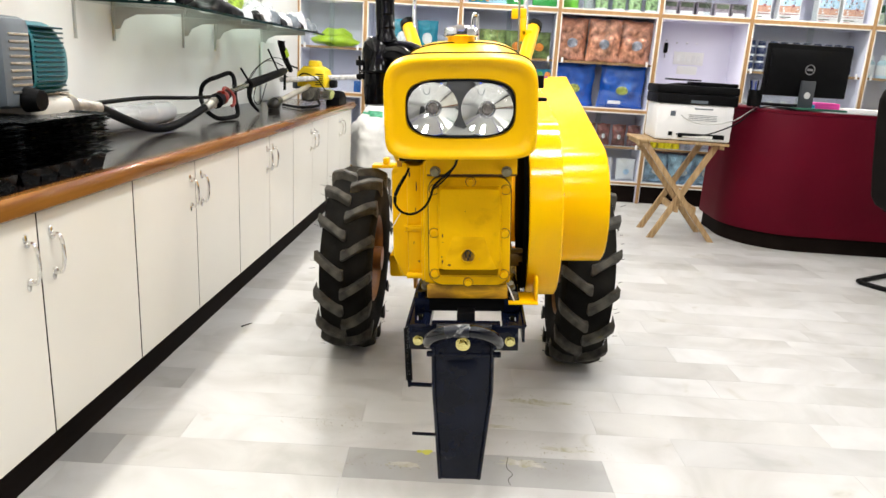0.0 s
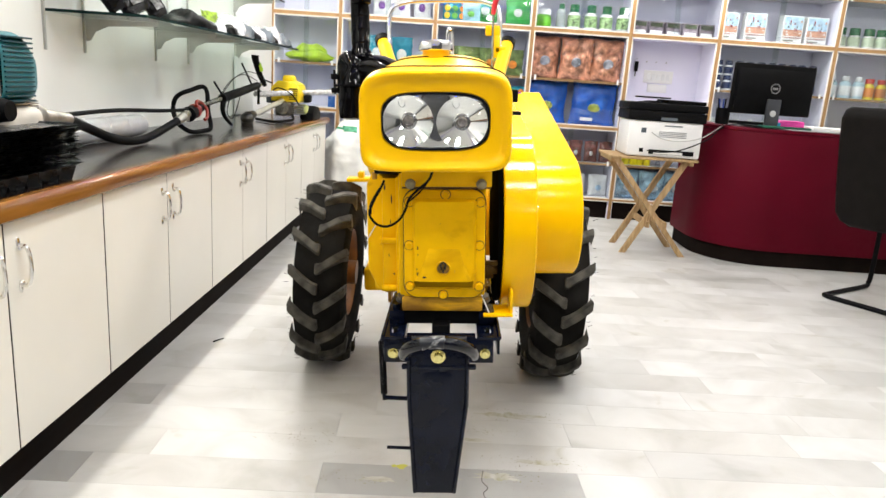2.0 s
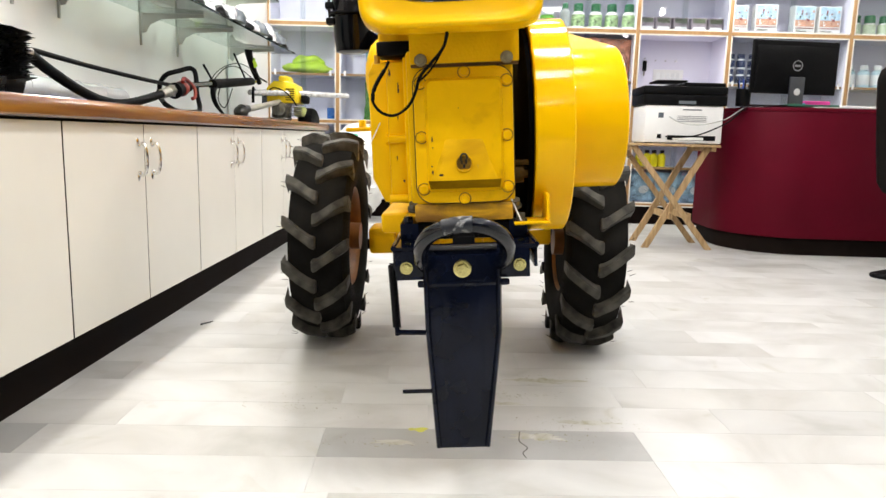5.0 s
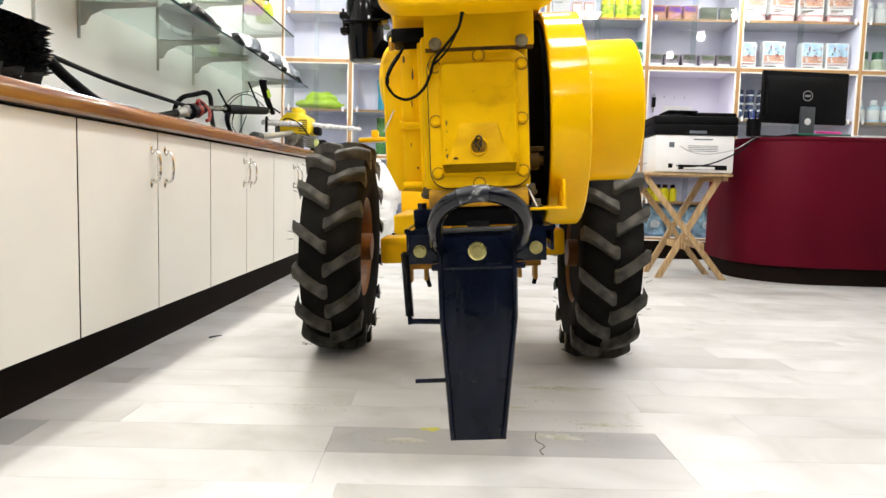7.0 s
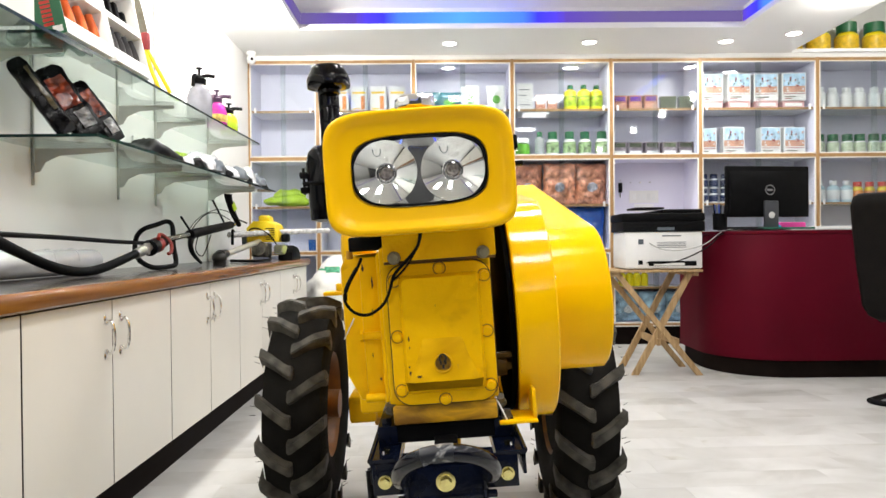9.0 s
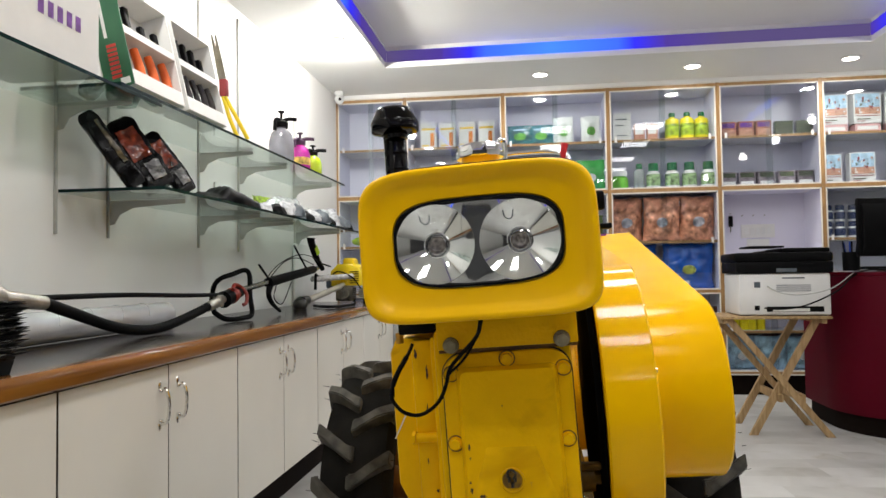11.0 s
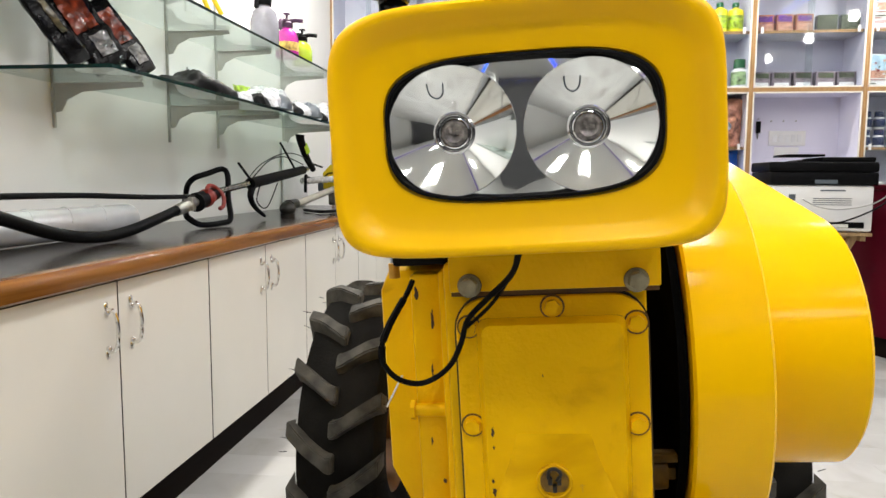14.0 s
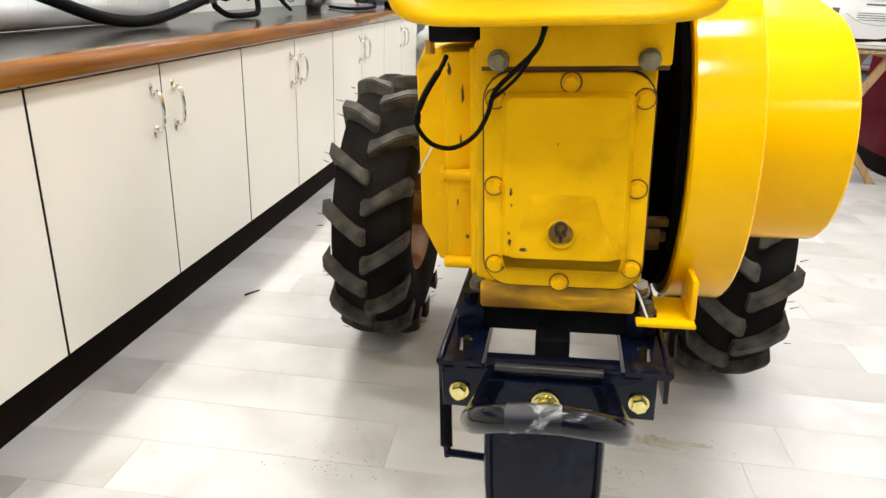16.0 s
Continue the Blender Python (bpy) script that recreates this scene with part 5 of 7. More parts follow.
# ---- visitor chair ----
CHAIRM = pose(2.265, 3.44, 0, 0, 0, -56)
ch = thing("visitor_chair", "black leatherette cantilever chair with a bent black tube frame", "chair", m=CHAIRM)
back = loft(B(), [[(x * w, yy + y * t, z) for x, y in rrect(-0.27, 0.27, -0.04, 0.04, 0.035, 5)] for z, w, t, yy in ((0.40, 0.72, 0.6, 0.075), (0.425, 0.90, 0.85, 0.065), (0.47, 0.985, 1.0, 0.05), (0.62, 1.0, 1.15, 0.015), (0.85, 1.0, 1.1, -0.04), (0.96, 0.98, 1.0, -0.07), (1.005, 0.92, 0.8, -0.08), (1.02, 0.82, 0.4, -0.082))], True, True)
back = part("backrest", back, LEATHER, ch, "tall padded black backrest", 60)
part("seat", box(B(), -0.21, 0.24, 0.06, 0.44, 0.41, 0.48, 0.03, 4), LEATHER, ch)
part("side_bracket", box(B(), -0.283, -0.268, 0.0, 0.03, 0.70, 0.73, 0.004), BLACK, ch)
for s in (-1, 1):
    part("frame_tube", tube(B(), [(s * 0.20, 0.08, 0.405), (s * 0.215, 0.42, 0.405), (s * 0.222, 0.485, 0.39), (s * 0.225, 0.50, 0.33), (s * 0.225, 0.505, 0.10), (s * 0.225, 0.49, 0.03), (s * 0.225, 0.44, 0.0135), (s * 0.225, 0.06, 0.0135), (s * 0.215, 0.015, 0.0135), (s * 0.17, 0.0, 0.0135), (0, 0.0, 0.0135)], 0.0135, 10, 5), BLACK, ch)

# ---- glass shelves on the west wall ----


def glass_shelf(y0, y1, z, depth, bys):
    sh = thing("glass_shelf", "green-edged glass wall shelf on steel brackets", "shelf", "glass shelves on the wall")
    g = part("glass", box(B(), WX + 0.004, WX + depth, y0, y1, z - 0.005, z + 0.005), SHELFGLASS, sh)
    part("front_edge", box(B(), WX + depth + 0.0002, WX + depth + 0.002, y0, y1, z - 0.005, z + 0.005), GLASSEDGE, sh, "dark green polished edge")
    part("end_edge", box(B(), WX + 0.004, WX + depth, y0 - 0.002, y0 - 0.0002, z - 0.005, z + 0.005), GLASSEDGE, sh)
    for y in bys:
        bm = prism(B(), [(WX + 0.012, z - 0.006), (WX + depth * 0.82, z - 0.006), (WX + depth * 0.82, z - 0.020), (WX + 0.10, z - 0.032), (WX + 0.05, z - 0.055), (WX + 0.030, z - 0.088), (WX + 0.012, z - 0.092)], "y", y - 0.002, y + 0.002)
        br = part("bracket", bm, BRACKET, sh)
        part("bracket_lip", box(B(), WX + 0.012, WX + depth * 0.82, y - 0.009, y + 0.009, z - 0.0085, z - 0.0055), BRACKET, br)


glass_shelf(2.515, 4.95, 1.157, 0.36, (2.77, 3.43, 3.85, 4.67))
glass_shelf(0.55, 2.57, 1.4282, 0.32, (0.8, 1.5))
glass_shelf(2.35, 4.70, 1.440, 0.32, (2.50, 3.43, 3.85, 4.62))
for y, za, zb in ((0.8, 0.98, 2.2), (1.5, 0.98, 2.2), (2.50, 1.02, 2.2), (2.77, 1.02, 2.2), (3.43, 1.01, 2.2), (3.85, 1.005, 2.2), (4.67, 1.0, 2.2)):
    bm = box(B(), WX, WX + 0.009, y - 0.0045, y + 0.0045, za, zb, 0.001, 1)
    for k in range(int((zb - za) / 0.025)):
        box(bm, WX + 0.0088, WX + 0.0094, y - 0.0015, y + 0.0015, za + 0.01 + 0.025 * k, za + 0.022 + 0.025 * k)
    single("wall_channel", bm, CHANNEL, "slotted steel shelf channel on the wall", "shelf rail", "slotted shelf channels")

# ---- goods: kinds ----
WHITE = mat("white_bottle_plastic", (0.76, 0.77, 0.77), 0.35, var=0.03, rand=0.06)
GREENCAP = mat("green_cap_plastic", (0.005, 0.11, 0.035), 0.35, rand=0.15)
NAVYCAP = mat("navy_cap_plastic", (0.01, 0.025, 0.10), 0.35)
YELLOWPL = mat("yellow_bottle_plastic", (0.82, 0.68, 0.01), 0.35, rand=0.08)
GREENPR = mat("green_print", (0.12, 0.38, 0.06), 0.5, var=0.5, scale=45)
BLUEPR = mat("blue_sky_print", (0.42, 0.60, 0.76), 0.5, var=0.4, scale=28)
EARTHPR = mat("orange_brown_print", (0.55, 0.29, 0.20), 0.5, var=0.6, scale=50)
REDPR = mat("dark_red_print", (0.28, 0.035, 0.04), 0.5, var=0.5, scale=40)
PINKPR = mat("pale_pink_print", (0.62, 0.36, 0.36), 0.5, var=0.3, scale=20)
PURPLEPR = mat("purple_print", (0.16, 0.05, 0.28), 0.5, var=0.4, scale=40)
BLUEBAG = mat("royal_blue_pouch", (0.006, 0.095, 0.47), 0.22, var=0.45, scale=14, bump=1.0, bscale=38, coat=0.5, rand=0.1)
BROWNBAG = mat("orange_brown_pouch", (0.58, 0.25, 0.15), 0.16, var=0.75, scale=22, bump=1.0, bscale=55, coat=0.9, rand=0.15)
GREENBAG = mat("green_pouch", (0.03, 0.30, 0.05), 0.3, var=0.3, scale=14, bump=1.0, bscale=38, coat=0.5, rand=0.2)
TEALBAG = mat("teal_pouch", (0.01, 0.24, 0.34), 0.3, var=0.2, scale=14, bump=0.4, bscale=22, coat=0.3)
WHITEBAG = mat("white_pouch", (0.72, 0.73, 0.72), 0.35, var=0.06, scale=12, bump=0.4, bscale=22, rand=0.05)
DARKBAG = mat("dark_green_brown_pack", (0.06, 0.075, 0.04), 0.35, var=0.6, scale=30, rand=0.3)
GREYBOX = mat("grey_violet_box", (0.22, 0.18, 0.21), 0.4, var=0.5, scale=25, rand=0.3)
PAPER = mat("white_carton", (0.74, 0.74, 0.73), 0.55, var=0.04, rand=0.04)
YELLOWPR = mat("yellow_print", (0.80, 0.52, 0.02), 0.45, var=0.3, scale=35)
ORANGEPR = mat("orange_print", (0.72, 0.22, 0.02), 0.45, var=0.3, scale=35)


def place(proto, spots):
    """Moves a finished thing to its first spot and copies it to the others."""
    proto.matrix_basis = spots[0]
    for m in spots[1:]:
        copy_thing(proto, m)


def row_of(x0, x1, n, y, z, jy=0.008, turn=5):
    return [pose(x0 + (x1 - x0) * (k / max(1, n - 1)) + random.uniform(-0.004, 0.004), y + random.uniform(-jy, jy), z, 0, 0, random.uniform(-turn, turn)) for k in range(n)]


def bottle(name, label, r, h, body, cap, lab, group, capr=0.6, caph=0.16):
    b = thing(name, label, "bottle", group)
    sh = h * (1 - caph)
    part("body", lathe(B(), [(r * 0.93, 0), (r, 0.006), (r, sh * 0.74), (r * 0.92, sh * 0.84), (r * capr * 0.85, sh * 0.93), (r * capr * 0.85, sh)], seg=16), body, b)
    part("cap", lathe(B(), [(r * capr, sh * 0.95), (r * capr, h - 0.004), (r * capr * 0.9, h), (0, h)], seg=16), cap, b)
    if lab:
        part("label", lathe(B(), [(r + 0.0006, h * 0.12), (r + 0.001, h * 0.125), (r + 0.001, h * 0.56), (r + 0.0006, h * 0.565)], seg=16), lab, b)
    return b


def pouch(name, label, w, h, d, body, spot, group, spotw=0.5, lab2=None, category="packet"):
    """A filled pouch that stands, with crimped ends and a printed patch."""
    p = thing(name, label, category, group)
    bm = B()
    nx, nz = 14, 16
    rings = {}
    for s in (-1, 1):
        for i in range(nx + 1):
            for j in range(nz + 1):
                u, v = i / nx, j / nz
                if s > 0 and (i in (0, nx) or j in (0, nz)):
                    rings[s, i, j] = rings[-1, i, j]
                    continue
                f = (math.sin(math.pi * u) ** 0.5) * (math.sin(math.pi * min(1, v * 1.0)) ** 0.45) * (1.15 - 0.35 * v)
                wob = noise.noise((u * 5, v * 5 + s, w * 9)) * d * 0.42 * math.sin(math.pi * u) * math.sin(math.pi * v)
                rings[s, i, j] = bm.verts.new(((u - 0.5) * w * (1 - 0.06 * math.sin(math.pi * v)) + 0.05 * w * noise.noise((v * 5, math.copysign(3, u - 0.5), h * 7)) * abs(u - 0.5) * 2, s * f * d / 2 + wob, v * h - (0.05 * h * noise.noise((u * 3.3, w * 8, 4)) if j == nz else 0)))
    for s in (-1, 1):
        for i in range(nx):
            for j in range(nz):
                q = (rings[s, i, j], rings[s, i + 1, j], rings[s, i + 1, j + 1], rings[s, i, j + 1])
                bm.faces.new(q if s < 0 else q[::-1])
    part("bag", bm, body, p, smooth=60)

    def patch(nm, cx, cz, pw, ph, mt, off):
        bm = B()
        g = {}
        for i in range(7):
            for j in range(7):
                a, b = (i / 6 - 0.5) * 2, (j / 6 - 0.5) * 2
                q = math.sqrt(max(1e-6, 1 - 0.5 * b * b)), math.sqrt(max(1e-6, 1 - 0.5 * a * a))
                x, z = cx + a * q[0] * pw / 2, cz + b * q[1] * ph / 2
                u, v = x / w + 0.5, z / h
                f = (math.sin(math.pi * u) ** 0.5) * (math.sin(math.pi * v) ** 0.45) * (1.15 - 0.35 * v)
                wob = noise.noise((u * 5, v * 5 - 1, w * 9)) * d * 0.42 * math.sin(math.pi * u) * math.sin(math.pi * v)
                g[i, j] = bm.verts.new((x * (1 - 0.06 * math.sin(math.pi * v)), -f * d / 2 + wob - off, z))
        for i in range(6):
            for j in range(6):
                bm.faces.new((g[i, j], g[i + 1, j], g[i + 1, j + 1], g[i, j + 1]))
        part(nm, bm, mt, p, smooth=60)
    patch("print", 0, h * 0.42, w * spotw, h * spotw * 0.75, spot, 0.005)
    if lab2:
        patch("title_bar", 0, h * 0.76, w * 0.6, h * 0.1, lab2, 0.005)
    return p


def carton(name, label, w, h, d, base, prints, group, category="box"):
    """A carton with printed panels, each (x0, x1, z0, z1, material) as shares of the front."""
    c = thing(name, label, category, group)
    part("case", box(B(), -w / 2, w / 2, 0, d, 0, h, 0.0015, 1), base, c)
    for k, (a, b, z0, z1, mt) in enumerate(prints):
        part("print", box(B(), -w / 2 + a * w, -w / 2 + b * w, -0.0012 - 0.0003 * k, -0.0002, z0 * h, z1 * h), mt, c)
    return c


GY = CY0 + 0.10
LOWZ, LOWS, MIDZ, MIDS, TOPZ, TOPS = 0.1685, 0.4495, 0.7450, 1.0945, 1.4750, 1.8345

# column 1
place(carton("seed_packet", "white carton packet with orange and yellow print", 0.125, 0.20, 0.04, PAPER, [(0.08, 0.92, 0.72, 0.80, YELLOWPR), (0.62, 0.86, 0.1, 0.62, ORANGEPR), (0.1, 0.55, 0.1, 0.16, YELLOWPR)], "packets in cabinet"), row_of(-0.70, -0.26, 4, GY, TOPS))
place(pouch("seed_packet", "white and violet pouch on a shelf", 0.14, 0.21, 0.05, WHITEBAG, PURPLEPR, "packets in cabinet", 0.4), row_of(-0.72, -0.24, 4, GY + 0.02, TOPZ))
place(pouch("seed_packet", "pale teal pouch with a white print", 0.17, 0.24, 0.06, TEALBAG, WHITE, "packets in cabinet", 0.5), [pose(-0.58, GY, MIDS, 0, 0, 4), pose(-0.38, GY + 0.02, MIDS, 0, 0, -5)])
place(pouch("grass_bag", "green leafy bag of coir in clear film", 0.36, 0.30, 0.18, mat("green_leafy_fibre", (0.08, 0.24, 0.04), 0.6, var=0.8, scale=60, bump=0.6, bscale=90), WHITEBAG, "", 0.3, category="bag"), [pose(-0.50, GY + 0.05, MIDZ, 0, 0, 0)])
# column 2
place(pouch("seed_packet", "blue and green flat pouch with a red dot", 0.19, 0.15, 0.04, mat("dark_blue_green_pouch", (0.03, 0.14, 0.17), 0.3, var=0.6, scale=25, coat=0.3, rand=0.3), GREENPR, "packets in cabinet", 0.5, BLUEPR), row_of(0.0, 0.15, 2, GY, TOPS))
place(pouch("seed_packet", "white pouch with a green leaf print", 0.15, 0.20, 0.05, WHITEBAG, GREENPR, "packets in cabinet", 0.45), row_of(0.32, 0.52, 2, GY, TOPS))
p = pouch("dotted_packet", "teal packet with yellow round dots", 0.20, 0.20, 0.05, TEALBAG, TEALBAG, "", 0.2)
for k in range(9):
    a, b = k % 3, k // 3
    part("dot", lathe(B(), [(0.024, 0.0), (0.022, -0.004), (0.0, -0.005)], (-0.06 + a * 0.06, -0.030, 0.045 + b * 0.055), "y", 14), (YELLOWPR, GREENPR, ORANGEPR)[k % 3], p)
place(p, [pose(0.02, GY, TOPZ, 0, 0, 2), pose(0.53, GY - 0.03, MIDZ + 0.07, -6, 0, -3)])
place(pouch("seed_packet", "bright green pouch with pale print", 0.20, 0.23, 0.05, GREENBAG, WHITEBAG, "packets in cabinet", 0.35), row_of(0.26, 0.52, 2, GY, TOPZ))
place(pouch("seed_packet", "pale blue and green pouch", 0.15, 0.15, 0.05, mat("pale_blue_pouch", (0.30, 0.52, 0.62), 0.3, var=0.3, scale=15), GREENPR, "packets in cabinet", 0.4), [pose(0.15, GY - 0.03, TOPZ, 0, 0, -4)])
place(pouch("seed_packet", "mixed green and brown pouch", 0.19, 0.20, 0.06, mat("mixed_green_brown_pouch", (0.16, 0.22, 0.06), 0.4, var=0.8, scale=22, rand=0.3), ORANGEPR, "packets in cabinet", 0.4), row_of(-0.02, 0.50, 4, GY, MIDS))
place(pouch("seed_packet", "dark blue pouch on a shelf", 0.2, 0.24, 0.07, BLUEBAG, WHITEBAG, "packets in cabinet", 0.35), row_of(0.0, 0.35, 3, GY + 0.03, MIDZ))
# column 3
place(carton("seed_packet", "tall white carton with grey print", 0.13, 0.215, 0.05, PAPER, [(0.15, 0.8, 0.75, 0.79, GREYPLASTIC), (0.15, 0.6, 0.55, 0.58, GREYPLASTIC), (0.2, 0.8, 0.2, 0.23, GREYPLASTIC)], "packets in cabinet"), [pose(0.745, GY, TOPS)])
place(carton("seed_packet", "small pink-brown carton with white label", 0.075, 0.125, 0.05, mat("pink_brown_carton", (0.5, 0.24, 0.17), 0.5), [(0.1, 0.9, 0.4, 0.9, WHITE)], "packets in cabinet"), row_of(0.87, 0.96, 2, GY, TOPS))
place(bottle("spray_bottle", "yellow plastic bottle with green printed label", 0.050, 0.195, YELLOWPL, GREENCAP, mat("yellow_green_label", (0.30, 0.42, 0.02), 0.4, var=0.8, scale=50), "yellow bottles", 0.45, 0.11), row_of(1.10, 1.31, 3, GY, TOPS))
place(bottle("storage_jar", "bright green round jar with pale top", 0.062, 0.14, mat("green_jar_plastic", (0.14, 0.45, 0.03), 0.35, var=0.3, scale=18), WHITE, None, "", 0.9, 0.25), [pose(0.72, GY, TOPZ)])
place(bottle("pesticide_bottle", "clear grey bottle with dark cap", 0.038, 0.19, mat("clear_grey_plastic", (0.35, 0.38, 0.38), 0.25), GREENCAP, None, ""), [pose(0.86, GY, TOPZ)])
place(bottle("pesticide_bottle", "white plastic bottle with green cap and leaf label", 0.050, 0.19, WHITE, GREENCAP, mat("leaf_label", (0.26, 0.38, 0.18), 0.4, var=0.9, scale=45), "green-capped bottles", 0.72, 0.26), row_of(0.965, 1.345, 4, GY, TOPZ))
place(pouch("feed_pouch", "orange-brown glossy pouch of seed with pale blue print", 0.262, 0.32, 0.12, BROWNBAG, mat("pale_blue_white_print", (0.42, 0.42, 0.48), 0.3, var=0.7, scale=35), "brown pouches", 0.3), [pose(0.755, GY + 0.02, MIDS, 0, 0, 6), pose(1.01, GY, MIDS, 2, 0, -4), pose(1.255, GY + 0.01, MIDS, 0, 2, 3)])
p = pouch("feed_pouch", "royal blue glossy pouch with yellow-green picture", 0.36, 0.33, 0.13, BLUEBAG, mat("yellow_green_picture", (0.30, 0.33, 0.05), 0.4, var=0.9, scale=70), "blue pouches", 0.27)
part("white_label", box(B(), -0.10, 0.0, -0.068, -0.064, 0.035, 0.06), PAPER, p)
place(p, [pose(0.80, GY + 0.04, MIDZ, 0, 0, 5), pose(1.19, GY + 0.02, MIDZ, 0, 0, -4)])
place(pouch("seed_packet", "dark red-brown foil packet", 0.11, 0.17, 0.06, mat("dark_red_foil", (0.16, 0.05, 0.04), 0.3, var=0.9, scale=28, coat=0.4, rand=0.4), WHITEBAG, "red-brown packets", 0.3), row_of(0.72, 1.33, 6, GY, LOWS))
place(pouch("seed_packet", "pale grey-white packet on the lowest shelf", 0.16, 0.18, 0.07, WHITEBAG, BLUEPR, "pale packets", 0.35), row_of(0.74, 1.3, 4, GY, LOWZ))
# column 4
place(carton("seed_packet", "orange and violet picture carton", 0.105, 0.115, 0.06, mat("orange_violet_carton", (0.42, 0.17, 0.10), 0.4, var=0.6, scale=28, rand=0.4), [(0.1, 0.9, 0.6, 0.9, PURPLEPR), (0.1, 0.9, 0.1, 0.5, EARTHPR)], "packets in cabinet"), row_of(1.50, 1.74, 3, GY, TOPS))
place(carton("seed_packet", "dark green picture carton on a shelf", 0.12, 0.105, 0.06, DARKBAG, [(0.1, 0.9, 0.15, 0.85, DARKBAG)], "packets in cabinet"), row_of(1.88, 2.02, 2, GY, TOPS))
place(carton("seed_packet", "small grey and violet carton", 0.115, 0.105, 0.07, GREYBOX, [(0.1, 0.9, 0.62, 0.92, DARKBAG), (0.1, 0.9, 0.1, 0.35, PAPER)], "small cartons"), row_of(1.48, 2.01, 5, GY - 0.02, TOPZ))
place(bottle("pesticide_bottle", "small yellow bottle with dark cap", 0.03, 0.13, YELLOWPL, BLACK, None, "small yellow bottles"), row_of(1.50, 1.68, 4, GY, LOWS))
place(pouch("seed_packet", "pale blue film pouch on the lowest shelf", 0.22, 0.24, 0.09, mat("pale_blue_film", (0.3, 0.45, 0.55), 0.3, var=0.7, scale=14), WHITEBAG, "pale packets", 0.35), row_of(1.54, 1.95, 3, GY, LOWZ))
# column 5
pic = [(0.05, 0.95, 0.52, 0.97, BLUEPR), (0.05, 0.95, 0.30, 0.52, EARTHPR), (0.05, 0.95, 0.02, 0.22, PAPER)]
for k in range(16):
    a, z = random.uniform(0.07, 0.85), random.uniform(0.28, 0.82)
    pic.append((a, a + random.uniform(0.03, 0.10), z, z + random.uniform(0.02, 0.09), (PAPER, EARTHPR, REDPR, DARKBAG)[k % 4]))
pic += [(0.1, 0.6, 0.12, 0.15, DARKBAG), (0.1, 0.4, 0.06, 0.08, REDPR), (0.06, 0.94, 0.235, 0.25, REDPR)]
place(carton("seed_carton", "white carton with blue sky and field picture", 0.185, 0.215, 0.08, PAPER, pic, "picture cartons"), row_of(2.21, 2.86, 4, GY - 0.02, TOPS + 0.062))
place(carton("seed_carton", "low pink carton under the others", 0.17, 0.062, 0.10, PINKPR, [(0.1, 0.9, 0.3, 0.7, PAPER)], "pink cartons"), row_of(2.21, 2.86, 4, GY - 0.02, TOPS, turn=1))
place(carton("seed_carton", "white picture carton with orange field", 0.165, 0.215, 0.08, PAPER, pic, "picture cartons"), [pose(2.18, GY + 0.01, TOPZ, 0, 0, 2), pose(2.38, GY - 0.03, TOPZ, 0, 0, -3), pose(2.68, GY - 0.01, TOPZ, 0, 0, 3), pose(2.87, GY - 0.01, TOPZ, 0, 0, -2)])
place(bottle("tonic_bottle", "white bottle with navy cap and blue label", 0.034, 0.115, WHITE, NAVYCAP, NAVYCAP, "navy-capped bottles", 0.85, 0.28), row_of(2.15, 2.9, 10, GY, MIDS) + row_of(2.15, 2.9, 10, GY, MIDS + 0.145 - 0.03 + 0.0005))
place(bottle("tonic_bottle", "pale green small bottle", 0.036, 0.13, mat("pale_green_plastic", (0.5, 0.6, 0.42), 0.4), WHITE, None, "pale bottles"), row_of(2.16, 2.88, 8, GY, MIDZ))
# column 6
place(bottle("tonic_bottle", "plain white plastic bottle", 0.045, 0.16, WHITE, WHITE, None, "white bottles", 0.7), row_of(3.07, 3.82, 8, GY, TOPS))
place(bottle("pesticide_bottle", "white bottle with wide green cap", 0.045, 0.155, WHITE, GREENCAP, mat("pale_leaf_label", (0.5, 0.58, 0.42), 0.4, var=0.3, scale=40), "green-capped small bottles", 0.85, 0.32), row_of(3.07, 3.82, 8, GY, TOPZ))
place(bottle("tonic_bottle", "white and pale blue bottle", 0.045, 0.17, mat("pale_blue_plastic", (0.45, 0.62, 0.7), 0.35, rand=0.15), WHITE, WHITE, "blue bottles", 0.6), row_of(3.06, 3.28, 3, GY, MIDS))
place(bottle("tonic_bottle", "yellow bottle with red cap", 0.04, 0.16, YELLOWPL, mat("red_cap_plastic", (0.5, 0.03, 0.02), 0.35), mat("orange_label", (0.62, 0.2, 0.03), 0.4, rand=0.3), "red-capped bottles", 0.8, 0.2), row_of(3.37, 3.85, 6, GY, MIDS))
place(carton("seed_packet", "flat bright yellow carton", 0.20, 0.07, 0.12, YELLOWPR, [(0.1, 0.9, 0.2, 0.5, ORANGEPR)], "yellow cartons"), row_of(3.12, 3.78, 4, GY, MIDZ))
# tall jars above the cabinets
ledge = single("cabinet_ledge", box(B(), 2.785, 3.9, CY0 - 0.02, NY - 0.002, 2.2505, 2.275), CEILPAINT, "white painted ledge above the display cabinets", "ledge")
place(bottle("feed_jar", "large yellow jar with green lid and green base", 0.088, 0.26, YELLOWPL, GREENCAP, mat("yellow_jar_label", (0.75, 0.5, 0.02), 0.4, var=0.25, scale=30), "jars above the cabinets", 0.85, 0.28), row_of(2.89, 3.8, 5, 5.82, 2.2755))
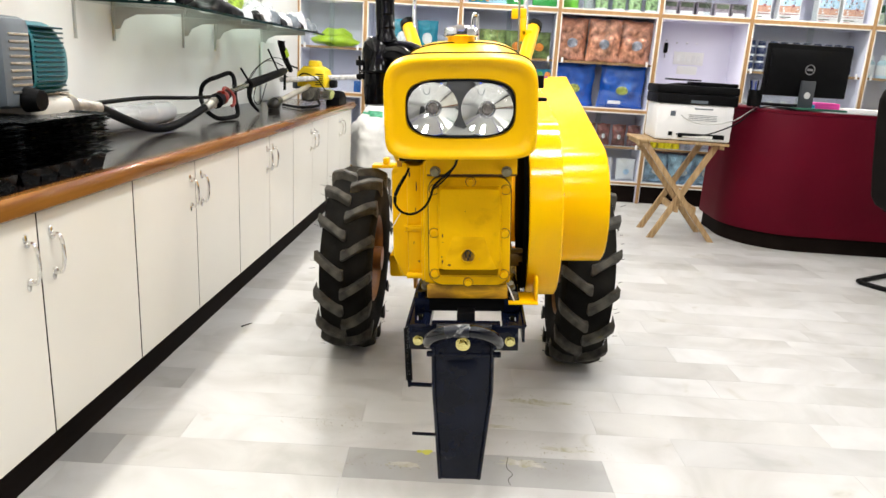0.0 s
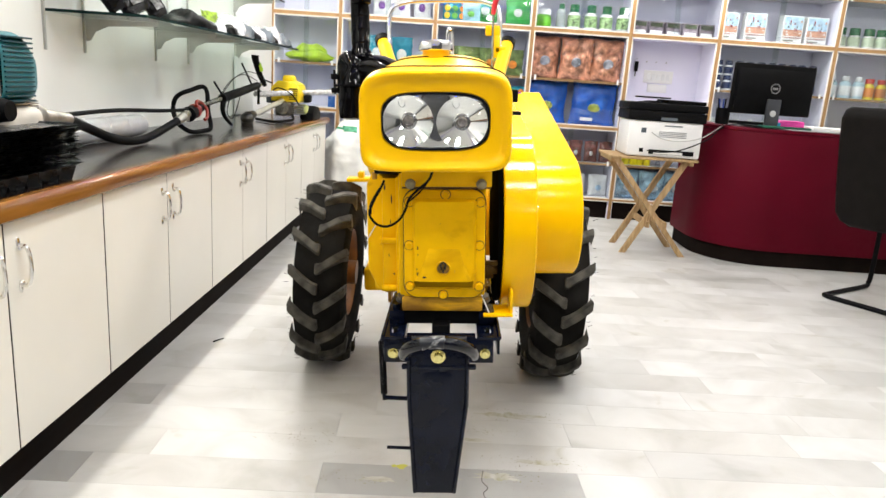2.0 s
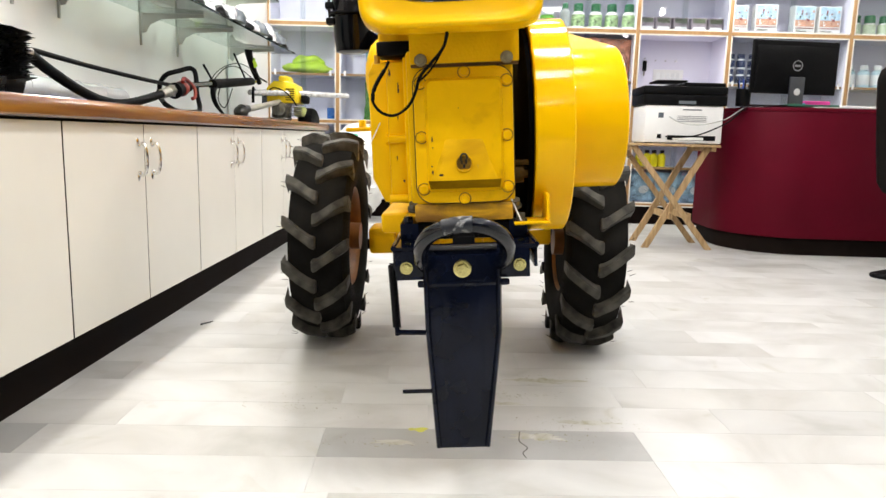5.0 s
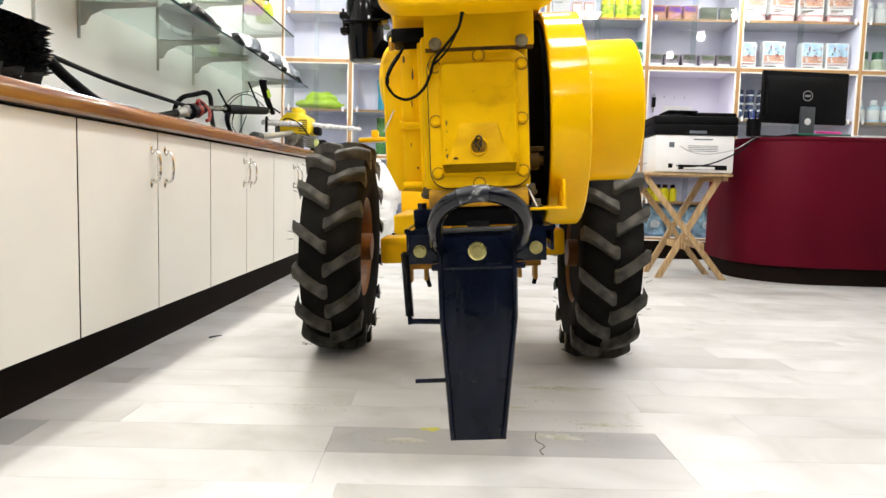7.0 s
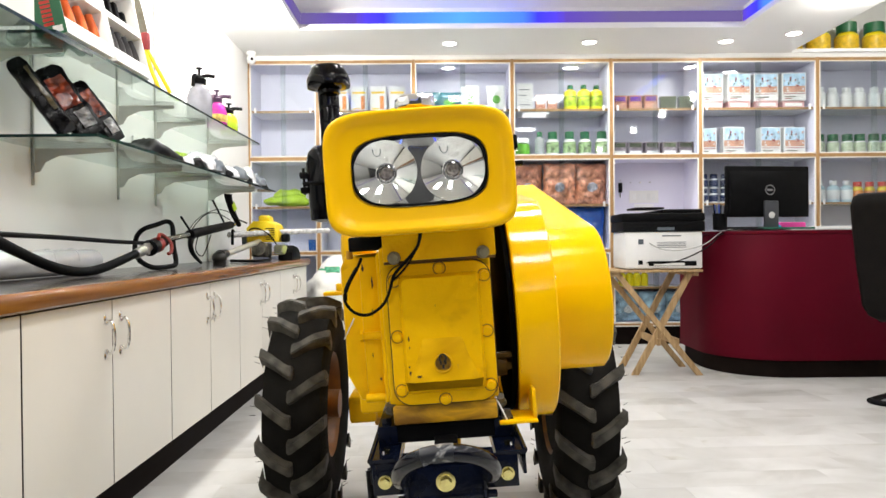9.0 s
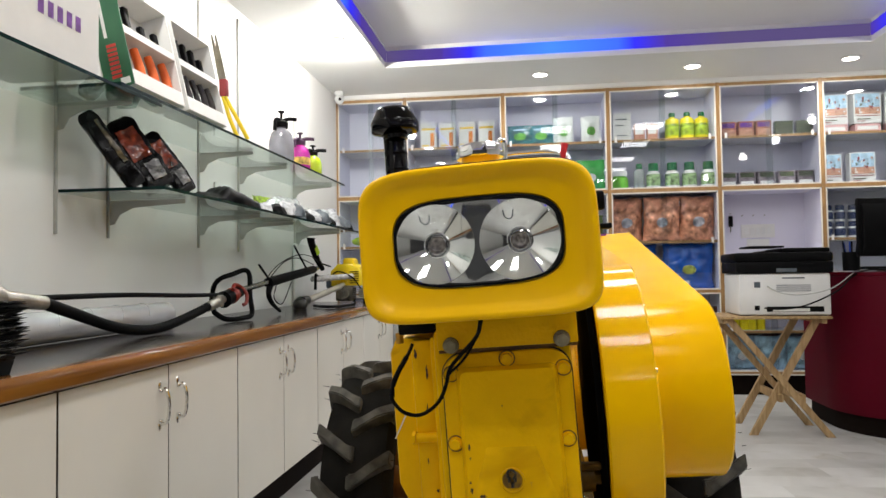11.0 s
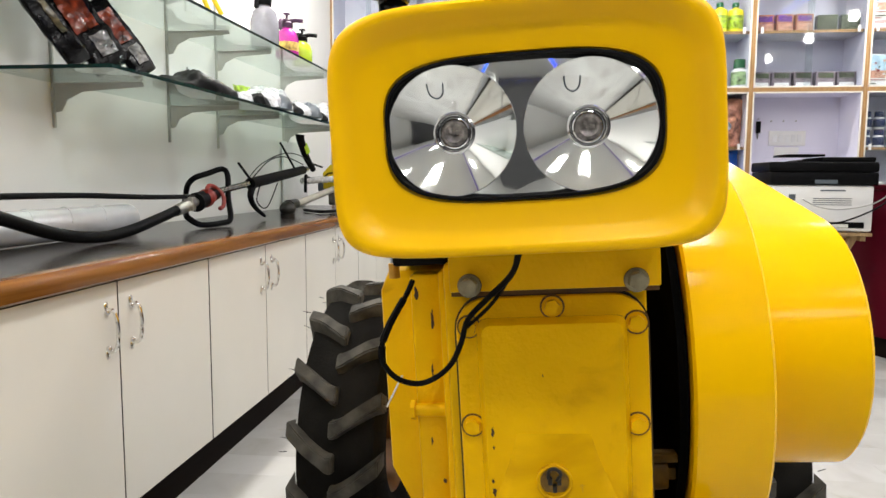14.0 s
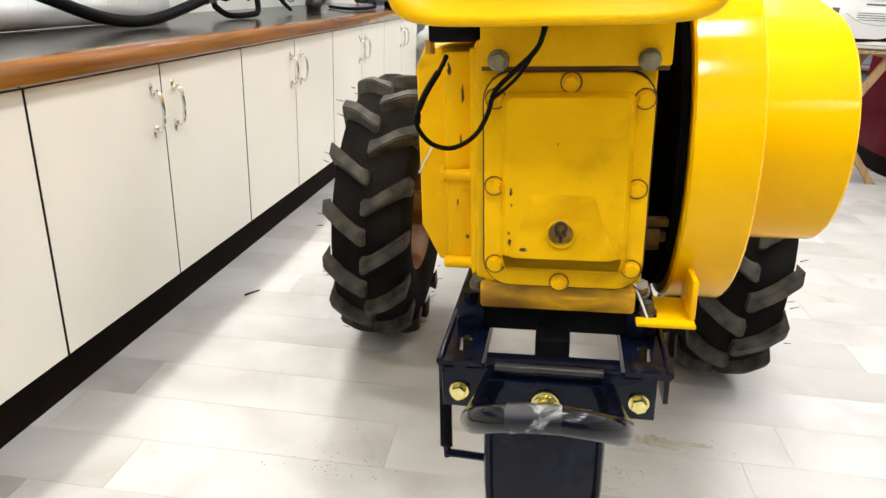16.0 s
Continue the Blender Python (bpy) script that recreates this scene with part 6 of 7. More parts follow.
# column 0: lime cloths and a blue box
bm = ball(ball(B(), (-1.13, GY + 0.06, MIDS + 0.045), 0.15, (1.35, 0.6, 0.30), 24, 12), (-1.12, GY + 0.06, MIDS + 0.09), 0.10, (1.3, 0.6, 0.55), 20, 10)
for v in bm.verts:
    v.co += Vector((0, 0.5, 1)) * noise.noise(v.co * 14) * 0.03
    v.co.z = max(v.co.z, MIDS + 0.001)
single("folded_cloth", bm, LIME, "heap of lime green fabric in the cabinet", "cloth", smooth=60)
single("card_box", box(B(), -0.96, -0.89, GY - 0.02, GY + 0.06, MIDZ + 0.0005, MIDZ + 0.09, 0.002), mat("blue_carton", (0.01, 0.12, 0.42), 0.4), "small bright blue carton in the cabinet", "box")

# niche: switch board, hooks and keys
sw = thing("switch_board", "white modular switch plate in the niche", "switch")
part("plate", box(B(), 1.62, 1.86, CY1 - 0.022, CY1 - 0.0125, 1.115, 1.215, 0.003), WHITEPLASTIC, sw)
for k in range(5):
    part("rocker", box(B(), 1.645 + k * 0.04, 1.672 + k * 0.04, CY1 - 0.0255, CY1 - 0.0222, 1.14, 1.19, 0.001, 1), WHITE, sw)
part("socket", box(B(), 1.66, 1.82, CY1 - 0.02, CY1 - 0.0125, 1.04, 1.105, 0.003), WHITEPLASTIC, sw)
keys = thing("key_bunch", "bunch of dark keys on a wall hook", "keys")
part("hook", rod(B(), (1.545, CY1 - 0.0125, 1.295), (1.545, CY1 - 0.035, 1.30), 0.003, seg=8), STEEL, keys)
part("fob", box(B(), 1.531, 1.562, CY1 - 0.032, CY1 - 0.02, 1.20, 1.28, 0.004), BLACK, keys)
part("key", box(B(), 1.540, 1.548, CY1 - 0.028, CY1 - 0.025, 1.16, 1.205, 0.001, 1), STEEL, keys)
for k in range(3):
    single("wall_hook", rod(B(), (1.63 + k * 0.08, CY1 - 0.0125, 1.28), (1.63 + k * 0.08, CY1 - 0.03, 1.283), 0.004, seg=8), STEEL, "small empty hook on the panel", "hook", "wall hooks")

# corner camera
cc = thing("security_camera", "small white dome camera in the ceiling corner", "camera unit")
part("mount", rod(B(), (-1.34, 5.50, CEIL - 0.0005), (-1.34, 5.50, CEIL - 0.03), 0.035, seg=20), WHITE, cc)
part("dome", ball(B(), (-1.34, 5.50, CEIL - 0.058), 0.036), WHITE, cc)
part("eye", ball(B(), (-1.325, 5.468, CEIL - 0.062), 0.011), BLACK, cc)

# desk things
DZ = 0.8645
cup = thing("pen_holder", "black mesh pen cup with blue and black pens", "pen holder")
part("cup", lathe(B(), [(0.04, DZ), (0.042, DZ + 0.10), (0.039, DZ + 0.10), (0.037, DZ + 0.006), (0, DZ + 0.006)], (1.755, 4.44, 0), "z", 18), BLACK, cup)
for k in range(6):
    a = k * 1.05
    part("pen", rod(B(), (1.755 + 0.02 * math.cos(a), 4.44 + 0.02 * math.sin(a), DZ + 0.01), (1.755 + 0.04 * math.cos(a), 4.44 + 0.04 * math.sin(a), DZ + 0.15 + 0.02 * random.random()), 0.0045, seg=8), (mat("blue_pen", (0.02, 0.06, 0.35), 0.4), BLACK)[k % 2], cup)
single("keyboard", box(B(), 1.86, 2.30, 4.60, 4.74, DZ, DZ + 0.022, 0.004), BLACK, "black desktop keyboard behind the monitor", "keyboard")
single("pink_tray", box(B(), 2.14, 2.30, 4.48, 4.60, DZ, DZ + 0.045, 0.01), mat("pink_plastic", (0.75, 0.05, 0.35), 0.4), "bright pink plastic tray on the desk", "tray")
single("blue_pouch", box(B(), 2.07, 2.14, 4.46, 4.54, DZ, DZ + 0.03, 0.008), mat("sky_blue_plastic", (0.02, 0.35, 0.6), 0.4), "small sky blue case on the desk", "case")
single("green_folder", box(B(), 1.95, 2.25, 4.29, 4.37, DZ, DZ + 0.012, 0.002), mat("dark_green_folder", (0.01, 0.10, 0.06), 0.4), "dark green folder on the desk", "folder")
single("notepad", box(B(), 2.33, 2.60, 4.42, 4.62, DZ, DZ + 0.018, 0.002), PAPER, "white paper notepad on the desk", "notepad")

# ---- on the worktop ----
WZ = 0.6985


def tray_stack(y0, y1, x0, x1, n, h):
    st = thing("seedling_tray_stack", "stack of thin black plastic seedling trays", "tray stack", "stacks of seedling trays")
    bm = B()
    for i in range(7):
        for j in range(5):
            cx, cy = x0 + (i + 0.5) * (x1 - x0) / 7, y0 + (j + 0.5) * (y1 - y0) / 5
            rod(bm, (cx, cy, WZ), (cx, cy, WZ + 0.036), 0.020, 0.032, 4)
    tagged(part("cell_underside", bm, TRAYBLACK, st, smooth=0), kind="stuff")
    for k in range(n):
        z = WZ + 0.036 + (h - 0.036) * k / n
        j = [random.uniform(-0.007, 0.007) for _ in range(4)]
        bm = B()
        q = 14
        loop_pts = []
        for a, b, c, d in ((x0 + j[0], y0 + j[2], x1 + j[1], y0 + j[2]), (x1 + j[1], y0 + j[2], x1 + j[1], y1 + j[3]), (x1 + j[1], y1 + j[3], x0 + j[0], y1 + j[3]), (x0 + j[0], y1 + j[3], x0 + j[0], y0 + j[2])):
            for s in range(q):
                loop_pts.append((a + (c - a) * s / q + random.uniform(-0.0025, 0.0025), b + (d - b) * s / q + random.uniform(-0.0025, 0.0025)))
        vs = [bm.verts.new((x, y, z + random.uniform(-0.001, 0.0015))) for x, y in loop_pts]
        cxm, cym = (x0 + x1) / 2, (y0 + y1) / 2
        vi = [bm.verts.new((cxm + (x - cxm) * 0.94, cym + (y - cym) * 0.94, z - 0.004)) for x, y in loop_pts]
        m = len(vs)
        for s in range(m):
            bm.faces.new((vs[s], vs[(s + 1) % m], vi[(s + 1) % m], vi[s]))
        bm.faces.new(vi)
        part("tray", bm, TRAYBLACK, st, smooth=0)
    return st


tray_stack(1.41, 1.745, -1.30, -0.885, 26, 0.142)
tray_stack(1.03, 1.39, -1.30, -0.88, 26, 0.148)

# knapsack engine of the brush cutter
eng = thing("backpack_engine", "teal and grey backpack brush-cutter engine with aluminium crankcase", "engine")
EYC, EXC = 1.70, -1.105
bm = loft(B(), [[(EXC + dx, EYC - 0.08, 0.955 + dz) for dx, dz in rrect(-0.10, 0.11, -0.085, 0.095, 0.05, 6)], [(EXC + dx, EYC + 0.035, 0.955 + dz) for dx, dz in rrect(-0.10, 0.11, -0.085, 0.095, 0.055, 6)],
                [(EXC + dx, EYC + 0.085, 0.95 + dz) for dx, dz in rrect(-0.085, 0.095, -0.075, 0.075, 0.055, 6)], [(EXC + dx, EYC + 0.11, 0.94 + dz) for dx, dz in rrect(-0.05, 0.06, -0.05, 0.045, 0.04, 6)]], cap1=True)
cover = part("cover", bm, TEAL, eng, "teal slatted plastic cover", 50)
for k in range(14):
    z = 0.885 + k * 0.0115
    part("vent_rib", box(B(), EXC + 0.09, EXC + 0.1135, EYC - 0.07, EYC + 0.045, z, z + 0.0045, 0.001, 1), mat("dark_teal_plastic", (0.002, 0.045, 0.06), 0.4), cover)
for k in range(7):
    part("cooling_fin", box(B(), EXC - 0.04, EXC + 0.085, EYC - 0.02, EYC + 0.10, 0.845 + k * 0.006, 0.848 + k * 0.006), ALU, eng)
bm = box(B(), EXC - 0.105, EXC + 0.115, EYC - 0.19, EYC - 0.081, 0.85, 1.055, 0.02)
side = part("side_cover", bm, GREYPLASTIC, eng, "grey side cover with vents")
for k in range(9):
    z = 0.885 + k * 0.016
    part("vent_slat", box(B(), EXC + 0.1145, EXC + 0.118, EYC - 0.17, EYC - 0.10, z, z + 0.006, 0.001, 1), ALU, side)
part("base", box(B(), EXC - 0.10, EXC + 0.10, EYC - 0.2, EYC + 0.10, WZ, 0.78, 0.012), GREYPLASTIC, eng)
part("fuel_tank", box(B(), EXC - 0.02, EXC + 0.12, EYC - 0.09, EYC + 0.08, 0.781, 0.872, 0.03, 4), mat("milky_tank_plastic", (0.46, 0.44, 0.39), 0.4), eng, "milky white fuel tank")
bm = rod(B(), (EXC + 0.03, EYC + 0.08, 0.85), (EXC + 0.03, EYC + 0.19, 0.838), 0.05, 0.028, 20)
rod(bm, (EXC + 0.03, EYC + 0.19, 0.838), (EXC + 0.035, EYC + 0.33, 0.822), 0.021, 0.017, 16)
part("clutch_housing", bm, ALU, eng, "cast aluminium clutch housing")
part("carburettor_knob", rod(B(), (EXC + 0.115, EYC - 0.12, 0.87), (EXC + 0.15, EYC - 0.12, 0.87), 0.03, 0.024, 16), BLACK, eng)
# flexible shaft and handle
sx = -1.10
fs = thing("brush_cutter_shaft", "black flexible drive shaft with loop handle and steel tube", "brush cutter")
part("flex_shaft", tube(B(), [(EXC + 0.036, EYC + 0.32, 0.824), (sx, 2.18, 0.788), (sx, 2.36, 0.738), (sx, 2.52, 0.717), (sx, 2.66, 0.724), (sx, 2.83, 0.752), (sx, 2.93, 0.772)], 0.0155, 12, 6), BLACK, fs, "thick black rubber flexible shaft")
part("throttle_cable", tube(B(), [(EXC + 0.03, EYC + 0.31, 0.834), (sx - 0.03, 2.45, 0.828), (sx - 0.01, 2.8, 0.815), (sx, 3.08, 0.81)], 0.0075, 8, 6), BLACK, fs, "thin black throttle cable")
bm = rod(B(), (sx, 2.92, 0.768), (sx, 3.0, 0.783), 0.018, 0.02, 16)
rod(bm, (sx, 3.0, 0.783), (sx, 3.065, 0.795), 0.014, 0.014, 12)
box(bm, sx - 0.012, sx + 0.02, 2.99, 3.015, 0.765, 0.81, 0.003)
part("coupling", bm, ALU, fs, "cast metal coupling")
part("grip_body", rod(B(), (sx, 3.05, 0.79), (sx, 3.20, 0.818), 0.033, 0.022, 18), BLACK, fs)
bm = tube(B(), [(sx + 0.02, 3.09, 0.828), (sx + 0.01, 3.13, 0.846), (sx + 0.01, 3.18, 0.838), (sx + 0.03, 3.195, 0.81), (sx + 0.035, 3.185, 0.775), (sx + 0.03, 3.165, 0.765)], 0.0075, 10, 5)
part("red_guard", bm, ORANGE, fs, "orange-red plastic lever guard")
bm = rod(B(), (sx, 3.105, 0.799), (sx, 3.125, 0.803), 0.030, 0.032, 20)
rod(bm, (sx, 3.125, 0.803), (sx, 3.16, 0.81), 0.032, 0.024, 20)
part("red_collar", bm, ORANGE, fs, "orange-red plastic collar")
part("loop_handle", tube(B(), [(sx - 0.06, 3.10, 0.738), (sx - 0.13, 3.22, 0.772), (sx - 0.16, 3.285, 0.805), (sx - 0.145, 3.275, 0.845), (sx - 0.105, 3.25, 0.872), (sx - 0.075, 3.295, 0.889), (sx - 0.042, 3.345, 0.906), (sx - 0.016, 3.335, 0.88), (sx, 3.30, 0.80), (sx + 0.026, 3.26, 0.726), (sx + 0.018, 3.21, 0.7115), (sx - 0.01, 3.10, 0.7115), (sx - 0.06, 3.10, 0.738)], 0.0105, 10, 5), BLACK, fs, "black D-shaped loop handle")
part("steel_tube", rod(B(), (sx, 3.12, 0.815), (sx, 4.20, 0.918), 0.0125, seg=14), STEEL, fs)
part("throttle_grip", rod(B(), (sx, 3.50, 0.850), (sx, 4.14, 0.912), 0.023, 0.021, 14), BLACK, fs)
bm = tube(B(), [(sx, 3.53, 0.842), (sx + 0.01, 3.48, 0.80), (sx + 0.01, 3.52, 0.757), (sx + 0.01, 3.62, 0.715)], [0.015, 0.007], 10, 5)
part("trigger_hook", bm, BLACK, fs)
part("control_stick", tube(B(), [(sx, 4.30, 0.915), (sx - 0.01, 4.22, 0.98), (sx - 0.02, 4.17, 1.06), (sx - 0.02, 4.165, 1.085)], [0.014, 0.023], 10, 5), BLACK, fs)
part("yellow_band", rod(B(), (sx - 0.007, 4.215, 1.0), (sx - 0.014, 4.19, 1.035), 0.0215, seg=12), LIME, fs, "yellow-green band on the stick")
bm = tube(B(), [(sx, 3.45, 0.85), (sx, 3.62, 0.93), (sx, 3.9, 0.985), (sx, 4.15, 0.975), (sx, 4.28, 0.93)], 0.0022, 6, 6)
tube(bm, [(sx - 0.02, 3.55, 0.86), (sx - 0.02, 3.75, 0.945), (sx - 0.02, 3.95, 0.97), (sx - 0.02, 4.2, 0.94)], 0.0025, 6, 6)
tube(bm, [(sx + 0.02, 3.56, 0.85), (sx + 0.02, 3.52, 0.78), (sx + 0.01, 3.65, 0.75), (sx, 3.8, 0.85)], 0.0025, 6, 6)
part("control_wire", bm, BLACK, fs)
for a, b in (((sx, 3.52, 0.86), (sx - 0.01, 3.42, 0.93)), ((sx, 4.02, 0.92), (sx - 0.01, 3.87, 1.03)), ((sx, 4.24, 0.95), (sx + 0.01, 4.42, 0.93))):
    part("stub_lever", rod(B(), a, b, 0.005, seg=8), BLACK, fs)
# yellow brush cutter lying at the end
bc = thing("yellow_brush_cutter", "yellow-engined brush cutter with white wrapped shaft", "brush cutter")
bm = prism(B(), [(-1.115, 0.815), (-0.930, 0.815), (-0.922, 0.865), (-0.945, 0.925), (-0.985, 0.945), (-1.075, 0.945), (-1.118, 0.90)], "y", 4.51, 4.73, 0.010, 3)
prism(bm, [(-1.055, 0.9452), (-0.985, 0.9452), (-0.990, 0.972), (-1.005, 0.982), (-1.045, 0.982), (-1.055, 0.970)], "y", 4.56, 4.67, 0.006, 2)
ec = part("engine_cover", bm, SAFETYYELLOW, bc, "bright yellow engine cover")
for k in range(8):
    part("cover_rib", box(B(), -1.108 + 0.013 * k, -1.102 + 0.013 * k, 4.5045, 4.5096, 0.828, 0.905, 0.001, 1), SAFETYYELLOW, ec)
for k in range(6):
    part("cooling_slot", box(B(), -0.998, -0.945, 4.5075, 4.5098, 0.830 + 0.013 * k, 0.836 + 0.013 * k), BLACK, ec)
bm = box(B(), -1.085, -0.985, 4.50, 4.62, 0.725, 0.812, 0.012)
rod(bm, (-1.03, 4.46, 0.775), (-1.03, 4.50, 0.775), 0.038, 0.045, 20)
rod(bm, (-1.03, 4.44, 0.775), (-1.03, 4.46, 0.775), 0.012, 0.012, 12)
part("crankcase", bm, mat("dark_dirty_alloy", (0.16, 0.15, 0.125), 0.45, metal=0.6, var=0.6, scale=40, bump=0.4), bc)
for k in range(6):
    part("cylinder_fin", box(B(), -0.984, -0.915, 4.515, 4.60, 0.742 + 0.012 * k, 0.746 + 0.012 * k, 0.001, 1), ALU, bc)
part("tank", box(B(), -0.975, -0.905, 4.60, 4.70, 0.735, 0.800, 0.02, 3), mat("pale_lime_tank", (0.52, 0.58, 0.20), 0.35, var=0.2), bc, "pale lime fuel tank")
bm = prism(B(), [(4.64, WZ + 0.0005), (4.90, WZ + 0.0005), (4.90, WZ + 0.045), (4.82, WZ + 0.085), (4.70, WZ + 0.095), (4.64, WZ + 0.05)], "x", -0.955, -0.865, 0.008, 2)
part("skid", bm, BLACK, bc, "black plastic base")
bm = tube(B(), [(-1.15, 4.27, 0.858), (-1.04, 4.42, 0.868), (-0.95, 4.58, 0.876), (-0.83, 4.80, 0.885), (-0.70, 5.03, 0.893)], 0.0165, 14, 14)
for v in bm.verts:
    v.co += Vector((noise.noise(v.co * 60), noise.noise(v.co * 60 + Vector((9, 0, 0))), noise.noise(v.co * 55 + Vector((0, 9, 0))))) * 0.006
part("wrapped_shaft", bm, mat("bubble_wrap", (0.55, 0.55, 0.54), 0.25, var=0.35, scale=60, bump=1.0, bscale=90), bc, "shaft in crumpled bubble wrap", 60)
part("recoil_housing", lathe(B(), [(0.055, 4.731), (0.055, 4.75), (0.045, 4.77), (0.02, 4.775)], (-1.02, 0, 0.87), "y", 20), BLACK, bc)
part("exhaust_box", box(B(), -0.918, -0.880, 4.56, 4.66, 0.815, 0.865, 0.010), BLACK, bc)
part("carburettor", box(B(), -1.155, -1.115, 4.54, 4.64, 0.80, 0.87, 0.008), GREYPLASTIC, bc)
part("choke_cable", tube(B(), [(-1.13, 4.52, 0.85), (-1.06, 4.45, 0.90), (-0.98, 4.47, 0.87), (-0.93, 4.50, 0.80)], 0.004, 6, 5), BLACK, bc)
part("lower_tube", rod(B(), (-1.075, 3.90, 0.745), (-1.04, 4.52, 0.82), 0.0165, seg=12), mat("pale_metal_tube", (0.62, 0.6, 0.52), 0.4, metal=0.5), bc)
bm = rod(B(), (-1.077, 3.87, 0.745), (-1.074, 3.96, 0.755), 0.030, 0.022, 14)
rod(bm, (-1.08, 3.87, 0.696), (-1.08, 3.87, 0.712), 0.030, 0.036, 18)
ball(bm, (-1.08, 3.87, 0.735), 0.038, (1, 1, 0.9))
part("gear_head", bm, mat("dull_dark_metal", (0.022, 0.020, 0.017), 0.35, metal=0.0, var=0.3), bc, "dark metal gear head")
part("handle_bar", tube(B(), [(-1.12, 4.40, 0.86), (-1.13, 4.30, 0.875), (-1.12, 4.24, 0.88), (-1.12, 4.235, 0.80)], 0.008, 8, 5), BLACK, bc)
part("hose", tube(B(), [(-1.15, 4.30, WZ + 0.01), (-1.0, 4.15, WZ + 0.01), (-0.95, 4.4, WZ + 0.012), (-1.0, 4.6, WZ + 0.03)], 0.008, 8, 6), BLACK, bc)
# roll of clear film
bm = lathe(B(), [(0.036, 2.05), (0.036, 1.985), (0.045, 1.98), (0.046, 2.0), (0.045, 2.4), (0.044, 2.88), (0.043, 2.90), (0.020, 2.89)], (-1.255, 0, WZ + 0.0465), "y", 24)
for v in bm.verts:
    v.co += (v.co - Vector((-1.255, v.co.y, WZ + 0.0465))) * noise.noise(v.co * 12) * 0.08
    v.co.z = max(v.co.z, WZ)
roll = thing("film_roll", "roll of clear plastic film on the worktop", "film roll")
part("wound_film", bm, ROLLFILM, roll, "", 60)
part("core", lathe(B(), [(0.020, 2.895), (0.020, 2.905), (0.016, 2.905), (0.016, 1.96), (0.020, 1.96), (0.020, 2.0)], (-1.255, 0, WZ + 0.0465), "y", 20, False), mat("grey_card_core", (0.35, 0.31, 0.26), 0.7), roll, "grey cardboard core")
for k in range(5):
    y = 2.12 + 0.15 * k
    bm = tube(B(), [(-1.255 + 0.0462 * math.cos(q), y + 0.02 * q, WZ + 0.0465 + 0.0462 * math.sin(q)) for q in (0.1, 0.6, 1.1, 1.6, 2.1)], 0.0012, 5, 3)
    part("film_fold", bm, ROLLFILM, roll)
# white carton behind the tools
single("wall_carton", box(B(), -1.392, -1.372, 4.62, 5.02, 0.70, 1.08, 0.012), PAPER, "white rounded panel leaning on the wall", "panel")

# sack beside the counter
bm = ball(B(), (0, 0, 0.36), 0.36, (0.62, 0.5, 1.0), 64, 48)
for v in bm.verts:
    k = max(0, (v.co.z - 0.5) / 0.25)
    v.co.x *= 1 - 0.12 * k
    n1 = noise.noise(Vector((v.co.x * 9, v.co.y * 9, v.co.z * 5)))
    n2 = noise.noise(Vector((v.co.x * 10 + v.co.z * 16, v.co.y * 12, v.co.z * 26)))
    v.co += Vector((v.co.x, v.co.y, 0)) * (n1 * 0.22 + (0.5 - abs(n2)) * 0.16) + Vector((0, 0, noise.noise(v.co * 7) * 0.02))
    v.co.z = max(0.0, v.co.z)
for q in bm.faces:
    c = q.calc_center_median()
    if q.normal.y < 0.1 and 0.605 + 0.01 * math.sin(c.x * 30) < c.z < 0.632 and -0.15 < c.x < 0.0:
        q.material_index = 1
sack = single("sack", bm, [WOVEN, mat("green_sack_print", (0.05, 0.3, 0.16), 0.5, var=0.4, scale=40)], "white woven plastic sack with green print", "sack", m=pose(-0.67, 5.33, 0, 0, 0, 10), smooth=70)

# ---- on the glass shelves ----
LZ, UZ = 1.1625, 1.4455


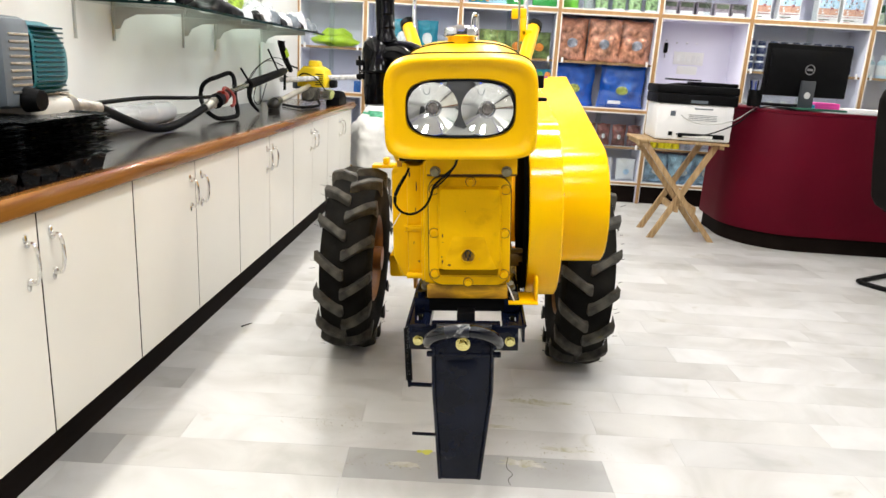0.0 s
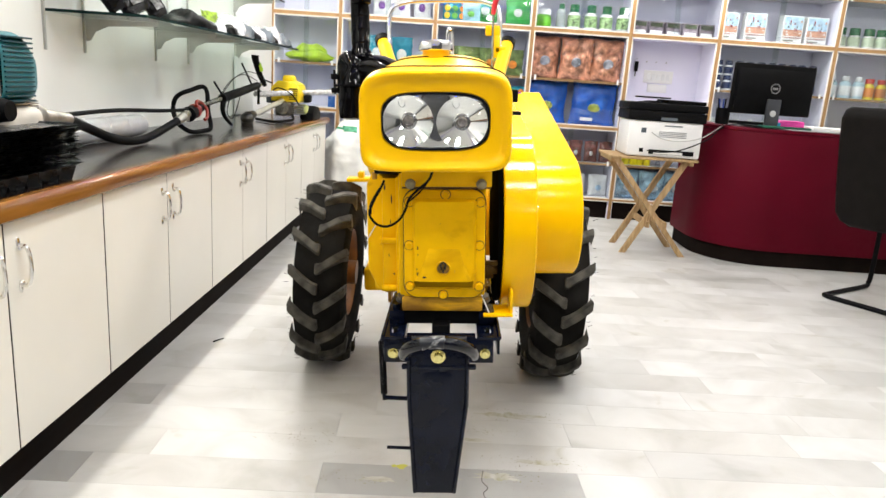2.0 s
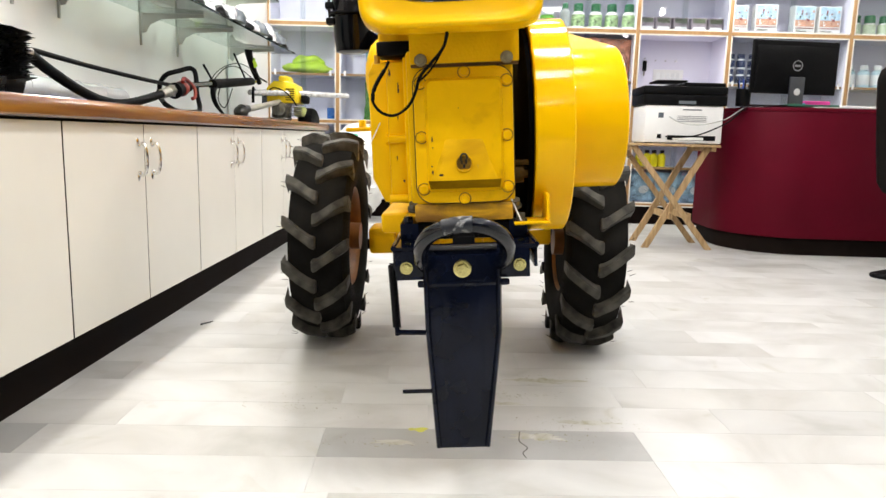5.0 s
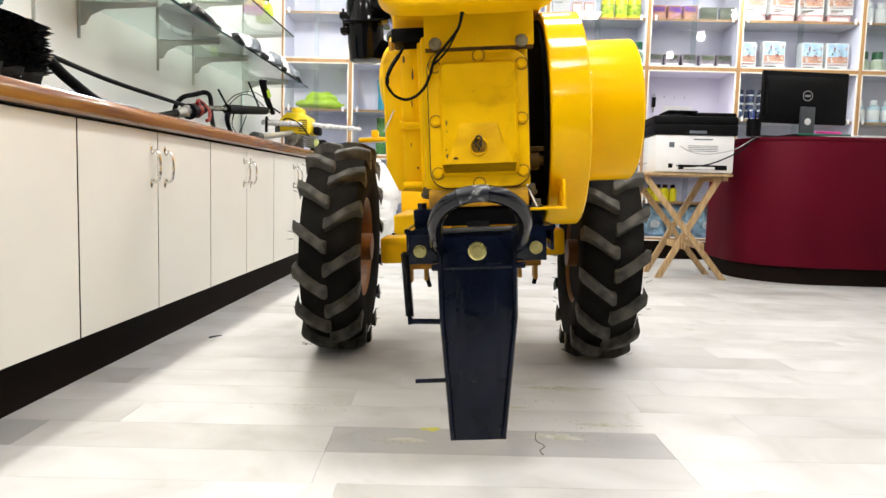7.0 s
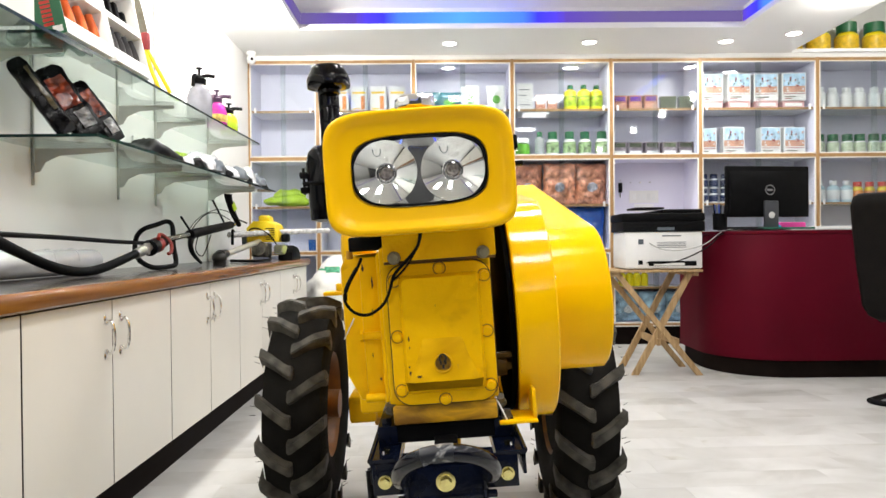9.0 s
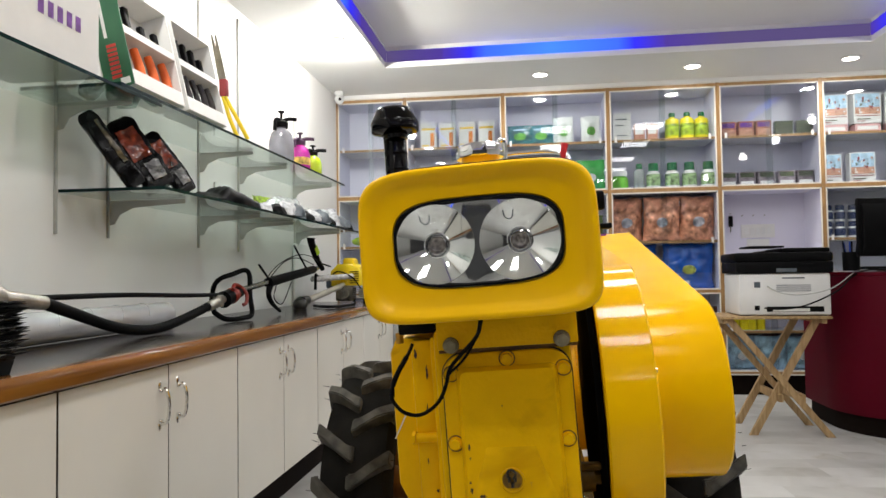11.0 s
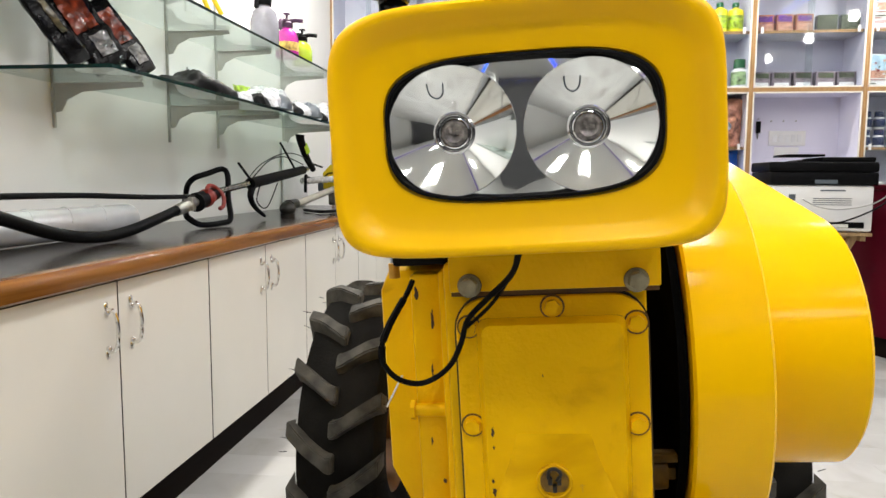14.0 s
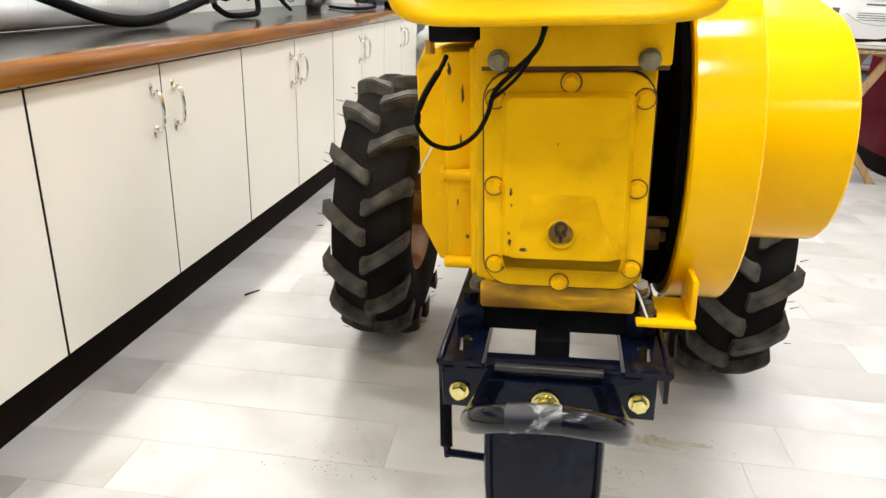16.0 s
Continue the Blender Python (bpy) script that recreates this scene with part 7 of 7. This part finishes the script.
def blade_pack(a, b, w, t, red):
    """A long shrink-wrapped pack that leans, its face towards the room."""
    a, b = Vector(a), Vector(b)
    d = (b - a)
    h = d.length
    zz = d.normalized()
    nn = Vector((0.62, -0.78, 0.05))
    yy = -(nn - zz * nn.dot(zz)).normalized()
    xx = yy.cross(zz)
    pk = thing("blade_pack", "black and red tool pack in clear film leaning on the shelf", "tool pack", "leaning tool packs")
    pk.matrix_basis = Matrix.Translation(a) @ Matrix((xx, yy, zz)).transposed().to_4x4()
    bm = B()
    prof = [(0, 0.9), (0.06, 1.0)] + [(0.06 + 0.84 * k / 16, 1.0) for k in range(1, 17)] + [(0.95, 0.92), (0.985, 0.72), (1.0, 0.5)]
    loft(bm, [[(x * w * q, y * t * (q if z < 0.1 else 1.0 - 0.75 * max(0, z - 0.72) / 0.28), z * h) for x, y in rrect(-0.5, 0.5, -0.5, 0.5, 0.22, 6)] for z, q in prof], True, True)
    for v in bm.verts:
        c = v.co + a * 3
        v.co.x += 0.09 * w * noise.noise(c * 22)
        v.co.y += 0.16 * t * noise.noise(c * 45) + 0.10 * t * noise.noise(c * 90)
    part("sleeve", bm, mat("black_film_pack", (0.004, 0.0038, 0.0042), 0.22, var=0.5, scale=30, bump=0.35, bscale=50, spec=0.14), pk, smooth=30)

    def crumpled(nm, x0, x1, z0, z1, mt):
        bm = B()
        g = {}
        for i in range(9):
            for j in range(13):
                x, z = x0 + (x1 - x0) * i / 8, z0 + (z1 - z0) * j / 12
                c = Vector((x, 0, z)) + a * 3
                g[i, j] = bm.verts.new((x + 0.004 * noise.noise(c * 60), -t * 0.62 - 0.003 + 0.005 * noise.noise(c * 70), z + 0.004 * noise.noise(c * 50 + Vector((5, 0, 0)))))
        for i in range(8):
            for j in range(12):
                bm.faces.new((g[i, j], g[i + 1, j], g[i + 1, j + 1], g[i, j + 1]))
        part(nm, bm, mt, pk, smooth=20)
    if red:
        crumpled("print", -w * 0.34, w * 0.30, h * 0.40, h * 0.82, wood_mat("red_orange_print", (0.005, 0.004, 0.004), (0.34, 0.045, 0.014), 0.2, 26, (1, 1, 1)))
        crumpled("window", -w * 0.10, w * 0.36, h * 0.10, h * 0.34, wood_mat("crinkled_film", (0.012, 0.012, 0.013), (0.42, 0.42, 0.43), 0.14, 34, (1, 1, 1)))
    else:
        crumpled("print", w * 0.05, w * 0.30, h * 0.30, h * 0.86, wood_mat("olive_brown_print", (0.005, 0.005, 0.005), (0.20, 0.16, 0.08), 0.2, 30, (1, 1, 1)))
    return pk


blade_pack((-1.17, 2.585, LZ + 0.012), (-1.30, 2.50, 1.40), 0.060, 0.04, False)
blade_pack((-1.13, 2.66, LZ + 0.012), (-1.27, 2.62, 1.40), 0.100, 0.045, True)
blade_pack((-1.09, 2.76, LZ + 0.012), (-1.21, 2.705, 1.37), 0.066, 0.04, True)


def heap(name, label, category, x, y, lx, ly, h, material, group="", rough=12.0, amp=0.5):
    bm = ball(B(), (0, 0, 0), 0.5, (lx, ly, h * 2), 40, 24)
    for v in bm.verts:
        n1 = noise.noise(Vector((v.co.x * rough + x * 7, v.co.y * rough + y * 7, v.co.z * rough)))
        v.co.z = max(0.0, v.co.z * (1 + amp * n1))
        v.co.x *= 1 + 0.25 * n1
        v.co.y *= 1 + 0.2 * n1
        v.co += Vector((noise.noise(v.co * 40 + Vector((x, y, 0)) * 9), noise.noise(v.co * 40 + Vector((y, 5, x)) * 9), noise.noise(v.co * 45 + Vector((3, y, x)) * 9))) * 0.008
        v.co.z = max(0.0, v.co.z)
    return single(name, bm, material, label, category, group, pose(x, y, LZ), smooth=60)


heap("black_bag", "flat black plastic bag on the glass shelf", "bag", -1.13, 3.17, 0.18, 0.46, 0.06, BLACK)
for k, (y, mt) in enumerate(((3.46, FILM), (3.66, FILM), (3.86, FILM), (4.06, FILM), (4.26, FILM), (4.45, FILM), (4.64, FILM))):
    heap("parts_packet", "clear film packet with grey spare parts", "packet", -1.15 + 0.03 * (k % 2), y, 0.20, 0.22, 0.055 + 0.02 * (k % 3), mt, "film packets", 16, 0.7)
    heap("spare_part", "dark spare part inside a film packet", "spare part", -1.075 + 0.025 * (k % 2), y + 0.06, 0.10, 0.13, 0.045 + 0.015 * (k % 2), (BLACK, GREYPLASTIC)[k % 2], "dark spare parts", 20, 0.4)
place(pouch("green_packet", "yellow-green striped packet leaning on the wall", 0.16, 0.14, 0.03, mat("green_stripe_packet", (0.3, 0.42, 0.04), 0.3, var=0.9, scale=40), BLACK, "", 0.3), [pose(-1.30, 3.98, LZ, -12, 0, 75)])

# upper shelf: two leaning display racks with hand tools, shears, sprayers


def display_rack(y0, y1, tools, handle, side_mat, lettered):
    w = y1 - y0
    base = pose((WX + 0.225), y0, UZ + 0.002, 0, -13, 0)
    rk = thing("display_rack", "white card counter rack with hand tools", "display rack", "white display racks", base)
    d, h = 0.085, 0.335
    for k, y in enumerate((0, w - 0.004)):
        part("side", box(B(), -0.01, d, y, y + 0.004, 0, h), side_mat if k == 0 else PAPER, rk)
    part("back", box(B(), -0.014, -0.0105, 0, w, 0, h), PAPER, rk)
    part("bottom", box(B(), -0.01, d, 0.0045, w - 0.0045, 0, 0.004), PAPER, rk)
    part("top", box(B(), -0.01, d, 0.0045, w - 0.0045, h - 0.004, h), PAPER, rk)
    part("front_lip", box(B(), d - 0.004, d, 0.0045, w - 0.0045, 0.0045, 0.05), PAPER, rk)
    part("divider", box(B(), -0.01, d, 0.0045, w - 0.0045, 0.165, 0.190), PAPER, rk)
    if lettered:
        for k in range(8):
            part("red_bar", box(B(), 0.02, 0.052, -0.0012, -0.0002, 0.03 + 0.014 * k, 0.039 + 0.014 * k), mat("red_ink", (0.5, 0.03, 0.02), 0.4), rk)
        part("white_mark", box(B(), 0.045, 0.075, -0.0012, -0.0002, 0.006, 0.026), PAPER, rk)
        part("white_bar", box(B(), 0.02, 0.03, -0.0012, -0.0002, 0.16, 0.28), PAPER, rk)
    for k in range(tools):
        y = 0.03 + (w - 0.06) * k / (tools - 1)
        tl = thing("hand_tool", "small hand tool with coloured handle in the rack", "hand tool", "hand tools in racks", base)
        part("handle", tube(B(), [(0.045, y, 0.022), (0.05, y + 0.004, 0.09), (0.045, y, 0.155)], [0.019, 0.013], 10, 4), handle, tl)
        part("blade", box(B(), 0.03, 0.05, y - 0.012, y + 0.012, 0.195, 0.26 + 0.05 * random.random(), 0.004, 1), BLACK, tl)


display_rack(2.44, 2.745, 4, mat("bright_orange_handle", (0.72, 0.13, 0.02), 0.35), mat("dark_green_carton", (0.012, 0.11, 0.045), 0.4, var=0.15), True)
display_rack(2.775, 3.07, 5, mat("dark_handle", (0.012, 0.008, 0.009), 0.4), PAPER, False)
bx = thing("tool_box", "white carton with dark hand lettering", "box")
part("case", box(B(), -1.37, -1.10, 1.85, 2.28, UZ - 0.012, UZ + 0.22, 0.002, 1), PAPER, bx)
for k in range(5):
    part("letter_bar", box(B(), -1.0998, -1.0988, 2.04 + 0.035 * k, 2.06 + 0.035 * k, UZ + 0.09, UZ + 0.13), PURPLEPR, bx)
shears = thing("garden_shears", "garden shears with yellow grips standing on the shelf", "shears")
for s_ in (-1, 1):
    part("grip", tube(B(), [(-1.11 + s_ * 0.016, 3.26 + s_ * 0.012, UZ + 0.010), (-1.14 + s_ * 0.012, 3.235 + s_ * 0.010, UZ + 0.09), (-1.172 + s_ * 0.004, 3.215, UZ + 0.18)], 0.0085, 10, 4), SAFETYYELLOW, shears, "yellow tube grip")
    bm = prism(B(), [(-0.012, 0.0), (0.012, 0.0), (0.014, 0.06), (0.010, 0.16), (0.003, 0.25), (-0.003, 0.25), (-0.010, 0.10)], "y", -0.0015, 0.0015)
    bl = part("blade", bm, STEEL, shears)
    bl.matrix_basis = pose(-1.178, 3.225 + s_ * 0.004, UZ + 0.215, -12, s_ * 1.5 - 9, 30)
part("pivot", box(B(), -1.192, -1.158, 3.205, 3.235, UZ + 0.18, UZ + 0.255, 0.008), mat("dark_red_plastic", (0.28, 0.02, 0.025), 0.4), shears, "dark red pivot block")


def sprayer(y, h, r, body, cap, label):
    sp = thing("hand_sprayer", label, "sprayer", "hand sprayers on the shelf")
    x = -1.17
    part("tank", lathe(B(), [(r * 0.9, UZ), (r, UZ + 0.01), (r, UZ + h * 0.42), (r * 0.8, UZ + h * 0.58), (r * 0.42, UZ + h * 0.66), (r * 0.4, UZ + h * 0.70)], (x, y, 0), "z", 20), body, sp)
    bm = lathe(B(), [(r * 0.52, UZ + h * 0.68), (r * 0.55, UZ + h * 0.78), (r * 0.3, UZ + h * 0.82), (0.006, UZ + h * 0.83), (0.006, UZ + h * 0.96), (0.016, UZ + h * 0.97), (0.016, UZ + h), (0, UZ + h)], (x, y, 0), "z", 16)
    tube(bm, [(x, y, UZ + h * 0.80), (x + 0.03, y + 0.02, UZ + h * 0.86), (x + 0.07, y + 0.03, UZ + h * 0.85)], 0.010, 8, 3)
    tube(bm, [(x, y - 0.01, UZ + h * 0.82), (x - 0.01, y - 0.05, UZ + h * 0.80), (x - 0.01, y - 0.065, UZ + h * 0.60)], 0.010, 8, 4)
    part("pump_head", bm, cap, sp, "pump head with nozzle and trigger")
    if label.startswith("magenta"):
        part("label", lathe(B(), [(r + 0.0006, UZ + h * 0.16), (r + 0.0012, UZ + h * 0.17), (r + 0.0012, UZ + h * 0.34), (r + 0.0006, UZ + h * 0.35)], (x, y, 0), "z", 20), mat("yellow_white_label", (0.75, 0.5, 0.12), 0.4, var=0.8, scale=35), sp, "yellow and white label")
    return sp


sprayer(3.86, 0.27, 0.062, mat("smoky_clear_tank", (0.28, 0.28, 0.32), 0.2, var=0.3, scale=10), BLACK, "black-headed hand sprayer with smoky clear tank")
sprayer(4.14, 0.215, 0.055, mat("magenta_tank", (0.6, 0.03, 0.38), 0.25, var=0.3, scale=20), mat("violet_black_head", (0.06, 0.02, 0.06), 0.4), "magenta pink hand sprayer with dark head")
sprayer(4.36, 0.185, 0.05, mat("lime_tank", (0.45, 0.62, 0.02), 0.25, var=0.15), BLACK, "lime yellow hand sprayer with black head")
# wall socket plate behind the glass
single("wall_socket", box(B(), WX + 0.0005, WX + 0.012, 3.58, 3.80, 1.225, 1.325, 0.003), WHITEPLASTIC, "white switch plate on the wall", "switch")

# ---- floor pieces, last ----
MARBLE = marble_mat("polished_marble")
TL, TW = 0.68, 0.140
MARBLE_GREY = marble_mat("grey_polished_marble", 0.68)
MARBLE_PALE_GREY = marble_mat("pale_grey_polished_marble", 0.84)
FLOOR_TURN = pose(-0.217, 1.488, 0, 0, 0, 2.4)


def tile_mesh(m, length=TL):
    return mesh_of("floor_tile", box(B(), 0.0003, length - 0.0003, 0.0003, TW - 0.0003, -0.0115, 0.0), m, 0)


tile_me, grey_me, pale_me = tile_mesh(MARBLE), tile_mesh(MARBLE_GREY), tile_mesh(MARBLE_PALE_GREY)
# rows whose joints are known: where one tile begins, along the row
BEGINS = {0: 0.0, 1: 0.905, 3: -0.56, 6: 1.785, 16: 1.62}
GREY = {(0, 0.0): grey_me, (1, 0.905): pale_me, (6, 1.785): pale_me, (16, 1.62): pale_me, (3, -1.24): pale_me}


def slab(bm, x0, x1, y0, y1):
    """One thin tile added to bm; gives its corners."""
    vs = [bm.verts.new((x, y, z)) for z in (-0.0115, 0.0) for x, y in ((x0, y0), (x1, y0), (x1, y1), (x0, y1))]
    for q in ((3, 2, 1, 0), (4, 5, 6, 7), (0, 1, 5, 4), (1, 2, 6, 5), (2, 3, 7, 6), (3, 0, 4, 7)):
        bm.faces.new([vs[i] for i in q])
    return vs


rest = B()
count = 0
for r in range(-34, 36):
    off = BEGINS.get(r, random.uniform(0, TL))
    for k in range(-6, 9):
        x, y, length = off + k * TL, r * TW, TL
        if r == 0 and k == -1:
            x, length = -0.598, 0.598
        elif r == 0 and k < -1:
            x += TL - 0.598
        p = FLOOR_TURN @ Vector((x + length / 2, y + TW / 2, 0))
        if not (WX - 0.3 < p.x < EX + 0.3 and SY + 0.12 < p.y < NY - 0.10):
            continue
        known = GREY.get((r, round(x, 3)), grey_me if r == 0 and k == -2 else tile_me)
        if (known != tile_me or (length == TL and -0.95 < x < 1.9 and 0.9 < p.y < 4.6 and count < 290)) and WX < p.x < EX - 0.4:
            count += 1
            share("floor_tile", known, floor, FLOOR_TURN @ pose(x, y, 0))
        else:
            a, b = max(x, WX + 0.217), min(x + length, EX + 0.217)
            if b - a > 0.03:
                for v in slab(rest, a + 0.0004, b - 0.0004, y + 0.0003, y + TW - 0.0003):
                    v.co = FLOOR_TURN @ v.co
tagged(part("floor_tiles_beyond", rest, MARBLE, floor, smooth=0), kind="stuff")
# small marks on the floor
bm = B()
for k in range(9):
    a = random.uniform(0, 6.28)
    lathe(bm, [(random.uniform(0.004, 0.011), 0.0002 + 0.00003 * k), (0.0, 0.0004 + 0.00003 * k)], (-0.017 + random.gauss(0, 0.012), 1.632 + random.gauss(0, 0.006), 0), "z", 10)
single("paint_spot", bm, mat("yellow_green_paint", (0.62, 0.60, 0.08), 0.6, var=0.2), "small yellow-green paint spot on the floor", "stain", kind="stuff")
bm = tube(B(), [(-0.778, 2.40, 0.003), (-0.765, 2.42, 0.0035), (-0.752, 2.44, 0.003)], [0.003, 0.0015], 6, 4)
single("splinter", bm, BLACK, "dark splinter of debris on the floor", "debris")
bm = tube(B(), [(0.205, 1.512, 0.0), (0.20, 1.535, 0.0), (0.212, 1.56, 0.0), (0.198, 1.59, 0.0), (0.203, 1.638, 0.0)], 0.0011, 4, 4)
single("floor_crack", bm, mat("dark_crack", (0.08, 0.07, 0.06), 0.9), "thin dark crack across one grey tile", "crack", kind="stuff")
OLIVE = wood_mat("faint_olive_floor_stain", (0.36, 0.345, 0.24), (0.53, 0.525, 0.485), 0.42, 30, (1, 1, 1))
for k, (cx, cy, w, h) in enumerate(((0.24, 1.615, 0.16, 0.05), (0.36, 1.70, 0.20, 0.035), (0.30, 1.97, 0.24, 0.05), (0.10, 1.59, 0.10, 0.03), (-0.07, 1.565, 0.12, 0.03), (0.17, 1.80, 0.16, 0.03))):
    bm = B()
    mid = bm.verts.new((cx, cy, 0.00025))
    ring = []
    for j in range(40):
        q = 2 * math.pi * j / 40
        f = 0.7 + 0.5 * noise.noise((2.5 * math.cos(q) + k * 3, 2.5 * math.sin(q), 1.7)) + 0.35 * noise.noise((8 * math.cos(q), 8 * math.sin(q), k * 2.3))
        ring.append(bm.verts.new((cx + 0.5 * w * f * math.cos(q), cy + 0.5 * h * f * math.sin(q), 0.00025)))
    for u, v in zip(ring, ring[1:] + ring[:1]):
        bm.faces.new((mid, u, v))
    single("floor_stain", bm, OLIVE, "faint olive stain on the marble floor", "stain", "stains on the floor", kind="stuff")
bm = B()
for k in range(700):
    x, y, sx_, sy_ = random.choice([(0.27, 1.62, 0.05, 0.03), (0.36, 1.70, 0.07, 0.015), (0.32, 1.98, 0.08, 0.02), (-0.10, 1.56, 0.05, 0.01), (0.22, 1.86, 0.06, 0.012), (-0.30, 1.75, 0.08, 0.03)])
    x, y = x + random.gauss(0, sx_), y + random.gauss(0, sy_)
    rr = 0.0005 + 0.0016 * random.random() ** 3
    lathe(bm, [(rr, 0.0002), (0.0, 0.0004)], (x, y, 0), "z", 5)
single("floor_specks", bm, mat("olive_brown_dirt", (0.22, 0.20, 0.10), 0.8, var=0.3), "scattered olive-brown dirt specks on the floor", "dirt", kind="stuff")
